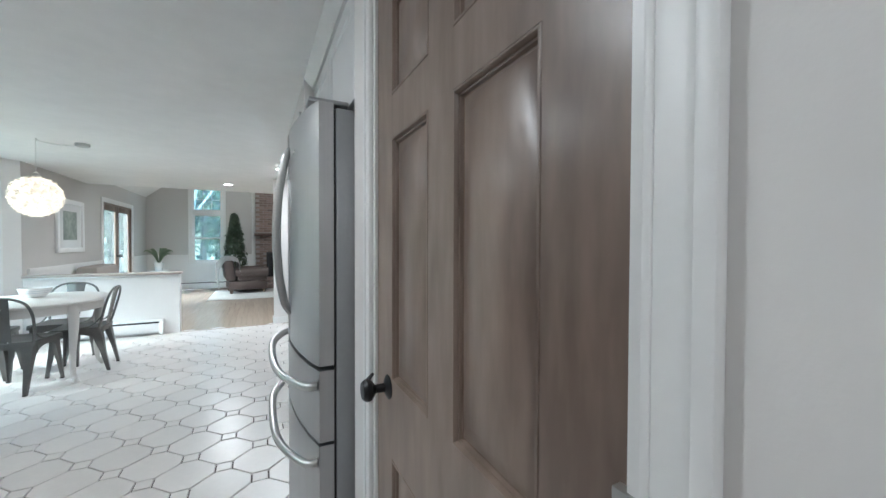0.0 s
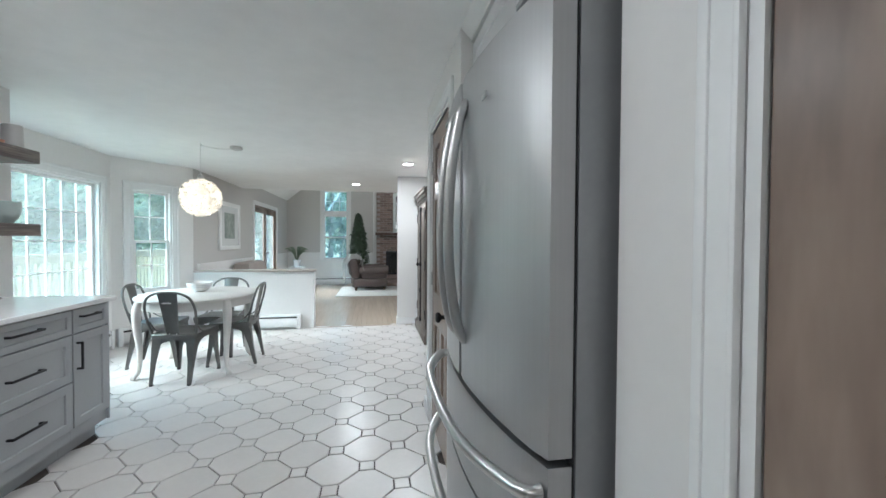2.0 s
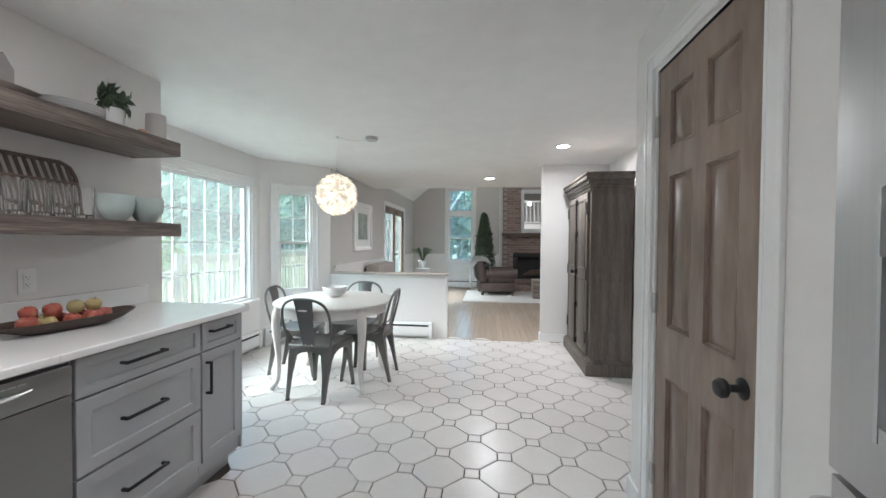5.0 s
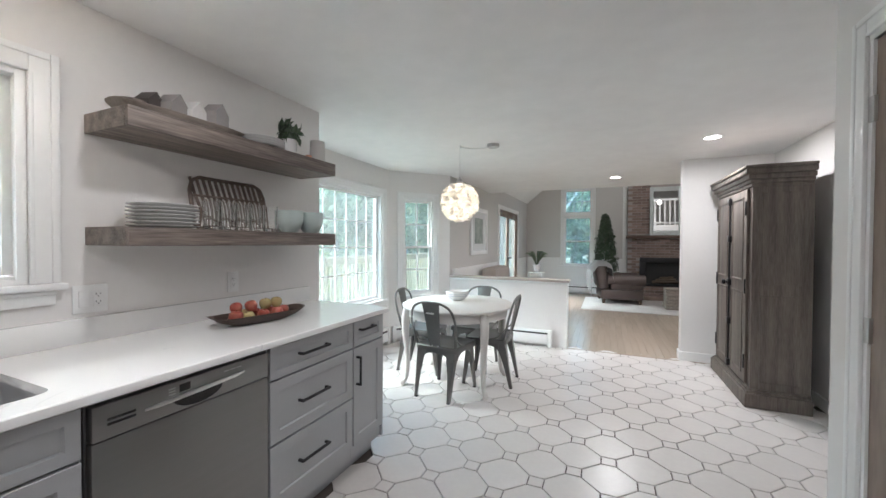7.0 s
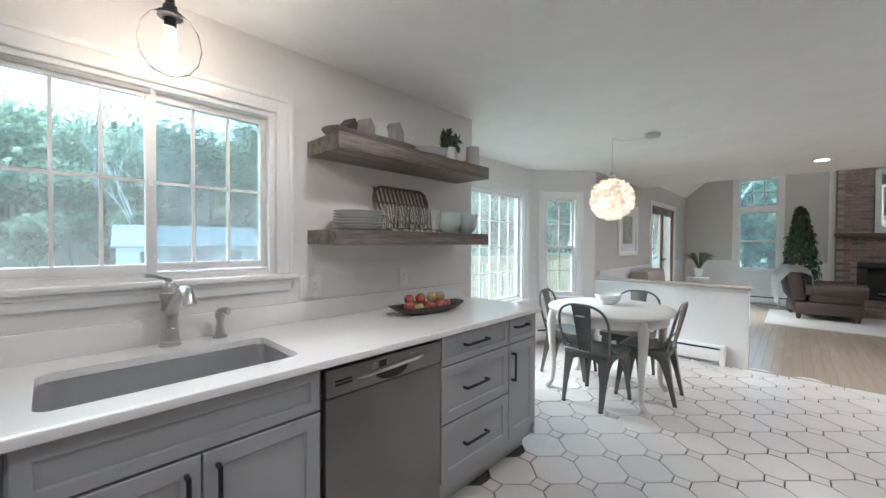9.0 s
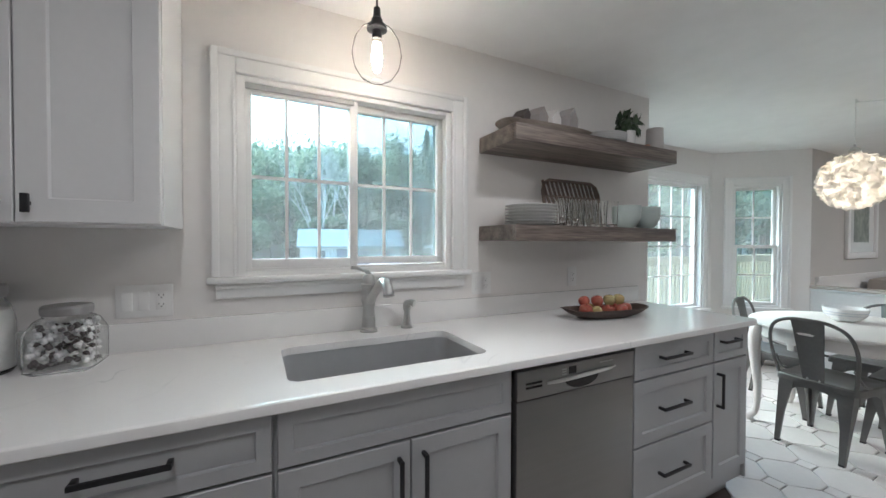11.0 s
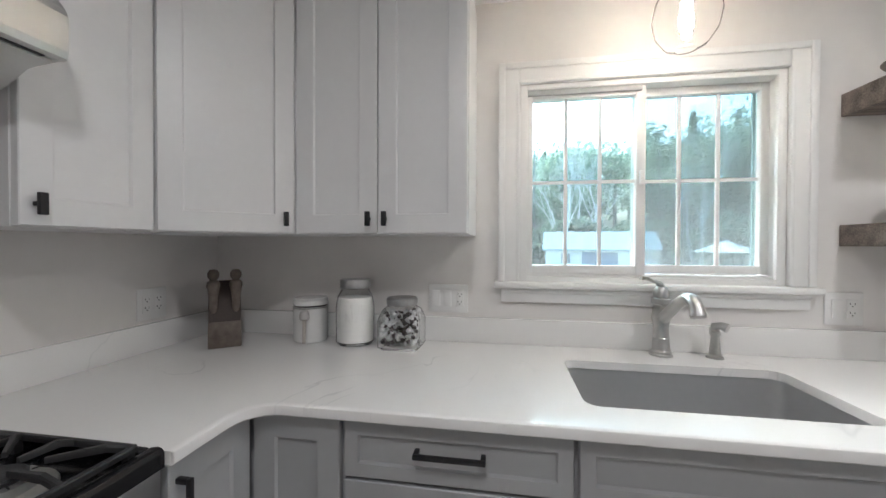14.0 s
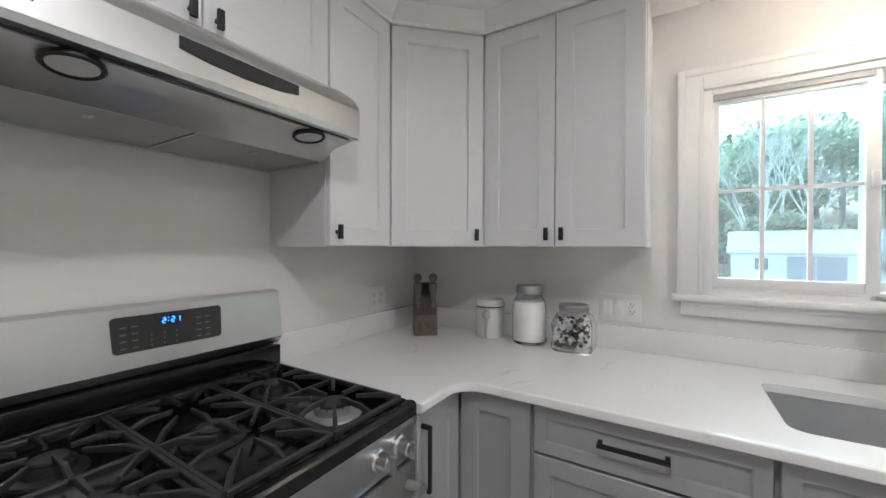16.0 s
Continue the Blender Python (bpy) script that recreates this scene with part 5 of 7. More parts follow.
for x, y, a in ((-1.575, 4.905, 92), (-2.31, 4.95, -84), (-1.84, 5.24, 176)):
    copy_thing(ch, pose(x, y, 0, 0, 0, a))
ch.matrix_basis = pose(-1.86, 4.47, 0, 0, 0, -6)

bw = thing("serving_bowl", -1.93, 4.92, 0.75, "white ribbed ceramic bowl on the dining table", "bowl")
part("bowl", lathe([(0, 0.0), (0.05, 0.0), (0.055, 0.008), (0.075, 0.012), (0.108, 0.045), (0.118, 0.085), (0.119, 0.095), (0.115, 0.096), (0.112, 0.085), (0.1, 0.047), (0.07, 0.018), (0, 0.015)], 36, centre=(-1.93, 4.92, 0.7505)), CERAM, bw)
bm = bmesh.new()
for z, r in ((0.05, 0.1105), (0.068, 0.1155)):
    tube([(-1.93 + r * math.cos(2 * math.pi * k / 36), 4.92 + r * math.sin(2 * math.pi * k / 36), 0.7505 + z) for k in range(37)], 0.0018, 6, bm)
part("band", bm, mat("blue_grey_glaze", (0.32, 0.36, 0.42), 0.3), bw)

# globe pendant of shell petals
gp = thing("globe_pendant", -1.875, 4.83, 1.5, "round capiz petal globe pendant lamp, lit", "pendant lamp")
GC = Vector((-1.875, 4.83, 1.73))
pm = bpy.data.materials.new("capiz_petal")
pm.use_nodes = True
b = pm.node_tree.nodes["Principled BSDF"]
b.inputs["Base Color"].default_value = (0.85, 0.83, 0.80, 1)
b.inputs["Roughness"].default_value = 0.4
b.inputs["Transmission Weight"].default_value = 0.0
tl = pm.node_tree.nodes.new("ShaderNodeBsdfTranslucent")
tl.inputs["Color"].default_value = (0.95, 0.92, 0.87, 1)
mx = pm.node_tree.nodes.new("ShaderNodeMixShader")
mx.inputs[0].default_value = 0.55
pm.node_tree.links.new(b.outputs[0], mx.inputs[1])
pm.node_tree.links.new(tl.outputs[0], mx.inputs[2])
pm.node_tree.links.new(mx.outputs[0], pm.node_tree.nodes["Material Output"].inputs["Surface"])
verts, faces = [], []
rng = random.Random(4)
N = 620
for i in range(N):
    z = 1 - 2 * (i + 0.5) / N
    a = i * 2.399963 + rng.uniform(-0.1, 0.1)
    r = math.sqrt(1 - z * z)
    n = Vector((r * math.cos(a), r * math.sin(a), z))
    t = n.orthogonal().normalized()
    t.rotate(Matrix.Rotation(rng.uniform(0, 6.28), 3, n))
    s = n.cross(t)
    c = GC + n * 0.172
    k0 = len(verts)
    tilt = rng.uniform(0.012, 0.028)
    ring = [(-0.028, -0.006, 0.0), (-0.03, 0.02, 0.3), (-0.018, 0.036, 0.75), (0, 0.042, 1.0), (0.018, 0.036, 0.75), (0.03, 0.02, 0.3), (0.028, -0.006, 0.0), (0, -0.014, 0.0)]
    for u, v, l in ring:
        verts.append(c + s * u * 0.85 + t * v * 0.85 + n * tilt * l)
    faces.append(tuple(range(k0, k0 + 8)))
me = bpy.data.meshes.new("petals")
me.from_pydata([tuple(v) for v in verts], [], faces)
me.materials.append(pm)
pet = new("petals", me)
pet.parent = gp
pet.matrix_parent_inverse = gp.matrix_basis.inverted()
part("bulb", lathe([(0, -0.06), (0.03, -0.05), (0.045, -0.02), (0.045, 0.02), (0.03, 0.05), (0, 0.06)], 16, centre=tuple(GC)), glow("warm_bulb", (1.0, 0.88, 0.72), 1.5), gp)
part("stem", tube([GC + Vector((0, 0, 0.05)), GC + Vector((0, 0, 0.25))], 0.006, 8), NICKEL, gp)
part("cap", lathe([(0, 0.2), (0.03, 0.2), (0.03, 0.215), (0.01, 0.235), (0, 0.235)], 16, centre=tuple(GC)), NICKEL, gp)
part("cord", tube([GC + Vector((0, 0, 0.25)), (-1.875, 4.83, 2.27), (-1.875, 4.83, CZ)], 0.003, 6), TRIM, gp)
part("hook", tube(curve([(-1.875, 4.83, CZ), (-1.868, 4.835, 2.275), (-1.875, 4.84, 2.265)], 4), 0.004, 6), TRIM, gp)
part("swag_cord", tube(curve([(-1.875, 4.83, 2.27), (-1.76, 4.86, 2.25), (-1.65, 4.9, 2.255), (-1.565, 4.925, 2.27)], 6), 0.0035, 6), TRIM, gp)
part("canopy", lathe([(0, 0), (0.055, 0.0), (0.06, 0.01), (0.06, 0.03)], 24, centre=(-1.565, 4.925, 2.26)), NICKEL, gp)

# sink pendant: clear globe with filament bulb
SP = Vector((-2.17, 1.56, 1.975))
sp = thing("sink_pendant", SP.x, SP.y, 1.88, "clear glass globe pendant with glowing filament bulb", "pendant lamp")
part("shade", lathe([(0.035, 0.095), (0.06, 0.085), (0.082, 0.05), (0.09, 0.0), (0.08, -0.045), (0.055, -0.08), (0.03, -0.092), (0.028, -0.09), (0.053, -0.077), (0.077, -0.043), (0.087, 0.0), (0.079, 0.048), (0.058, 0.082), (0.034, 0.092)], 32, centre=tuple(SP)), glass("thin_globe_glass", (1, 1, 1), 0.0, 1.05), sp, "clear glass globe shade").visible_shadow = False
part("socket", lathe([(0, 0.17), (0.012, 0.17), (0.014, 0.135), (0.02, 0.13), (0.022, 0.112), (0.036, 0.105), (0.037, 0.093), (0.018, 0.088), (0.017, 0.06), (0, 0.06)], 20, centre=tuple(SP)), BLACKM, sp)
bb_ = part("bulb", lathe([(0.013, 0.06), (0.018, 0.03), (0.02, 0.0), (0.018, -0.045), (0.01, -0.058), (0, -0.06)], 18, centre=tuple(SP)), CLEAR, sp)
bb_.visible_shadow = False
part("filament", tube([SP + Vector((0, 0, 0.045)), SP + Vector((0, 0, 0.006))], 0.0095, 8, tube([SP + Vector((0, 0, -0.008)), SP + Vector((0, 0, -0.042))], 0.008, 8)), glow("filament", (1.0, 0.80, 0.56), 7.0), bb_)
part("cord", tube([SP + Vector((0, 0, 0.17)), (SP.x, SP.y, CZ)], 0.0035, 8), BLACKM, sp)
part("canopy", lathe([(0.06, 0.0), (0.06, -0.01), (0.03, -0.025), (0, -0.026)], 24, centre=(SP.x, SP.y, CZ)), BLACKM, sp)

# recessed ceiling lights; the last three are unseen, added to brighten kitchen and hall
LAMPF = glow("downlight_lens", (1.0, 0.93, 0.84), 2.0)
for x, y, watts in ((0.316, 5.44, LW), (-0.434, 7.35, LW * 1.5), (-1.5, 2.25, LW * 0.36), (-0.85, 0.95, LW * 0.41), (-0.15, -1.0, LW * 0.22)):
    rl = thing("recessed_light", x, y, CZ, "round white recessed ceiling light, lit, some added unseen as fill", "ceiling light", "recessed ceiling lights")
    part("ring", lathe([(0.062, 0.004), (0.062, -0.004), (0.085, -0.006), (0.09, -0.001), (0.09, 0.0)], 28, centre=(x, y, CZ)), TRIM, rl)
    part("lens", lathe([(0.0, -0.002), (0.061, -0.002), (0.061, 0.001), (0, 0.001)], 28, centre=(x, y, CZ - 0.001)), LAMPF, rl)
    lamp("downlight", "AREA", look((x, y, CZ - 0.01), (x, y + 0.001, 0)), watts, (1.0, 0.96, 0.91), 0.12)
lamp("globe_light", "POINT", pose(*GC), 0.75, (1.0, 0.93, 0.83), 0.06)
lamp("filament_light", "POINT", pose(*(SP + Vector((0, 0, -0.0)))), 0.24, (1.0, 0.88, 0.74), 0.02)

# baseboard heaters
# near-black paints the shade inside the heaters; firebox and louvres share the colour
HG = mat("heater_shadow", (0.03, 0.03, 0.03), 0.8)


def heater(name, length, m, label):
    c = m @ Vector((length / 2, 0, 0))
    th = thing(name, c.x, c.y, 0, label, "baseboard heater", "baseboard heaters")
    part("back_panel", turned(boxes((0, length, 0.0, 0.012, 0.02, 0.21)), m), TRIM, th)
    part("front_panel", turned(boxes((0.02, length - 0.02, 0.055, 0.062, 0.045, 0.165), bevel=0.003), m), TRIM, th)
    part("top_hood", turned(prism([(0.012, 0.205), (0.012, 0.212), (0.05, 0.212), (0.064, 0.19), (0.06, 0.187), (0.047, 0.205)], 0.02, length - 0.02, None, AX), m), TRIM, th)
    part("fin_core", turned(boxes((0.03, length - 0.03, 0.014, 0.05, 0.05, 0.19)), m), HG, th)
    for a in (0, length - 0.05):
        part("end_cap", turned(boxes((a, a + 0.05, 0.0, 0.068, 0.0, 0.216), bevel=0.004), m), TRIM, th)
    return th


heater("baseboard_heater", 1.36, Matrix.Translation((-1.17, 6.338, 0)) @ Matrix.Rotation(radians(180), 4, "Z"), "white metal baseboard heater along the half wall")
heater("baseboard_heater", 1.9, Matrix.Translation((BX + 0.001, 5.6, 0)) @ Matrix.Rotation(radians(-90), 4, "Z"), "white metal baseboard heater under the bay window")
heater("baseboard_heater", 0.78, Matrix.Translation((BAY1.x - 0.05, BAY1.y - 0.06, 0)) @ Matrix.Rotation(math.atan2(-BD.y, -BD.x), 4, "Z"), "short white baseboard heater under the angled window")
heater("baseboard_heater", 2.3, Matrix.Translation((-0.12, BACK_Y - 0.013, 0)) @ Matrix.Rotation(radians(180), 4, "Z"), "white metal baseboard heater under the tall window")

# armoire
am = thing("armoire", 0.75, 5.68, 0, "tall weathered grey-brown wooden armoire with iron bolts", "armoire")
AY0, AY1, AX0, AX1 = 5.2, 6.19, 0.545, 0.93
part("carcass", boxes((AX0, AX1, AY0, AY1, 0.13, 1.86)), ARMW, am, smooth=False)
for z0, z1, o in ((0.0, 0.115, 0.045), (0.115, 0.135, 0.032), (0.135, 0.15, 0.018)):
    part("plinth", boxes((AX0 - o, AX1, AY0 - o, AY1 + o, z0, z1), bevel=0.006), ARMW, am)
for z0, z1, o in ((1.8, 1.83, 0.012), (1.83, 1.86, 0.022), (1.86, 1.9, 0.04), (1.9, 1.945, 0.06), (1.945, 1.97, 0.07)):
    part("cornice", boxes((AX0 - o, AX1, AY0 - o, AY1 + o, z0, z1), bevel=0.008), ARMW, am)
MA = Matrix.Translation((AX0, 0, 0)) @ Matrix.Rotation(radians(180), 4, "Z")
for a, b in ((-AY1 + 0.06, -5.697), (-5.693, -AY0 - 0.06)):
    dr = part("door", turned(boxes((0.001, 0.022, a, b, 0.17, 1.79), bevel=0.003), MA), ARMW, am)
    for z0, z1 in ((0.24, 0.93), (1.02, 1.73)):
        part("panel", turned(rectloft(a + 0.07, b - 0.07, z0, z1, [(0, 0.0), (0, 0.028), (0.008, 0.03), (0.016, 0.026), (0.02, 0.0235), (0.021, 0.0235), (0.05, 0.027), (0.052, 0.0275)]), MA), ARMW, dr)
    hy = a + 0.01 if a < -5.8 else b - 0.01
    for hz in (0.35, 0.98, 1.63):
        part("hinge", turned(boxes((0.022, 0.032, hy - 0.008, hy + 0.008, hz - 0.06, hz + 0.06), bevel=0.003), MA), BLACKM, dr)
bolt = part("cremone_bolt", turned(tube([(0.034, -5.67, 0.2), (0.034, -5.67, 1.76)], 0.008, 8), MA), BLACKM, am, "dark iron bolt rod with keepers")
for bz in (0.23, 0.62, 0.98, 1.38, 1.72):
    part("keeper", turned(boxes((0.022, 0.05, -5.695, -5.645, bz - 0.03, bz + 0.03), bevel=0.006), MA), BLACKM, bolt)
part("bolt_knob", turned(lathe([(0.01, 0.0), (0.01, 0.03), (0.022, 0.036), (0.024, 0.05), (0.015, 0.06), (0, 0.062)], 16), MA @ Matrix.Translation((0.03, -5.67, 0.98)) @ Matrix.Rotation(radians(90), 4, "Y")), BLACKM, bolt)
MS_ = Matrix.Translation((0, AY0, 0)) @ Matrix.Rotation(radians(-90), 4, "Z")
for z0, z1 in ((0.2, 0.92), (1.0, 1.75)):
    part("side_panel", turned(rectloft(AX0 + 0.06, AX1 - 0.06, z0, z1, [(0, -0.002), (0, 0.006), (0.006, 0.007), (0.012, 0.003), (0.014, 0.0025)]), MS_), ARMW, am)

# ---- kitchen counter things ----
C0 = 0.9145
kb = thing("knife_block", -2.29, -0.05, C0, "dark wooden knife block with two carved handles", "knife block")
DKW = mat("dark_block_wood", (0.065, 0.047, 0.039), 0.5, scale=3, fine=22, stretch=(8, 8, 0.6), col2=(0.04, 0.028, 0.023), bump=0.1, bscale=40)
KW2 = mat("worn_handle_wood", (0.22, 0.18, 0.15), 0.6, scale=8, fine=40, col2=(0.09, 0.07, 0.06))
mk = Matrix.Translation((-2.29, -0.05, C0)) @ Matrix.Rotation(radians(40), 4, "Z")
part("block", turned(prism([(-0.05, 0), (0.05, 0), (0.05, 0.1), (-0.04, 0.25), (-0.05, 0.25)], -0.055, 0.055, None, Matrix(((1, 0, 0, 0), (0, 0, 1, 0), (0, 1, 0, 0), (0, 0, 0, 1)))), mk), DKW, kb, smooth=False)
part("front_ledge", turned(boxes((0.0515, 0.056, -0.056, 0.056, 0.0, 0.1), bevel=0.003), mk), KW2, kb)
for y in (-0.038, 0.038):
    h = part("knife_handle", turned(lathe([(0.012, 0.13), (0.016, 0.19), (0.02, 0.22), (0.024, 0.235), (0.022, 0.25), (0.012, 0.258), (0.02, 0.27), (0.021, 0.285), (0.013, 0.298), (0, 0.3)], 14, centre=(0.02, y, 0)), mk), KW2, kb)

cn = thing("canister", -2.42, 0.245, C0, "white ceramic clamp-lid canister with a hanging scoop", "canister")
part("body", lathe([(0, 0), (0.072, 0.0), (0.076, 0.006), (0.077, 0.14), (0.074, 0.146), (0, 0.146)], 32, centre=(-2.42, 0.245, C0)), CERAM, cn)
part("seal", lathe([(0.074, 0.147), (0.075, 0.152), (0, 0.152)], 32, centre=(-2.42, 0.245, C0)), BLACKM, cn)
part("lid", lathe([(0.077, 0.153), (0.078, 0.163), (0.074, 0.17), (0.076, 0.176), (0.07, 0.183), (0, 0.187)], 32, centre=(-2.42, 0.245, C0)), CERAM, cn)
bm = tube([(-2.42 + 0.079 * math.cos(2 * math.pi * k / 32), 0.245 + 0.079 * math.sin(2 * math.pi * k / 32), C0 + 0.142) for k in range(33)], 0.0022, 6)
tube([(-2.42, 0.325, C0 + 0.145), (-2.415, 0.334, C0 + 0.15), (-2.42, 0.33, C0 + 0.165)], 0.0025, 6, bm)
part("wire_bail", bm, NICKEL, cn)
sc = part("scoop", tube([(-2.333, 0.262, C0 + 0.1), (-2.33, 0.262, C0 + 0.005)], [0.008, 0.007], 8), mat("scoop_wood", (0.5, 0.46, 0.42), 0.6), cn, "hanging pale scoop")
part("scoop_head", lathe([(0.016, 0.1), (0.022, 0.105), (0.022, 0.12), (0.017, 0.135), (0.008, 0.14), (0, 0.141)], 16, centre=(-2.333, 0.262, C0)), mat("scoop_grey", (0.45, 0.44, 0.43), 0.4), sc)
cn.scale = (0.9, 0.9, 0.98)

FLOUR = mat("white_flour", (0.68, 0.67, 0.65), 0.95, var=0.03, bump=0.15, bscale=300)
ZINC = mat("grey_zinc_lid", (0.42, 0.42, 0.42), 0.38, 0.9, var=0.1, scale=12)
j1 = thing("mason_jar", -2.405, 0.447, C0, "tall glass mason jar of white flour with metal lid", "jar")
part("glass", lathe([(0, 0.0), (0.068, 0.0), (0.076, 0.012), (0.077, 0.15), (0.07, 0.19), (0.055, 0.215), (0.054, 0.24), (0.051, 0.24), (0.052, 0.213), (0.067, 0.188), (0.0735, 0.15), (0.0735, 0.014), (0.066, 0.006), (0, 0.006)], 32, centre=(-2.405, 0.447, C0)), CLEAR, j1, "clear embossed glass").visible_shadow = False
part("flour", lathe([(0, 0.0075), (0.065, 0.0075), (0.0725, 0.015), (0.0725, 0.15), (0.066, 0.186), (0.04, 0.191), (0.0, 0.188)], 32, centre=(-2.405, 0.447, C0)), FLOUR, j1)
part("lid", lathe([(0.058, 0.222), (0.06, 0.224), (0.06, 0.254), (0.057, 0.259), (0, 0.26)], 32, centre=(-2.405, 0.447, C0)), ZINC, j1)
MARK = mat("glass_mark", (0.6, 0.6, 0.6), 0.3)
for y0, y1, z0, z1 in ((0.42, 0.475, 0.118, 0.122), (0.425, 0.465, 0.06, 0.066)):
    part("embossing", boxes((-2.3268, -2.3262, y0, y1, C0 + z0, C0 + z1)), MARK, j1)
j2 = thing("candy_jar", -2.385, 0.648, C0, "square glass jar of foil sweets with metal lid", "jar")
bm = bmesh.new()
rs = []
for w, r, z in ((0.07, 0.02, 0.0), (0.082, 0.03, 0.01), (0.083, 0.034, 0.11), (0.07, 0.05, 0.148), (0.056, 0.055, 0.16), (0.056, 0.056, 0.178), (0.053, 0.053, 0.178), (0.053, 0.052, 0.159), (0.067, 0.047, 0.147), (0.0795, 0.031, 0.11), (0.0785, 0.027, 0.012), (0.066, 0.018, 0.005)):
    ring = []
    for cx, cy, a0 in ((1, 1, 0), (-1, 1, 90), (-1, -1, 180), (1, -1, 270)):
        for k in range(6):
            a = radians(a0 + 18 * k)
            ring.append(bm.verts.new((-2.385 + cx * (w - r) + r * math.cos(a), 0.648 + cy * (w - r) + r * math.sin(a), C0 + z)))
    rs.append(ring)
for a, b in zip(rs, rs[1:]):
    for k in range(24):
        bm.faces.new((a[k], a[(k + 1) % 24], b[(k + 1) % 24], b[k]))
bm.faces.new(rs[0]), bm.faces.new(rs[-1])
part("glass", bm, CLEAR, j2, "clear square glass").visible_shadow = False
part("lid", lathe([(0.058, 0.165), (0.06, 0.167), (0.061, 0.186), (0.056, 0.193), (0.0, 0.194)], 32, centre=(-2.385, 0.648, C0)), ZINC, j2)
rng = random.Random(17)
FOIL = [mat("foil_silver", (0.75, 0.75, 0.76), 0.35, 0.6, var=0.1), mat("foil_dark", (0.07, 0.06, 0.06), 0.35, 0.3, var=0.2)]
for k in range(290):
    z = 0.02 + 0.118 * (k / 290)
    lim = 0.064 if z < 0.11 else 0.058
    bm = bmesh.new()
    bmesh.ops.create_icosphere(bm, subdivisions=1, radius=0.0098, matrix=Matrix.Translation((-2.385 + rng.uniform(-lim, lim), 0.648 + rng.uniform(-lim, lim), C0 + z)) @ Matrix.Diagonal((1, 1, rng.uniform(0.7, 1.2), 1)))
    part("sweet", bm, FOIL[0 if rng.random() < 0.55 else 1], j2)

# tap and side spray
fc_ = thing("faucet", -2.437, 1.603, C0, "brushed nickel kitchen faucet with lever handle", "faucet")
part("body", lathe([(0, 0.0), (0.038, 0.0), (0.039, 0.006), (0.034, 0.01), (0.035, 0.016), (0.03, 0.022), (0.026, 0.07), (0.024, 0.1), (0.03, 0.13), (0.032, 0.135), (0.032, 0.142), (0.029, 0.147), (0.029, 0.185), (0.033, 0.19), (0.033, 0.206), (0.028, 0.21), (0.026, 0.235), (0.018, 0.248), (0, 0.252)], 28, centre=(-2.437, 1.603, C0)), NICKEL, fc_)
part("spout", tube(curve([(-2.43, 1.603, C0 + 0.13), (-2.37, 1.607, C0 + 0.172), (-2.31, 1.611, C0 + 0.212), (-2.262, 1.614, C0 + 0.231), (-2.222, 1.616, C0 + 0.219), (-2.202, 1.617, C0 + 0.182)], 6), [0.019] * 8 + [0.0175] * 12 + [0.019] * 8 + [0.0215] * 3, 18), NICKEL, fc_)
part("lever", tube(curve([(-2.437, 1.603, C0 + 0.248), (-2.432, 1.592, C0 + 0.262), (-2.42, 1.567, C0 + 0.27), (-2.41, 1.545, C0 + 0.279), (-2.403, 1.522, C0 + 0.281)], 5), [0.012] * 6 + [0.009] * 8 + [0.0105] * 4 + [0.011] * 3, 12, flat=0.6), NICKEL, fc_)
part("body_ring", lathe([(0.0265, 0.062), (0.0285, 0.065), (0.0265, 0.068)], 28, centre=(-2.437, 1.603, C0)), NICKEL, fc_)
ss = thing("side_spray", -2.432, 1.778, C0, "brushed nickel side sprayer beside the faucet", "sprayer")
part("base", lathe([(0, 0), (0.028, 0.0), (0.027, 0.008), (0.019, 0.014), (0.015, 0.05), (0.013, 0.075), (0.018, 0.085), (0.018, 0.095), (0.012, 0.1), (0, 0.102)], 20, centre=(-2.432, 1.778, C0)), NICKEL, ss)
part("head", tube([(-2.437, 1.77, C0 + 0.095), (-2.432, 1.775, C0 + 0.112), (-2.417, 1.79, C0 + 0.118), (-2.402, 1.803, C0 + 0.112)], [0.011, 0.013, 0.013, 0.017], 12), NICKEL, ss)

# fruit tray
ft = thing("dough_tray", -2.2, 2.87, C0, "long dark carved wooden tray holding apples", "tray")
mt_ = Matrix.Translation((-2.21, 2.80, C0)) @ Matrix.Rotation(radians(80), 4, "Z") @ Matrix.Diagonal((0.81, 0.92, 0.92, 1))
bm = bmesh.new()
rs = []
for a, b, z in ((0.16, 0.055, 0.0), (0.24, 0.085, 0.022), (0.305, 0.105, 0.052), (0.295, 0.098, 0.053), (0.235, 0.078, 0.028), (0.16, 0.05, 0.012)):
    ring = []
    for k in range(32):
        t = 2 * math.pi * k / 32
        cx, sy = math.cos(t), math.sin(t)
        ring.append(bm.verts.new((a * math.copysign(abs(cx) ** 0.6, cx), b * math.copysign(abs(sy) ** 0.6, sy), z + 0.01 * (abs(cx) ** 6) * (1 if z > 0.04 else 0))))
    rs.append(ring)
for a, b in zip(rs, rs[1:]):
    for k in range(32):
        bm.faces.new((a[k], a[(k + 1) % 32], b[(k + 1) % 32], b[k]))
bm.faces.new(rs[0]), bm.faces.new(rs[-1])
part("tray", turned(bm, mt_), mat("dark_tray_wood", (0.10, 0.07, 0.055), 0.55, scale=4, fine=25, stretch=(6, 1, 6), col2=(0.05, 0.034, 0.028), bump=0.1, bscale=40), ft)
APL = mat("red_yellow_apple", (0.36, 0.03, 0.035), 0.3, scale=14, fine=30, col2=(0.46, 0.19, 0.12), rnd=0.15)
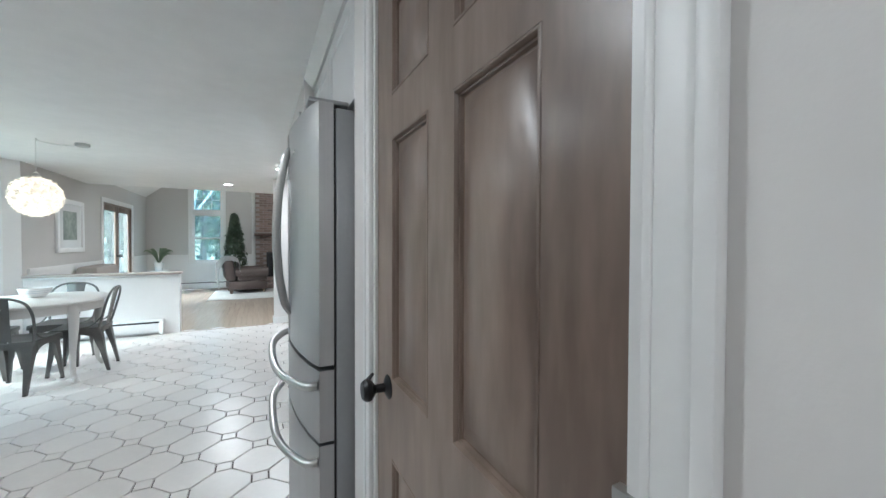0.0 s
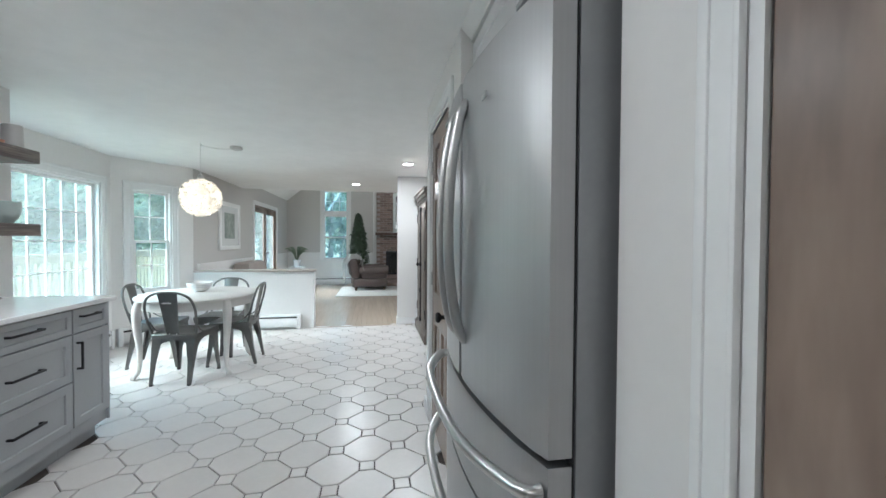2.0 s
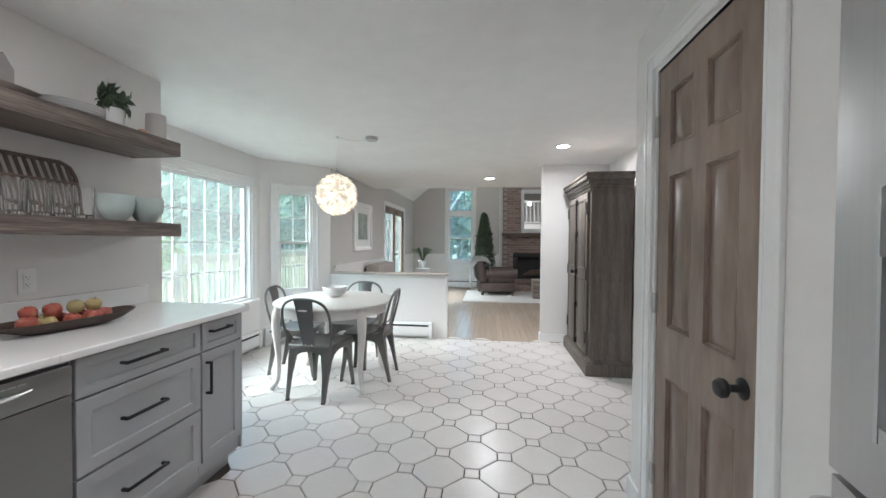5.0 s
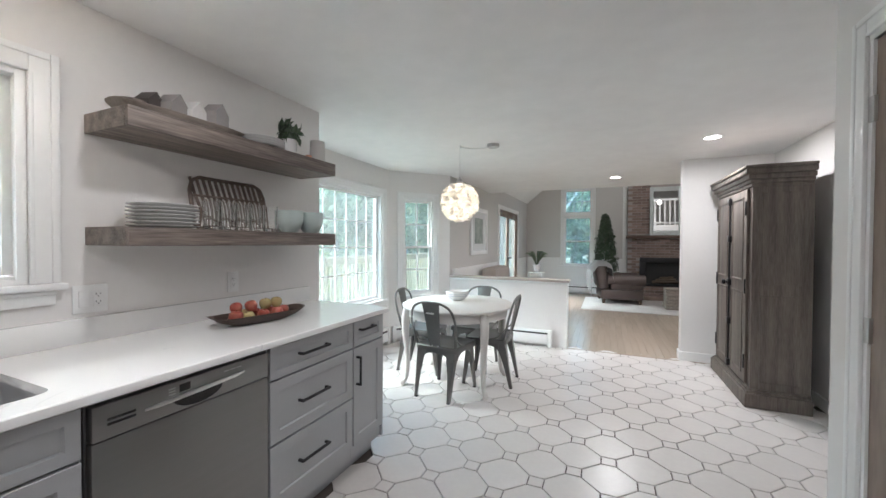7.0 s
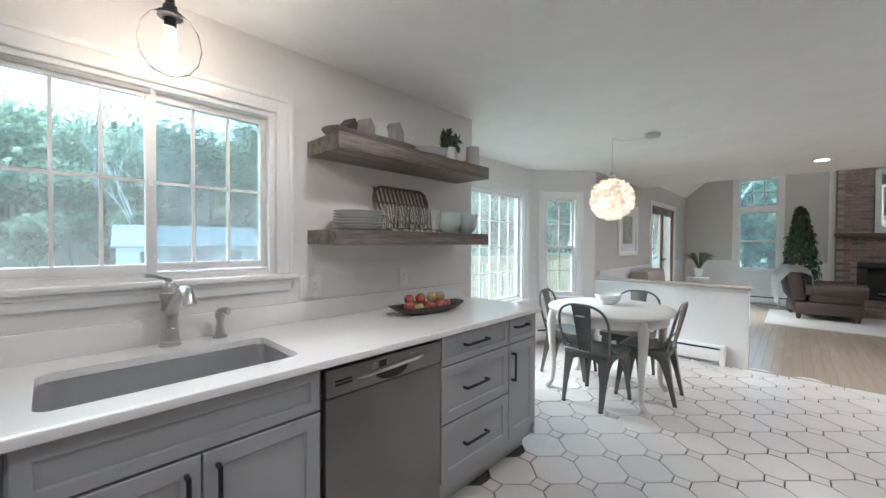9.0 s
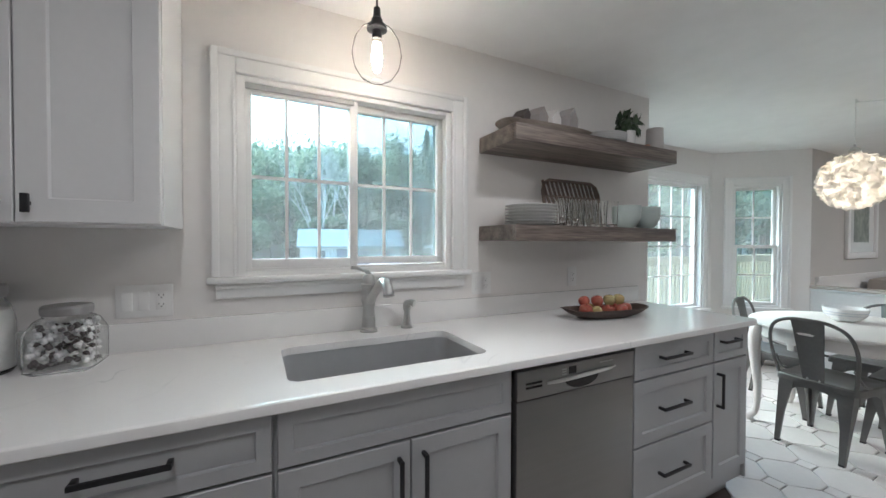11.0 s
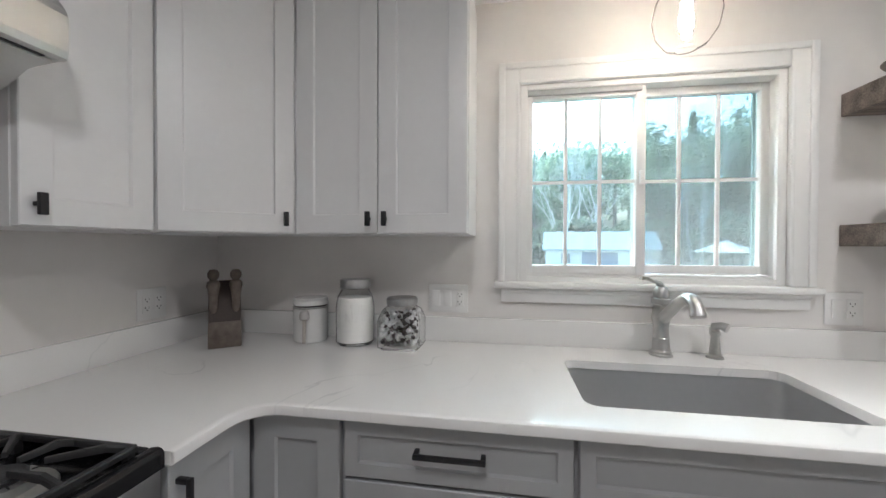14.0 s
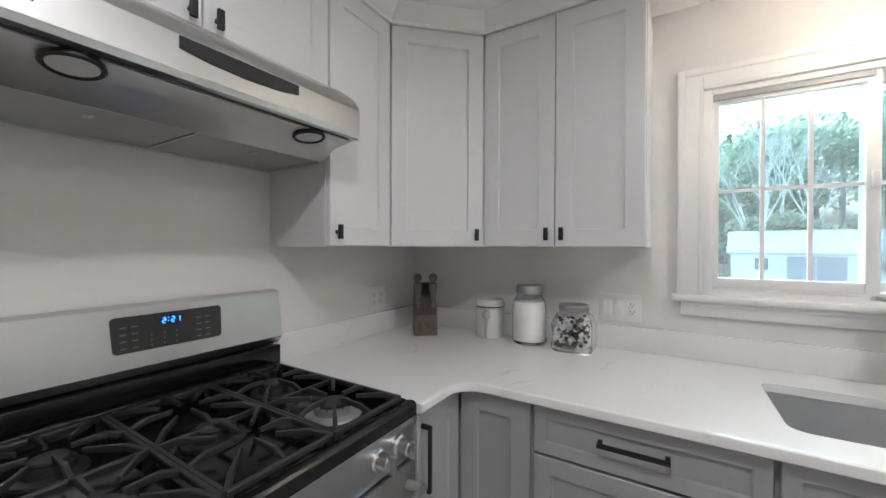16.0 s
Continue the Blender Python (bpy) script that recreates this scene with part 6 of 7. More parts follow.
spots = [(-0.17, -0.03, 0), (-0.09, 0.03, 0), (-0.085, -0.045, 0), (0.0, -0.025, 0), (0.0, 0.05, 0), (0.085, 0.025, 0), (0.085, -0.045, 0), (0.165, -0.005, 0), (-0.05, 0.0, 1), (0.045, 0.01, 1), (0.13, 0.03, 1), (-0.13, 0.02, 1)]
APY = mat("yellow_green_apple", (0.50, 0.47, 0.22), 0.25, scale=11, fine=18, col2=(0.46, 0.32, 0.16), rnd=0.15)
apple = None
for x, y, up in spots:
    p = mt_ @ Vector((x, y, 0.014 + 0.048 * up))
    if apple is None:
        apple = thing("apple", 0, 0, 0, "red and yellow apple in the wooden tray", "apple", "apples in the tray")
        body = part("flesh", lathe([(0, 0.008), (0.014, 0.002), (0.026, 0.006), (0.037, 0.025), (0.0385, 0.042), (0.033, 0.06), (0.02, 0.069), (0.008, 0.066), (0, 0.058)], 20), APL, apple)
        part("stalk", tube([(0, 0, 0.058), (0.003, 0, 0.076)], 0.0016, 5), BARK, apple)
        apple.matrix_basis = Matrix.Translation(p) @ Matrix.Scale(0.88, 4)
        pale = body.data.copy()
        pale.materials[0] = APY
        base_m = p
    else:
        twin = copy_thing(apple, Matrix.Translation(p) @ pose(0, 0, 0, rng.uniform(-20, 20), rng.uniform(-20, 20), rng.uniform(0, 360)) @ Matrix.Scale(rng.uniform(0.82, 0.92), 4))
        if (x > -0.02) == (up == 1) and x > -0.15:
            for o in scene.objects:
                if o.parent == twin and o.name.startswith("flesh"):
                    o.data = pale
            twin["label"] = "yellow-green apple in the wooden tray"

# switch and outlet plates


def plate(x, y, z, w, m, label, rockers, outlets):
    th = thing("wall_plate", x, y, z - 0.06, label, "wall plate", "wall plates")
    part("plate", turned(boxes((0, 0.006, -w / 2, w / 2, -0.058, 0.058), bevel=0.003), m), TRIM, th)
    for c in rockers:
        part("rocker", turned(boxes((0.006, 0.011, c - 0.016, c + 0.016, -0.033, 0.033), bevel=0.002), m), TRIM, th)
    for c in outlets:
        o = part("outlet", turned(boxes((0.006, 0.009, c - 0.017, c + 0.017, -0.034, 0.034), bevel=0.002), m), TRIM, th)
        bm = bmesh.new()
        for dz in (-0.016, 0.016):
            box(bm, 0.0088, 0.0095, c - 0.008, c - 0.006, dz, dz + 0.007)
            box(bm, 0.0088, 0.0095, c + 0.006, c + 0.008, dz, dz + 0.006)
            box(bm, 0.0088, 0.0095, c - 0.002, c + 0.002, dz - 0.008, dz - 0.004)
        part("slots", turned(bm, m), BLACKM, o)
    return th


plate(SX, 0.812, 1.088, 0.165, Matrix.Translation((SX, 0.812, 1.09)), "white wall plate with two rockers and outlet", (-0.05, -0.003), (0.048,))
plate(SX, 2.225, 1.086, 0.118, Matrix.Translation((SX, 2.225, 1.09)), "white double outlet plate above the backsplash", (-0.024,), (0.024,))
plate(SX, 2.87, 1.1, 0.07, Matrix.Translation((SX, 2.87, 1.1)), "white single outlet plate under the shelves", (), (0.0,))
plate(-2.18, RY, 1.088, 0.118, Matrix.Translation((-2.18, RY, 1.088)) @ Matrix.Rotation(radians(90), 4, "Z"), "white double outlet plate behind the knife block", (), (-0.024, 0.024))

# shelf things, lower shelf
L0 = 1.3855
pl = None
for k in range(7):
    z = L0 + k * 0.0152
    if pl is None:
        pl = thing("dinner_plate", 0, 0, 0, "white dinner plate in a stack on the shelf", "plate", "stacked plates")
        part("plate", lathe([(0, 0.0), (0.08, 0.0), (0.1, 0.004), (0.132, 0.011), (0.133, 0.013), (0.129, 0.0135), (0.098, 0.008), (0, 0.005)], 40), CERAM, pl)
        pl.matrix_basis = pose(-2.34, 2.415, z)
    else:
        copy_thing(pl, pose(-2.34 + rng.uniform(-0.002, 0.002), 2.415 + rng.uniform(-0.002, 0.002), z))
wt_ = thing("woven_tray", -2.46, 2.83, L0, "dark woven rattan tray leaning on the wall", "tray")
mw = Matrix.Translation((-2.435, 2.83, L0 + 0.004)) @ Matrix.Diagonal((1, 1.1, 1.05, 1)) @ Matrix.Rotation(radians(-12), 4, "Y") @ Matrix.Diagonal((1, 1, 1, 1))
rimp = [(0, -0.2, 0.03), (0, -0.2, 0.2), (0, -0.185, 0.245), (0, -0.15, 0.265), (0, 0.15, 0.265), (0, 0.185, 0.245), (0, 0.2, 0.2), (0, 0.2, 0.03), (0, 0.185, 0.01), (0, -0.185, 0.01), (0, -0.2, 0.03)]
RAT = mat("dark_rattan", (0.13, 0.095, 0.075), 0.6, var=0.25, scale=20, fine=80)
part("rim", turned(tube(rimp, 0.009, 8), mw), RAT, wt_)
for k in range(13):
    y = -0.18 + k * 0.03
    part("cane", turned(tube(curve([(0.0, y, 0.012), (0.012, y + 0.012, 0.09), (0.004, y, 0.17), (0.0, y - 0.012, 0.262)], 4), 0.007, 6, flat=0.4), mw), RAT, wt_)
for zz in (0.09, 0.17):
    part("cross_cane", turned(tube([(0.006, -0.2, zz), (0.01, 0, zz), (0.006, 0.2, zz)], 0.006, 6), mw), RAT, wt_)
gl = None
for k, (x, y) in enumerate([(-2.29, 2.6), (-2.29, 2.685), (-2.29, 2.77), (-2.29, 2.855), (-2.29, 2.94), (-2.37, 2.645), (-2.37, 2.73), (-2.37, 2.815), (-2.37, 2.9)]):
    if gl is None:
        gl = thing("drinking_glass", 0, 0, 0, "tall clear drinking glass on the shelf", "glass", "drinking glasses")
        g = part("tumbler", lathe([(0, 0.0), (0.03, 0.0), (0.032, 0.004), (0.037, 0.145), (0.0345, 0.145), (0.0295, 0.02), (0, 0.018)], 24), CLEAR, gl)
        g.visible_shadow = False
        gl.matrix_basis = pose(x, y, L0)
    else:
        copy_thing(gl, pose(x, y, L0))
mb = None
for y in (3.12, 3.295):
    for k in range(2):
        if mb is None:
            mb = thing("mint_bowl", 0, 0, 0, "pale mint ceramic bowl on the wooden shelf", "bowl", "mint bowls")
            part("bowl", lathe([(0, 0.0), (0.036, 0.0), (0.04, 0.005), (0.062, 0.03), (0.074, 0.06), (0.078, 0.09), (0.078, 0.112), (0.075, 0.112), (0.073, 0.09), (0.069, 0.06), (0.057, 0.033), (0, 0.012)], 40), MINT, mb)
            mb.matrix_basis = pose(-2.33, y, L0)
        else:
            copy_thing(mb, pose(-2.33, y, L0 + k * 0.022))
# upper shelf
U0 = 1.8455
ub = thing("serving_board", -2.34, 2.5, U0, "pale weathered wooden tray with rounded end", "tray")
bm = bmesh.new()
rs = []
for a, b, z in ((0.2, 0.07, 0.0), (0.25, 0.092, 0.012), (0.285, 0.105, 0.036), (0.278, 0.098, 0.038), (0.24, 0.084, 0.0352), (0.1, 0.03, 0.035)):
    rs.append([bm.verts.new((-2.335 + b * math.copysign(abs(math.sin(q)) ** 0.6, math.sin(q)), 2.5 + a * math.copysign(abs(math.cos(q)) ** 0.6, math.cos(q)), U0 + z + (0.012 * abs(math.cos(q)) ** 8 if z > 0.0355 else 0))) for q in [2 * math.pi * k / 36 for k in range(36)]])
for a, b in zip(rs, rs[1:]):
    for k in range(36):
        bm.faces.new((a[k], a[(k + 1) % 36], b[(k + 1) % 36], b[k]))
bm.faces.new(rs[0]), bm.faces.new(rs[-1])
part("board", bm, mat("bleached_tray_wood", (0.36, 0.31, 0.27), 0.65, scale=3, fine=22, stretch=(9, 0.6, 9), col2=(0.2, 0.165, 0.14), bump=0.1, bscale=40), ub)
for x, y, s, h, colr, lab in ((-2.36, 2.37, 0.035, 0.05, (0.07, 0.06, 0.055), "small dark carved wooden house"), (-2.34, 2.45, 0.04, 0.06, (0.28, 0.26, 0.25), "small grey ceramic house"), (-2.35, 2.545, 0.042, 0.058, (0.68, 0.66, 0.64), "small white ceramic house"), (-2.33, 2.645, 0.038, 0.085, (0.3, 0.28, 0.27), "tall grey ceramic house")):
    s, h = s * 1.25, h * 1.35
    hs = thing("ornament_house", x, y, U0 + 0.036, lab, "ornament", "ornament houses")
    part("house", turned(prism([(-s, 0), (s, 0), (s, h * 0.7), (0, h * 0.7 + s), (-s, h * 0.7)], -s * 0.8, s * 0.8, None, Matrix(((0, 0, 1, 0), (1, 0, 0, 0), (0, 1, 0, 0), (0, 0, 0, 1)))), Matrix.Translation((x, y, U0 + 0.0355)) @ Matrix.Rotation(radians(20), 4, "Z")), mat("house_glaze", colr, 0.6, var=0.08), hs, smooth=False)
bd = thing("carved_bowl", -2.36, 2.29, U0 + 0.036, "pale rounded wooden bowl at the shelf end", "bowl")
part("bowl", lathe([(0, 0.0), (0.03, 0.0), (0.05, 0.02), (0.052, 0.03), (0.048, 0.03), (0.03, 0.01), (0, 0.006)], 24, centre=(-2.36, 2.305, U0 + 0.0355)), SHELFW, bd)
for k in range(4):
    copy_thing(pl, pose(-2.33, 2.9, U0 + k * 0.0125))
pn_ = thing("succulent_pot", -2.32, 3.1, U0, "small dark green succulent in a white pot", "plant")
part("pot", lathe([(0, 0), (0.045, 0.0), (0.052, 0.085), (0.048, 0.085), (0.046, 0.07), (0, 0.068)], 24, centre=(-2.32, 3.1, U0)), CERAM, pn_)


def succ(rng):
    d = Vector((rng.gauss(0, 1), rng.gauss(0, 1), abs(rng.gauss(0, 0.8)))).normalized()
    return Vector((-2.32, 3.1, U0 + 0.1)) + Vector((d.x * 0.065, d.y * 0.065, d.z * 0.06)) * rng.uniform(0.5, 1), d


leaf_cloud("leaves", 110, succ, 0.055, FICUS, pn_, 31)
pn_.scale = (0.95, 0.95, 1.18)
cp_ = thing("candle_cup", -2.3, 3.325, U0, "pale grey ceramic cup on the shelf", "cup")
part("cup", lathe([(0, 0), (0.042, 0.0), (0.044, 0.004), (0.04, 0.12), (0.037, 0.12), (0.038, 0.01), (0, 0.01)], 28, centre=(-2.3, 3.325, U0)), mat("pale_grey_ceramic", (0.55, 0.53, 0.51), 0.5, var=0.03), cp_)
cp_.scale = (1.15, 1.15, 1.2)
ob_ = thing("copper_dish", -2.29, 3.235, U0, "tiny copper tea light holder", "candle holder")
part("holder", lathe([(0, 0), (0.018, 0.0), (0.02, 0.035), (0.017, 0.035), (0.016, 0.006), (0, 0.006)], 16, centre=(-2.29, 3.235, U0)), mat("copper", (0.55, 0.28, 0.2), 0.35, 0.8), ob_)

# ---- living room ----
pf = thing("framed_picture", GX, 7.63, 1.13, "white framed green landscape print on the greige wall", "picture")
mp_ = Matrix.Translation((GX, 0, 0))
for r in ((7.17, 7.24, 1.13, 1.94), (8.02, 8.09, 1.13, 1.94), (7.24, 8.02, 1.13, 1.2), (7.24, 8.02, 1.87, 1.94)):
    part("frame_bar", turned(boxes((0.002, 0.035, *r), bevel=0.006), mp_), TRIM, pf)
part("mount", turned(boxes((0.002, 0.012, 7.24, 8.02, 1.2, 1.87)), mp_), CERAM, pf)
part("print", turned(boxes((0.0125, 0.014, 7.4, 7.86, 1.32, 1.76)), mp_), mat("muted_print", (0.42, 0.45, 0.40), 0.7, scale=4, fine=12, col2=(0.14, 0.18, 0.17)), pf)

CLOTH = mat("grey_tan_upholstery", (0.37, 0.335, 0.305), 0.9, var=0.1, scale=6, fine=90, bump=0.2)
so = thing("sofa", -2.15, 8.0, 0, "grey-tan upholstered sofa behind the half wall", "sofa")
part("base", boxes((-2.54, -1.7, 7.6, 8.6, 0.08, 0.36), bevel=0.03), CLOTH, so)
part("backrest", boxes((-2.54, -2.26, 7.6, 8.6, 0.365, 0.9), bevel=0.06), CLOTH, so)
part("arm", boxes((-2.255, -1.7, 7.6, 7.76, 0.365, 0.62), bevel=0.05), CLOTH, so)
part("arm", boxes((-2.255, -1.7, 8.42, 8.6, 0.365, 0.62), bevel=0.05), CLOTH, so)
part("seat_cushion", boxes((-2.255, -1.7, 7.765, 8.08, 0.365, 0.5), bevel=0.04), CLOTH, so)
part("seat_cushion", boxes((-2.255, -1.7, 8.085, 8.415, 0.365, 0.5), bevel=0.04), CLOTH, so)
for x, y in ((-2.5, 7.65), (-1.75, 7.65), (-2.5, 8.55), (-1.75, 8.55)):
    part("leg", boxes((x - 0.025, x + 0.025, y - 0.025, y + 0.025, 0, 0.079)), BLACKM, so)

tagged(part("rug", boxes((-1.0, 1.9, 9.45, 11.3, 0.003, 0.016), bevel=0.004), RUG), "pale grey woven rug under the armchair", "rug")

# leather armchair turned towards the fireplace
MC = pose(-0.28, 10.78, 0.017, 0, 0, -90 + 8)
ac = thing("leather_armchair", 0, 0, 0, "dark brown leather club armchair facing the fireplace", "armchair")


def soft(bm, seed=0, amount=0.008):
    for v in bm.verts:
        v.co += Vector((noise.noise(v.co * 5 + Vector((seed, 0, 0))), noise.noise(v.co * 5 + Vector((0, seed, 3))), noise.noise(v.co * 5 + Vector((7, 0, seed))))) * amount
    return bm


part("base", soft(boxes((-0.42, 0.42, -0.38, 0.4, 0.09, 0.3), bevel=0.04)), LEATHER, ac)
part("seat_cushion", soft(boxes((-0.25, 0.25, -0.2, 0.42, 0.305, 0.46), bevel=0.06), 2), LEATHER, ac)
bk = boxes((-0.4, 0.4, -0.42, -0.2, 0.3, 0.84), bevel=0.08)
for v in bk.verts:
    v.co.y -= (v.co.z - 0.3) * 0.16
part("backrest", soft(bk, 3), LEATHER, ac)
for sx in (-1, 1):
    a = part("arm", soft(boxes((sx * 0.27 - 0.01 if sx > 0 else -0.42, 0.42 if sx > 0 else -0.26, -0.2, 0.4, 0.3, 0.5), bevel=0.04), 4), LEATHER, ac)
    part("arm_roll", tube([(sx * 0.36, -0.25, 0.51), (sx * 0.36, 0.1, 0.51), (sx * 0.36, 0.42, 0.505)], [0.1, 0.115, 0.125], 18), LEATHER, a)
    for y in (-0.32, 0.34):
        part("leg", lathe([(0.02, 0.0), (0.03, 0.03), (0.035, 0.09)], 12, centre=(sx * 0.36, y, 0)), BARK, ac)
ac.matrix_basis = MC @ Matrix.Diagonal((1.0, 1.1, 1.02, 1))
bl = thing("throw_blanket", 0, 0, 0, "grey knit throw draped over the armchair back", "blanket")
bm = bmesh.new()
grid = []
for i in range(15):
    row = []
    for j in range(13):
        u, w = i / 14, -0.3 + 0.74 * j / 12
        if u < 0.45:
            p = Vector((w + 0.05 * (1 - u), -0.63 - 0.02 * math.sin(j), 0.36 + u / 0.45 * 0.46 - 0.12 * (j / 12) * (1 - u / 0.45)))
        elif u < 0.6:
            k = (u - 0.45) / 0.15
            p = Vector((w, -0.60 + 0.38 * k, 0.885 + 0.11 * math.sin(math.pi * (0.25 + 0.5 * k))))
        else:
            k = (u - 0.6) / 0.4
            p = Vector((w + 0.06 * k, -0.2 + 0.04 * k, 0.95 - 0.34 * k))
        p += Vector((0, noise.noise(Vector((i * 0.4, j * 0.5, 0))) * 0.025, noise.noise(Vector((i * 0.3, j * 0.4, 5))) * 0.02))
        drop = max(0, w - 0.34)
        p.z -= drop * 1.1
        p.x -= drop * 0.4
        row.append(bm.verts.new(p))
    grid.append(row)
for i in range(14):
    for j in range(12):
        bm.faces.new((grid[i][j], grid[i + 1][j], grid[i + 1][j + 1], grid[i][j + 1]))
bmesh.ops.solidify(bm, geom=bm.faces[:], thickness=0.014)
part("cloth", bm, BLANKET, bl)
bl.matrix_basis = MC @ Matrix.Diagonal((1.04, 1.02, 0.935, 1))

WICK = mat("woven_wicker", (0.26, 0.22, 0.19), 0.85, var=0.35, scale=30, fine=140, bump=0.5, bscale=120)
bk_ = thing("wicker_basket", 0.78, 10.2, 0.017, "grey-brown woven wicker basket on the rug", "basket")
for k in range(6):
    part("woven_band", boxes((0.56, 1.0, 9.99, 10.41, 0.018 + k * 0.065, 0.018 + k * 0.065 + 0.06), bevel=0.018), WICK, bk_)
part("rim", boxes((0.55, 1.01, 9.98, 10.42, 0.409, 0.435), bevel=0.012), WICK, bk_)


tp = thing("potted_tree", -0.56, 11.45, 0, "tall cone-shaped dark green indoor tree in a pot", "plant")
part("pot", lathe([(0, 0), (0.14, 0.0), (0.17, 0.3), (0.18, 0.31), (0.16, 0.31), (0.15, 0.27), (0, 0.26)], 24, centre=(-0.56, 11.45, 0.0)), WICK, tp)
part("trunk", tube([(-0.56, 11.45, 0.26), (-0.55, 11.44, 0.8), (-0.56, 11.45, 1.9)], [0.022, 0.018, 0.006], 8), BARK, tp)


def cone_place(rng):
    h = rng.random() ** 0.8
    r = 0.30 * (1 - h) ** 0.75 * (0.55 + 0.45 * rng.random()) + 0.035
    a = rng.uniform(0, 6.283)
    n = Vector((math.cos(a), math.sin(a), 0.4))
    return Vector((-0.56 + r * math.cos(a), 11.45 + r * math.sin(a), 0.62 + 1.42 * h)), n


leaf_cloud("foliage", 2600, cone_place, 0.07, FICUS, tp, 3, 0.3)

ps = thing("plant_stand", -2.2, 11.3, 0, "small white side table below a plant", "side table")
part("top", boxes((-2.38, -2.02, 11.14, 11.46, 0.555, 0.58), bevel=0.004), TRIM, ps)
for x in (-2.35, -2.05):
    for y in (11.17, 11.43):
        part("leg", boxes((x - 0.015, x + 0.015, y - 0.015, y + 0.015, 0, 0.554)), TRIM, ps)
pp = thing("potted_plant", -2.2, 11.3, 0.58, "small green arching plant in a white pot", "plant")
part("pot", lathe([(0, 0.581), (0.07, 0.581), (0.1, 0.76), (0.105, 0.78), (0.09, 0.78), (0.085, 0.74), (0, 0.73)], 20, centre=(-2.2, 11.3, 0)), CERAM, pp)
rng = random.Random(8)
bm = bmesh.new()
for k in range(26):
    a, l = rng.uniform(0, 6.283), rng.uniform(0.2, 0.36)
    d = Vector((math.cos(a), math.sin(a), 0))
    base = Vector((-2.2, 11.3, 0.73))
    pts = [base + d * l * u + Vector((0, 0, 0.6 * l * (2.9 * u - 1.9 * u * u) * 1.7)) for u in (0, 0.3, 0.6, 0.85, 1.0)]
    tube(pts, [0.006, 0.016, 0.02, 0.014, 0.003], 4, bm, flat=0.2)
part("leaves", bm, LEAF, pp)

# fireplace
CBX0, CBX1, CBY = -0.06, 1.66, 11.8
fp = tagged(new("fireplace"), "red-brown brick chimney breast with black insert", "fireplace", "", "structure")
part("breast_core", boxes((CBX0 + 0.01, 0.27, CBY + 0.012, BACK_Y, 0, 5.1), (1.3, CBX1 - 0.01, CBY + 0.012, BACK_Y, 0, 5.1), (0.27, 1.3, CBY + 0.012, BACK_Y, 0.98, 5.1), (0.27, 1.3, CBY + 0.012, BACK_Y, 0, 0.33), (0.27, 1.3, BACK_Y - 0.06, BACK_Y, 0.33, 0.98)), MORTAR, fp)
part("hearth", boxes((0.1, 1.5, 11.42, CBY - 0.002, 0.0, 0.1), bevel=0.006), BRICK, fp)
ins = part("insert", boxes((0.22, 1.35, CBY - 0.03, CBY - 0.002, 0.3, 0.36), (0.22, 1.35, CBY - 0.03, CBY - 0.002, 0.88, 1.0), (0.22, 0.36, CBY - 0.03, CBY - 0.002, 0.36, 0.88), (1.21, 1.35, CBY - 0.03, CBY - 0.002, 0.36, 0.88), bevel=0.004), BLACKM, fp)
for k in range(4):
    part("louvre", boxes((0.38, 1.19, CBY - 0.034, CBY - 0.031, 0.90 + k * 0.022, 0.912 + k * 0.022)), HG, ins)
part("firebox", boxes((0.36, 1.21, CBY + 0.09, CBY + 0.1, 0.34, 0.9)), HG, ins)
for k in range(3):
    part("log", tube([(0.5 + k * 0.08, CBY + 0.04, 0.40 + k * 0.05), (1.05 - k * 0.05, CBY + 0.045, 0.42 + k * 0.05)], 0.035, 8), BARK, ins)
part("mantel", boxes((CBX0 - 0.03, CBX1 + 0.03, CBY - 0.14, CBY - 0.001, 1.47, 1.54), bevel=0.008), mat("mantel_wood", (0.12, 0.075, 0.055), 0.5, scale=2, fine=18, stretch=(0.5, 8, 8), col2=(0.07, 0.04, 0.03)), fp)
for x in (0.05, 1.5):
    part("bracket", boxes((x, x + 0.08, CBY - 0.1, CBY - 0.001, 1.39, 1.469), bevel=0.006), BRICK, fp)
mr_ = thing("wall_mirror", 0.76, CBY, 1.55, "tall mirror in a white distressed frame above the mantel", "mirror")
MT = Matrix.Translation((0, CBY - 0.125, 1.541)) @ Matrix.Rotation(radians(-4.5), 4, "X")
FRAMEW = mat("distressed_white_frame", (0.62, 0.66, 0.65), 0.6, scale=7, fine=50, col2=(0.48, 0.52, 0.51), bump=0.1, bscale=60)
for r in ((0.42, 0.5, 0, 1.175), (1.02, 1.1, 0, 1.175), (0.502, 1.018, 0, 0.115), (0.502, 1.018, 1.075, 1.175)):
    part("frame_bar", turned(boxes((r[0], r[1], 0, 0.036, r[2], r[3]), bevel=0.006), MT), FRAMEW, mr_)
mg = bpy.data.materials.new("mirror_silver")
mg.use_nodes = True
mg.node_tree.nodes["Principled BSDF"].inputs["Metallic"].default_value = 1
mg.node_tree.nodes["Principled BSDF"].inputs["Roughness"].default_value = 0.02
mg.node_tree.nodes["Principled BSDF"].inputs["Base Color"].default_value = (0.86, 0.87, 0.87, 1)
part("mirror_glass", turned(boxes((0.49, 1.03, 0.015, 0.025, 0.105, 1.085)), MT), mg, mr_)
part("trim_strip", boxes((CBX0 - 0.1, CBX0 - 0.005, BACK_Y - 0.03, BACK_Y - 0.001, 0.0, 5.0)), TRIM, fp)

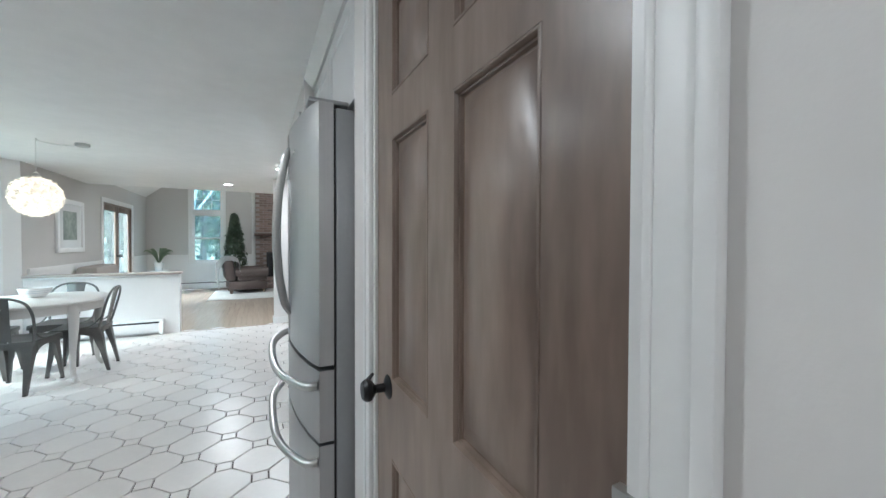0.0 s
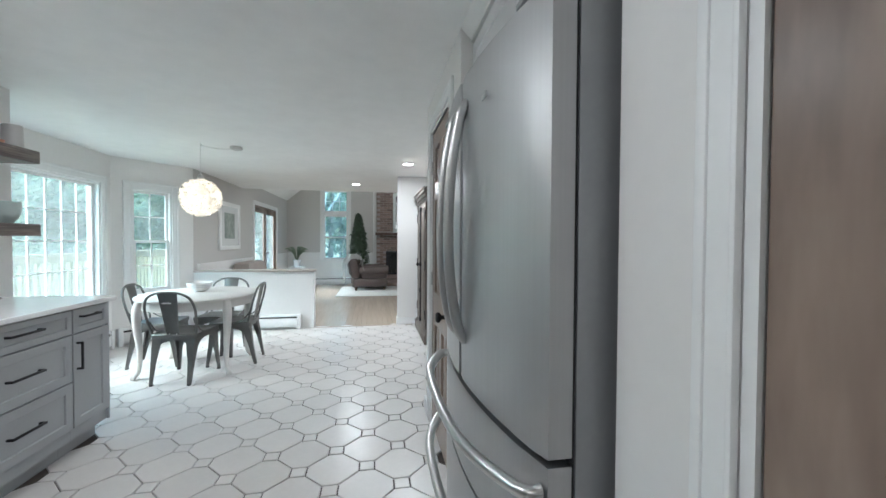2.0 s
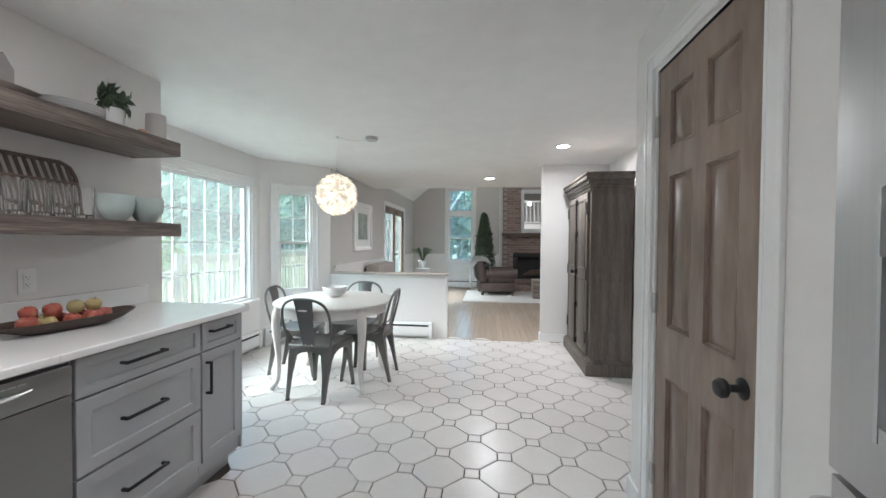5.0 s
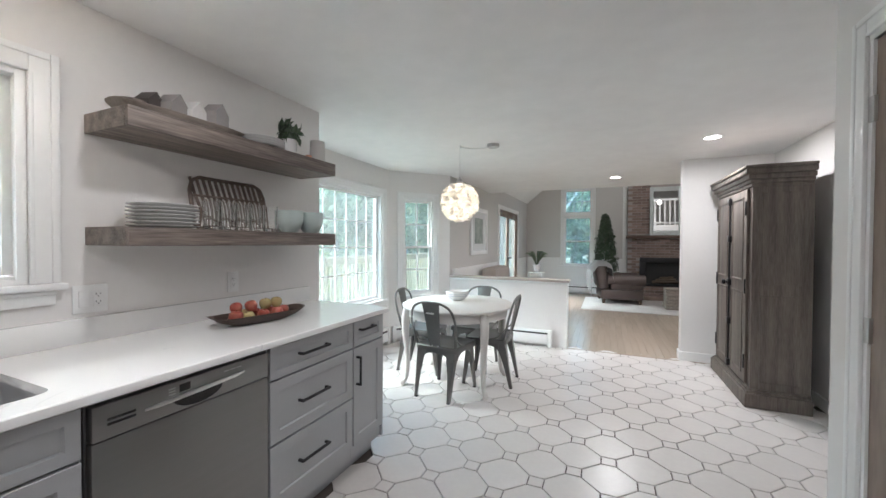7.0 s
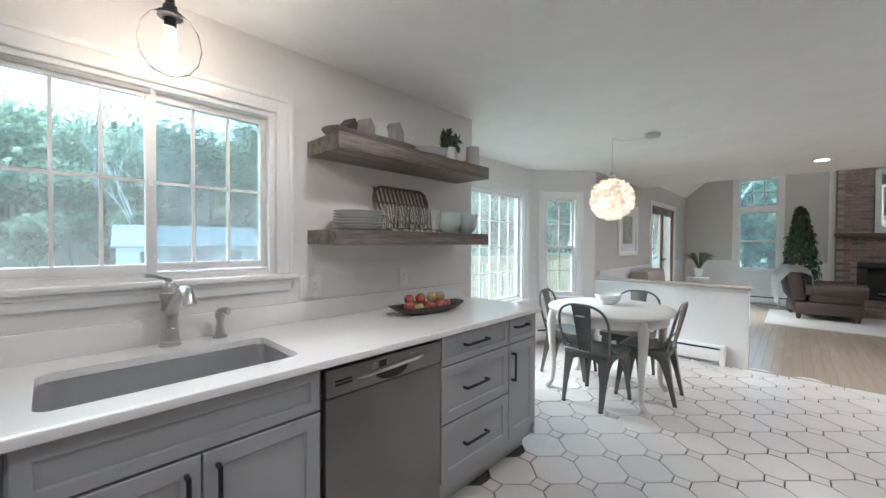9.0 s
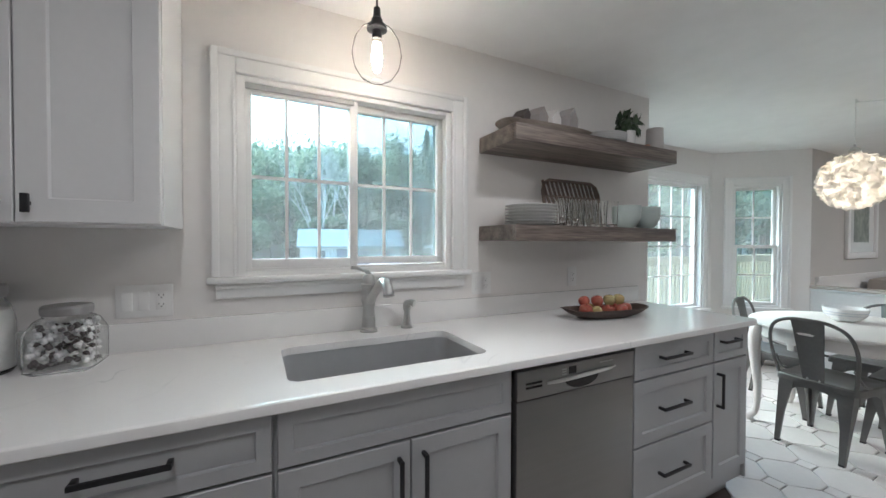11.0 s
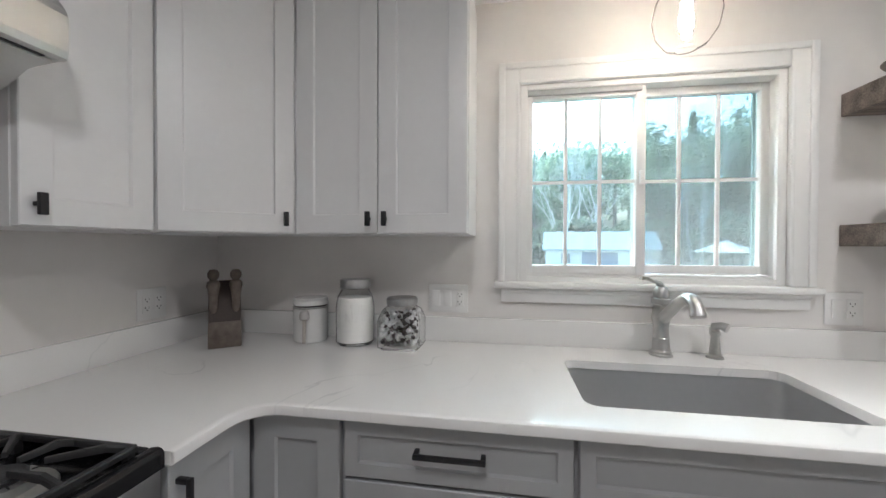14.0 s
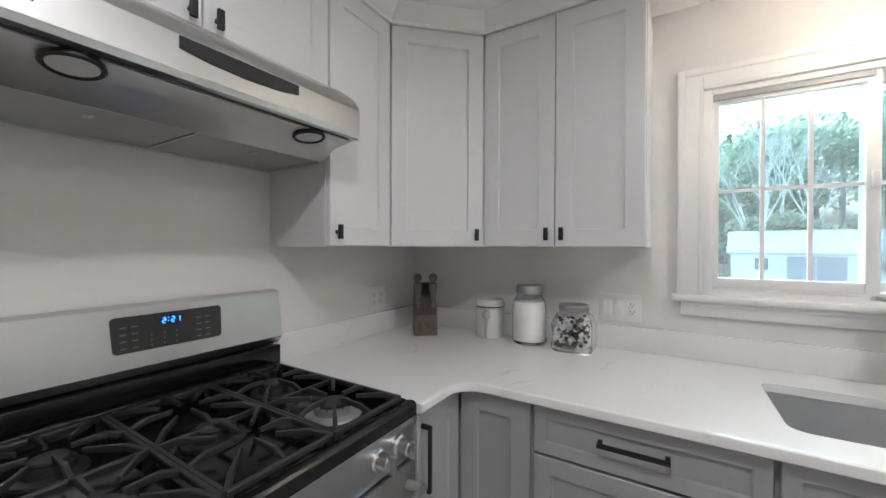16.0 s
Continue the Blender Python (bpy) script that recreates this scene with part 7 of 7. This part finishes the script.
# loft above the flat ceiling: white balustrade, and a globe lamp under the ridge
lr_ = tagged(new("loft_balustrade"), "white loft balustrade above the living room", "railing", "", "structure")
part("top_rail", boxes((-2.0, BACK_X - 0.01, LIFT_Y - 0.11, LIFT_Y - 0.04, 3.3, 3.36), bevel=0.01), TRIM, lr_)
part("bottom_rail", boxes((-2.0, BACK_X - 0.01, LIFT_Y - 0.1, LIFT_Y - 0.05, 2.54, 2.58), bevel=0.006), TRIM, lr_)
first = None
for k in range(36):
    x = -1.9 + k * 0.14
    if first is None:
        first = part("baluster", boxes((x - 0.018, x + 0.018, LIFT_Y - 0.093, LIFT_Y - 0.057, 2.471, 3.299)), TRIM, lr_)
    else:
        o = new("baluster", first.data)
        o.parent = lr_
        o.location = (k * 0.14, 0, 0)
ll = thing("hanging_globe_lamp", 0.9, 9.4, 2.95, "lit white glass globe hanging from the ridge", "pendant lamp")
part("globe", lathe([(0, -0.06), (0.033, -0.05), (0.055, -0.025), (0.06, 0.0), (0.055, 0.025), (0.033, 0.05), (0, 0.06)], 20, centre=(0.9, 9.4, 2.95)), glow("opal_globe", (1.0, 0.93, 0.84), 1.2), ll).visible_shadow = False
part("rod", tube([(0.9, 9.4, 3.009), (0.9, 9.4, 5.0)], 0.008, 6), NICKEL, ll)
lamp("living_globe_light", "POINT", pose(0.9, 9.4, 2.95), 3.6, (1.0, 0.94, 0.87), 0.055)

# ---- outside ----
structure("ground", boxes((-400, 400, -400, 400, -1.4, -0.95)), GRASS, "dull late-season lawn round the house", "ground")
structure("ground_hillside", turned(boxes((-60, 0, -160, 200, -1.0, 0)), Matrix.Translation((-40, 0, -0.96)) @ Matrix.Rotation(radians(13), 4, "Y")), GRASS, "wooded brown-green hillside behind the yard", "ground")
dk = thing("deck", -5.0, 8.0, -0.9, "pale wooden deck outside the bay window", "deck")
for k in range(24):
    part("deck_board", boxes((-4.8, -2.75, 3.6 + k * 0.36, 3.6 + k * 0.36 + 0.35, -0.22, -0.18)), CEDAR, dk)
part("deck_frame", boxes((-4.78, -2.76, 3.62, 12.2, -0.94, -0.23)), CEDAR, dk)


def rail(y0, y1, top, label):
    th = thing("deck_railing", -4.72, (y0 + y1) / 2, -0.18, label, "railing", "deck railings")
    part("top_rail", boxes((-4.79, -4.65, y0, y1, top - 0.035, top), bevel=0.006), CEDAR, th)
    part("upper_rail", boxes((-4.7, -4.66, y0, y1, top - 0.13, top - 0.04)), CEDAR, th)
    part("lower_rail", boxes((-4.7, -4.66, y0, y1, top - 0.98, top - 0.9)), CEDAR, th)
    n = int((y1 - y0) / 0.115)
    sh = None
    for k in range(n):
        y = y0 + 0.06 + k * 0.115
        if sh is None:
            sh = part("picket", boxes((-4.742, -4.702, y - 0.019, y + 0.019, top - 1.05, top - 0.036)), CEDAR, th)
            first = y
        else:
            o = new("picket", sh.data)
            o.parent = th
            o.matrix_parent_inverse = sh.matrix_parent_inverse
            o.location = (0, y - first, 0)
    for y in (y0 - 0.05, y1 + 0.05):
        part("post", boxes((-4.77, -4.68, y - 0.045, y + 0.045, -0.9, top + 0.02), bevel=0.004), CEDAR, th)


rail(6.15, 12.2, 1.08, "pale cedar deck railing with square pickets")
rail(4.0, 6.0, 0.86, "lower pale cedar railing at the deck steps")

# white shed with blue-grey roof
SHM = Matrix.Translation((-28.2, 7.4, -0.95)) @ Matrix.Rotation(radians(-9), 4, "Z")
sd = thing("garden_shed", -28.2, 7.4, -0.95, "long white garden shed with pale blue-grey roof", "shed")
SWALL = mat("white_siding", (0.72, 0.73, 0.73), 0.7, var=0.04, scale=2, fine=20)
SROOF = mat("pale_blue_shingle", (0.36, 0.44, 0.47), 0.8, var=0.1, scale=2, fine=20)
part("wall", turned(boxes((-1.6, 1.6, -3.4, 3.4, 0, 1.98)), SHM), SWALL, sd)
part("roof", turned(prism([(-1.9, 1.9), (0, 3.1), (1.9, 1.9), (1.9, 2.0), (0, 3.2), (-1.9, 2.0)], -3.6, 3.6, None, Matrix(((1, 0, 0, 0), (0, 0, 1, 0), (0, 1, 0, 0), (0, 0, 0, 1)))), SHM), SROOF, sd, smooth=False)
part("gable", turned(prism([(-1.6, 1.98), (1.6, 1.98), (0, 2.98)], -3.4, 3.4, None, Matrix(((1, 0, 0, 0), (0, 0, 1, 0), (0, 1, 0, 0), (0, 0, 0, 1)))), SHM), SWALL, sd, smooth=False)
for y in (-2.1, 2.3):
    wd = part("window", turned(boxes((1.6, 1.64, y - 0.35, y + 0.35, 1.0, 1.75)), SHM), SWALL, sd)
    part("pane", turned(boxes((1.641, 1.65, y - 0.28, y + 0.28, 1.06, 1.69)), SHM), mat("dark_pane", (0.08, 0.1, 0.12), 0.2), wd)
for y in (-0.55, 0.55):
    part("door", turned(boxes((1.601, 1.66, y - 0.53, y + 0.53, 0.05, 1.8)), SHM), mat("blue_grey_door", (0.2, 0.24, 0.3), 0.6), sd)
tn = thing("canopy_tent", -24, 13.2, -0.95, "small white peaked garden canopy", "canopy")
part("roof", turned(lathe([(1.9, 1.9), (0.5, 2.35), (0, 2.6)], 4), Matrix.Translation((-24, 13.2, -0.95))), SWALL, tn)
for x, y in ((-25.2, 13.2), (-22.8, 13.2), (-24, 12.0), (-24, 14.4)):
    part("pole", tube([(x, y, -0.95), (x, y, 1.05)], 0.03, 6), SWALL, tn)

# bare birches
rng = random.Random(11)


def branch(bm, p, d, l, r, depth):
    q = p + d * l
    mid = p + d * l * 0.5 + Vector((rng.uniform(-1, 1), rng.uniform(-1, 1), 0)) * l * 0.05
    tube([p, mid, q], [r, r * 0.8, r * 0.55], 5, bm)
    if depth:
        for k in range(3):
            nd = (d + Vector((rng.uniform(-1, 1), rng.uniform(-1, 1), rng.uniform(-0.2, 0.6))) * 0.55).normalized()
            branch(bm, p + d * l * rng.uniform(0.55, 1.0), nd, l * rng.uniform(0.5, 0.75), r * 0.5, depth - 1)


for x, y in ((-36, 6.2), (-36.5, 8.6), (-33, 16), (-3.0, 19.5)):
    bt = thing("birch_tree", x, y, -0.95, "bare pale-barked birch tree in the yard", "tree", "birch trees")
    for k in range(3):
        bm = bmesh.new()
        a = k * 2.1 + rng.uniform(0, 1)
        branch(bm, Vector((x + 0.2 * math.cos(a), y + 0.2 * math.sin(a), -0.95)), Vector((0.12 * math.cos(a), 0.16 * math.sin(a), 1)).normalized(), rng.uniform(4.6, 5.8), 0.1, 4)
        part("stem", bm, BIRCH, bt)


def woods(name, trees, seed, label, material, leaf=0.5, per=420):
    """Far trees in one object: trunks with limbs, and crowns of many leaf tufts."""
    rng = random.Random(seed)
    vs, fs, bm = [], [], bmesh.new()
    for x, y, z, h, conifer in trees:
        tube([(x, y, z), (x + rng.uniform(-0.3, 0.3), y + rng.uniform(-0.3, 0.3), z + h * 0.5), (x, y, z + h * 0.9)], [0.02 * h, 0.014 * h, 0.004 * h], 5, bm)
        lobes = [(rng.uniform(-0.2, 0.2) * h, rng.uniform(-0.2, 0.2) * h, rng.uniform(0.35, 0.85) * h, rng.uniform(0.1, 0.19) * h) for k in range(9)]
        for lx, ly, lz, lr in lobes[:4]:
            tube([(x, y, z + lz * 0.7), (x + lx, y + ly, z + lz)], [0.006 * h, 0.002 * h], 4, bm)
        for k in range(per):
            if conifer:
                f = rng.random() ** 0.75
                tier = 0.75 + 0.25 * math.cos(f * 40)
                r = 0.2 * h * (1 - f) * tier * math.sqrt(rng.random()) + 0.1
                a = rng.uniform(0, 6.283)
                c = Vector((x + r * math.cos(a), y + r * math.sin(a), z + h * (0.08 + 0.92 * f) - r * 0.25))
            else:
                lx, ly, lz, lr = lobes[k % 9]
                d = Vector((rng.gauss(0, 1), rng.gauss(0, 1), rng.gauss(0, 0.8)))
                d = d.normalized() * lr * rng.random() ** 0.4
                c = Vector((x + lx, y + ly, z + lz)) + d
            n = Vector((rng.gauss(0, 1), rng.gauss(0, 1), rng.gauss(0, 1))).normalized()
            t = n.orthogonal().normalized()
            s = n.cross(t)
            l = leaf * rng.uniform(0.5, 1.2)
            i = len(vs)
            vs += [tuple(c - t * l * 0.5), tuple(c + s * l * 0.3), tuple(c + t * l * 0.5), tuple(c - s * l * 0.3)]
            fs.append((i, i + 1, i + 2, i + 3))
    me = bpy.data.meshes.new(name)
    me.from_pydata(vs, [], fs)
    me.materials.append(material)
    ob = tagged(new(name, me), label, "trees", "", "stuff")
    tagged(part("trunks", bm, GREYBARK, ob), "", "", "", "")
    return ob


rng = random.Random(21)
west = []
for k in range(200):
    x, y = rng.uniform(-72, -42), rng.uniform(-45, 95)
    west.append((x, y, -0.95 + (-42 - x) * 0.16, rng.uniform(12, 16) + min(4, max(0, (y - 8)) * 0.1), rng.random() < 0.15))
for k in range(60):
    west.append((rng.uniform(-42, -35), rng.uniform(-30, 60), -0.95, rng.uniform(3, 5.5), False))
woods("woodland", west, 5, "mixed green woodland rising behind the yard", LEAF, 0.62, 1500)
near = [(-13, 14.5, -0.95, 9.5, False), (-15, 19, -0.95, 11, True), (-12, 21.5, -0.95, 10, False), (-17, 24, -0.95, 12, True), (-11, 27, -0.95, 10, False), (-19, 15.5, -0.95, 10, True), (-14, 33, -0.95, 11, True), (-7, 34, -0.95, 10, False), (-22, 29, -0.95, 12, False), (-10, 17.5, -0.95, 8, False)]
woods("hedge_trees", near, 6, "leafy green trees beyond the deck", LEAF, 0.36, 2600)
north = [(rng.uniform(-22, 16), rng.uniform(27, 50), -0.95, rng.uniform(8, 13), rng.random() < 0.5) for k in range(46)]
woods("woodland_north", north, 7, "far trees behind the living room window", LEAF, 0.6, 900)
sb = thing("shrub", -6.9, 8.1, -0.95, "yellow-green rounded shrub behind the railing", "shrub")


def shrub_place(rng):
    d = Vector((rng.gauss(0, 1), rng.gauss(0, 1), rng.gauss(0, 1))).normalized()
    d.z = abs(d.z)
    r = 0.75 + 0.25 * rng.random()
    return Vector((-6.9 + d.x * 0.8 * r, 8.1 + d.y * 0.8 * r, -0.9 + d.z * 2.35 * r * (1.05 - 0.15 * math.hypot(d.x, d.y)))), d


leaf_cloud("foliage", 3000, shrub_place, 0.16, mat("lime_leaf", (0.22, 0.27, 0.05), 0.6, var=0.3, scale=4), sb, 12)
part("stem", tube([(-6.9, 8.1, -0.95), (-6.9, 8.1, 0.6)], 0.05, 6), BARK, sb)

# ---- pieces: floor tiles, oak boards, bricks ----
TP, TD, TX, TY = 0.375, 0.085, -0.146, 3.12
fl = bpy.data.objects["floor"]


def slab_mesh(name, outline, h, lip, material):
    """A low tile with an eased upper edge, about its own middle."""
    bm = bmesh.new()
    n = len(outline)
    k = 1 - lip / max(abs(x) for x, y in outline)
    r0 = [bm.verts.new((x, y, -0.011)) for x, y in outline]
    r1 = [bm.verts.new((x, y, h - lip * 0.6)) for x, y in outline]
    r2 = [bm.verts.new((x * k, y * k, h)) for x, y in outline]
    for a, b in ((r0, r1), (r1, r2)):
        for i in range(n):
            bm.faces.new((a[i], a[(i + 1) % n], b[(i + 1) % n], b[i]))
    bm.faces.new(r2)
    return mesh_of(name, bm, material, False)


g2 = 0.004
hd_, e = TD / 2 - g2 * 0.5, TD / 2
# an octagon lies between four dots; its long sides run diagonally
w, half = TP / 2, TD / 2
octo = [(w - half - 0.0, half), (half, w - half), (-half, w - half), (-(w - half), half), (-(w - half), -half), (-half, -(w - half)), (half, -(w - half)), (w - half, -half)]
sc_ = 1 - g2 / w * 1.25
OCT = slab_mesh("octagon_tile", [(x * sc_, y * sc_) for x, y in octo], 0.0, 0.0035, TILE)
DOT = slab_mesh("dot_tile", [(hd_ - g2 / 2, hd_ - g2 / 2), (-hd_ + g2 / 2, hd_ - g2 / 2), (-hd_ + g2 / 2, -hd_ + g2 / 2), (hd_ - g2 / 2, -hd_ + g2 / 2)], 0.0, 0.003, TILE)


def tiled(x, y):
    if y > 6.34 or x < -3.15 or x > 1.05 or y < -0.9:
        return False
    if y < 3.42:
        return -1.93 < x < 0.3 and not (y < 0.32 and x < -0.65)
    bay = BAY0 + BD * ((Vector((x, y)) - BAY0).dot(BD))
    if y > 5.6 and x < -2.55 and (Vector((x, y)) - BAY0).dot(Vector((-BD.y, BD.x))) > 0.03:
        return False
    return x < 1.04


rng = random.Random(2)
for i in range(-20, 20):
    for j in range(-30, 30):
        for kind, ox, oy in (("dot", 0, 0), ("oct", 0.5, 0)):
            # two interleaved lattices each for dots and octagons
            for sx, sy in ((0, 0), (0.5, 0.5)):
                x, y = TX + (i + ox + sx) * TP, TY + (j + oy + sy) * TP
                if tiled(x, y):
                    o = new("tile", DOT if kind == "dot" else OCT)
                    o.parent = fl
                    o.location = (x, y, rng.uniform(-0.0006, 0.0004))
                    o.rotation_euler = (rng.uniform(-0.001, 0.001), rng.uniform(-0.001, 0.001), rng.uniform(-0.004, 0.004))

lf_ = bpy.data.objects["floor_living_room"]
BOARDS = [slab_mesh("oak_board", [(0.0405, l / 2 - 0.001), (-0.0405, l / 2 - 0.001), (-0.0405, -l / 2 + 0.001), (0.0405, -l / 2 + 0.001)], 0.0, 0.001, OAK) for l in (0.9, 1.3, 1.7)]
for i in range(35):
    x = -1.75 + i * 0.082
    y = 6.36 - rng.uniform(0.05, 0.6)
    first = True
    while y < 11.9:
        k = rng.randrange(3)
        l = (0.9, 1.3, 1.7)[k]
        if first:
            y, first = 6.365, False
        if y + l < 11.99:
            o = new("board", BOARDS[k])
            o.parent = lf_
            o.location = (x, y + l / 2, rng.uniform(-0.0003, 0.0003))
        y += l
part("threshold", boxes((-0.985, 0.23, 6.342, 6.364, -0.01, 0.004), bevel=0.002), OAK, lf_)

fpo = bpy.data.objects["fireplace"]
bm = boxes((-0.096, 0.096, -0.018, 0.02, -0.027, 0.027), bevel=0.003)
BRK = mesh_of("brick", bm, BRICK, False)
row = 0
z = 0.03
while z < 2.8:
    x = CBX0 + 0.1 + (0.1025 if row % 2 else 0)
    while x < CBX1 - 0.08:
        hid = (0.24 < x < 1.33 and 0.30 < z < 0.99) or (0.5 < x < 1.02 and z > 1.6) or 1.46 < z < 1.55
        if not hid:
            o = new("brick", BRK)
            o.parent = fpo
            o.location = (x, CBY + 0.01 + rng.uniform(-0.003, 0.003), z)
        x += 0.205
    z += 0.066
    row += 1
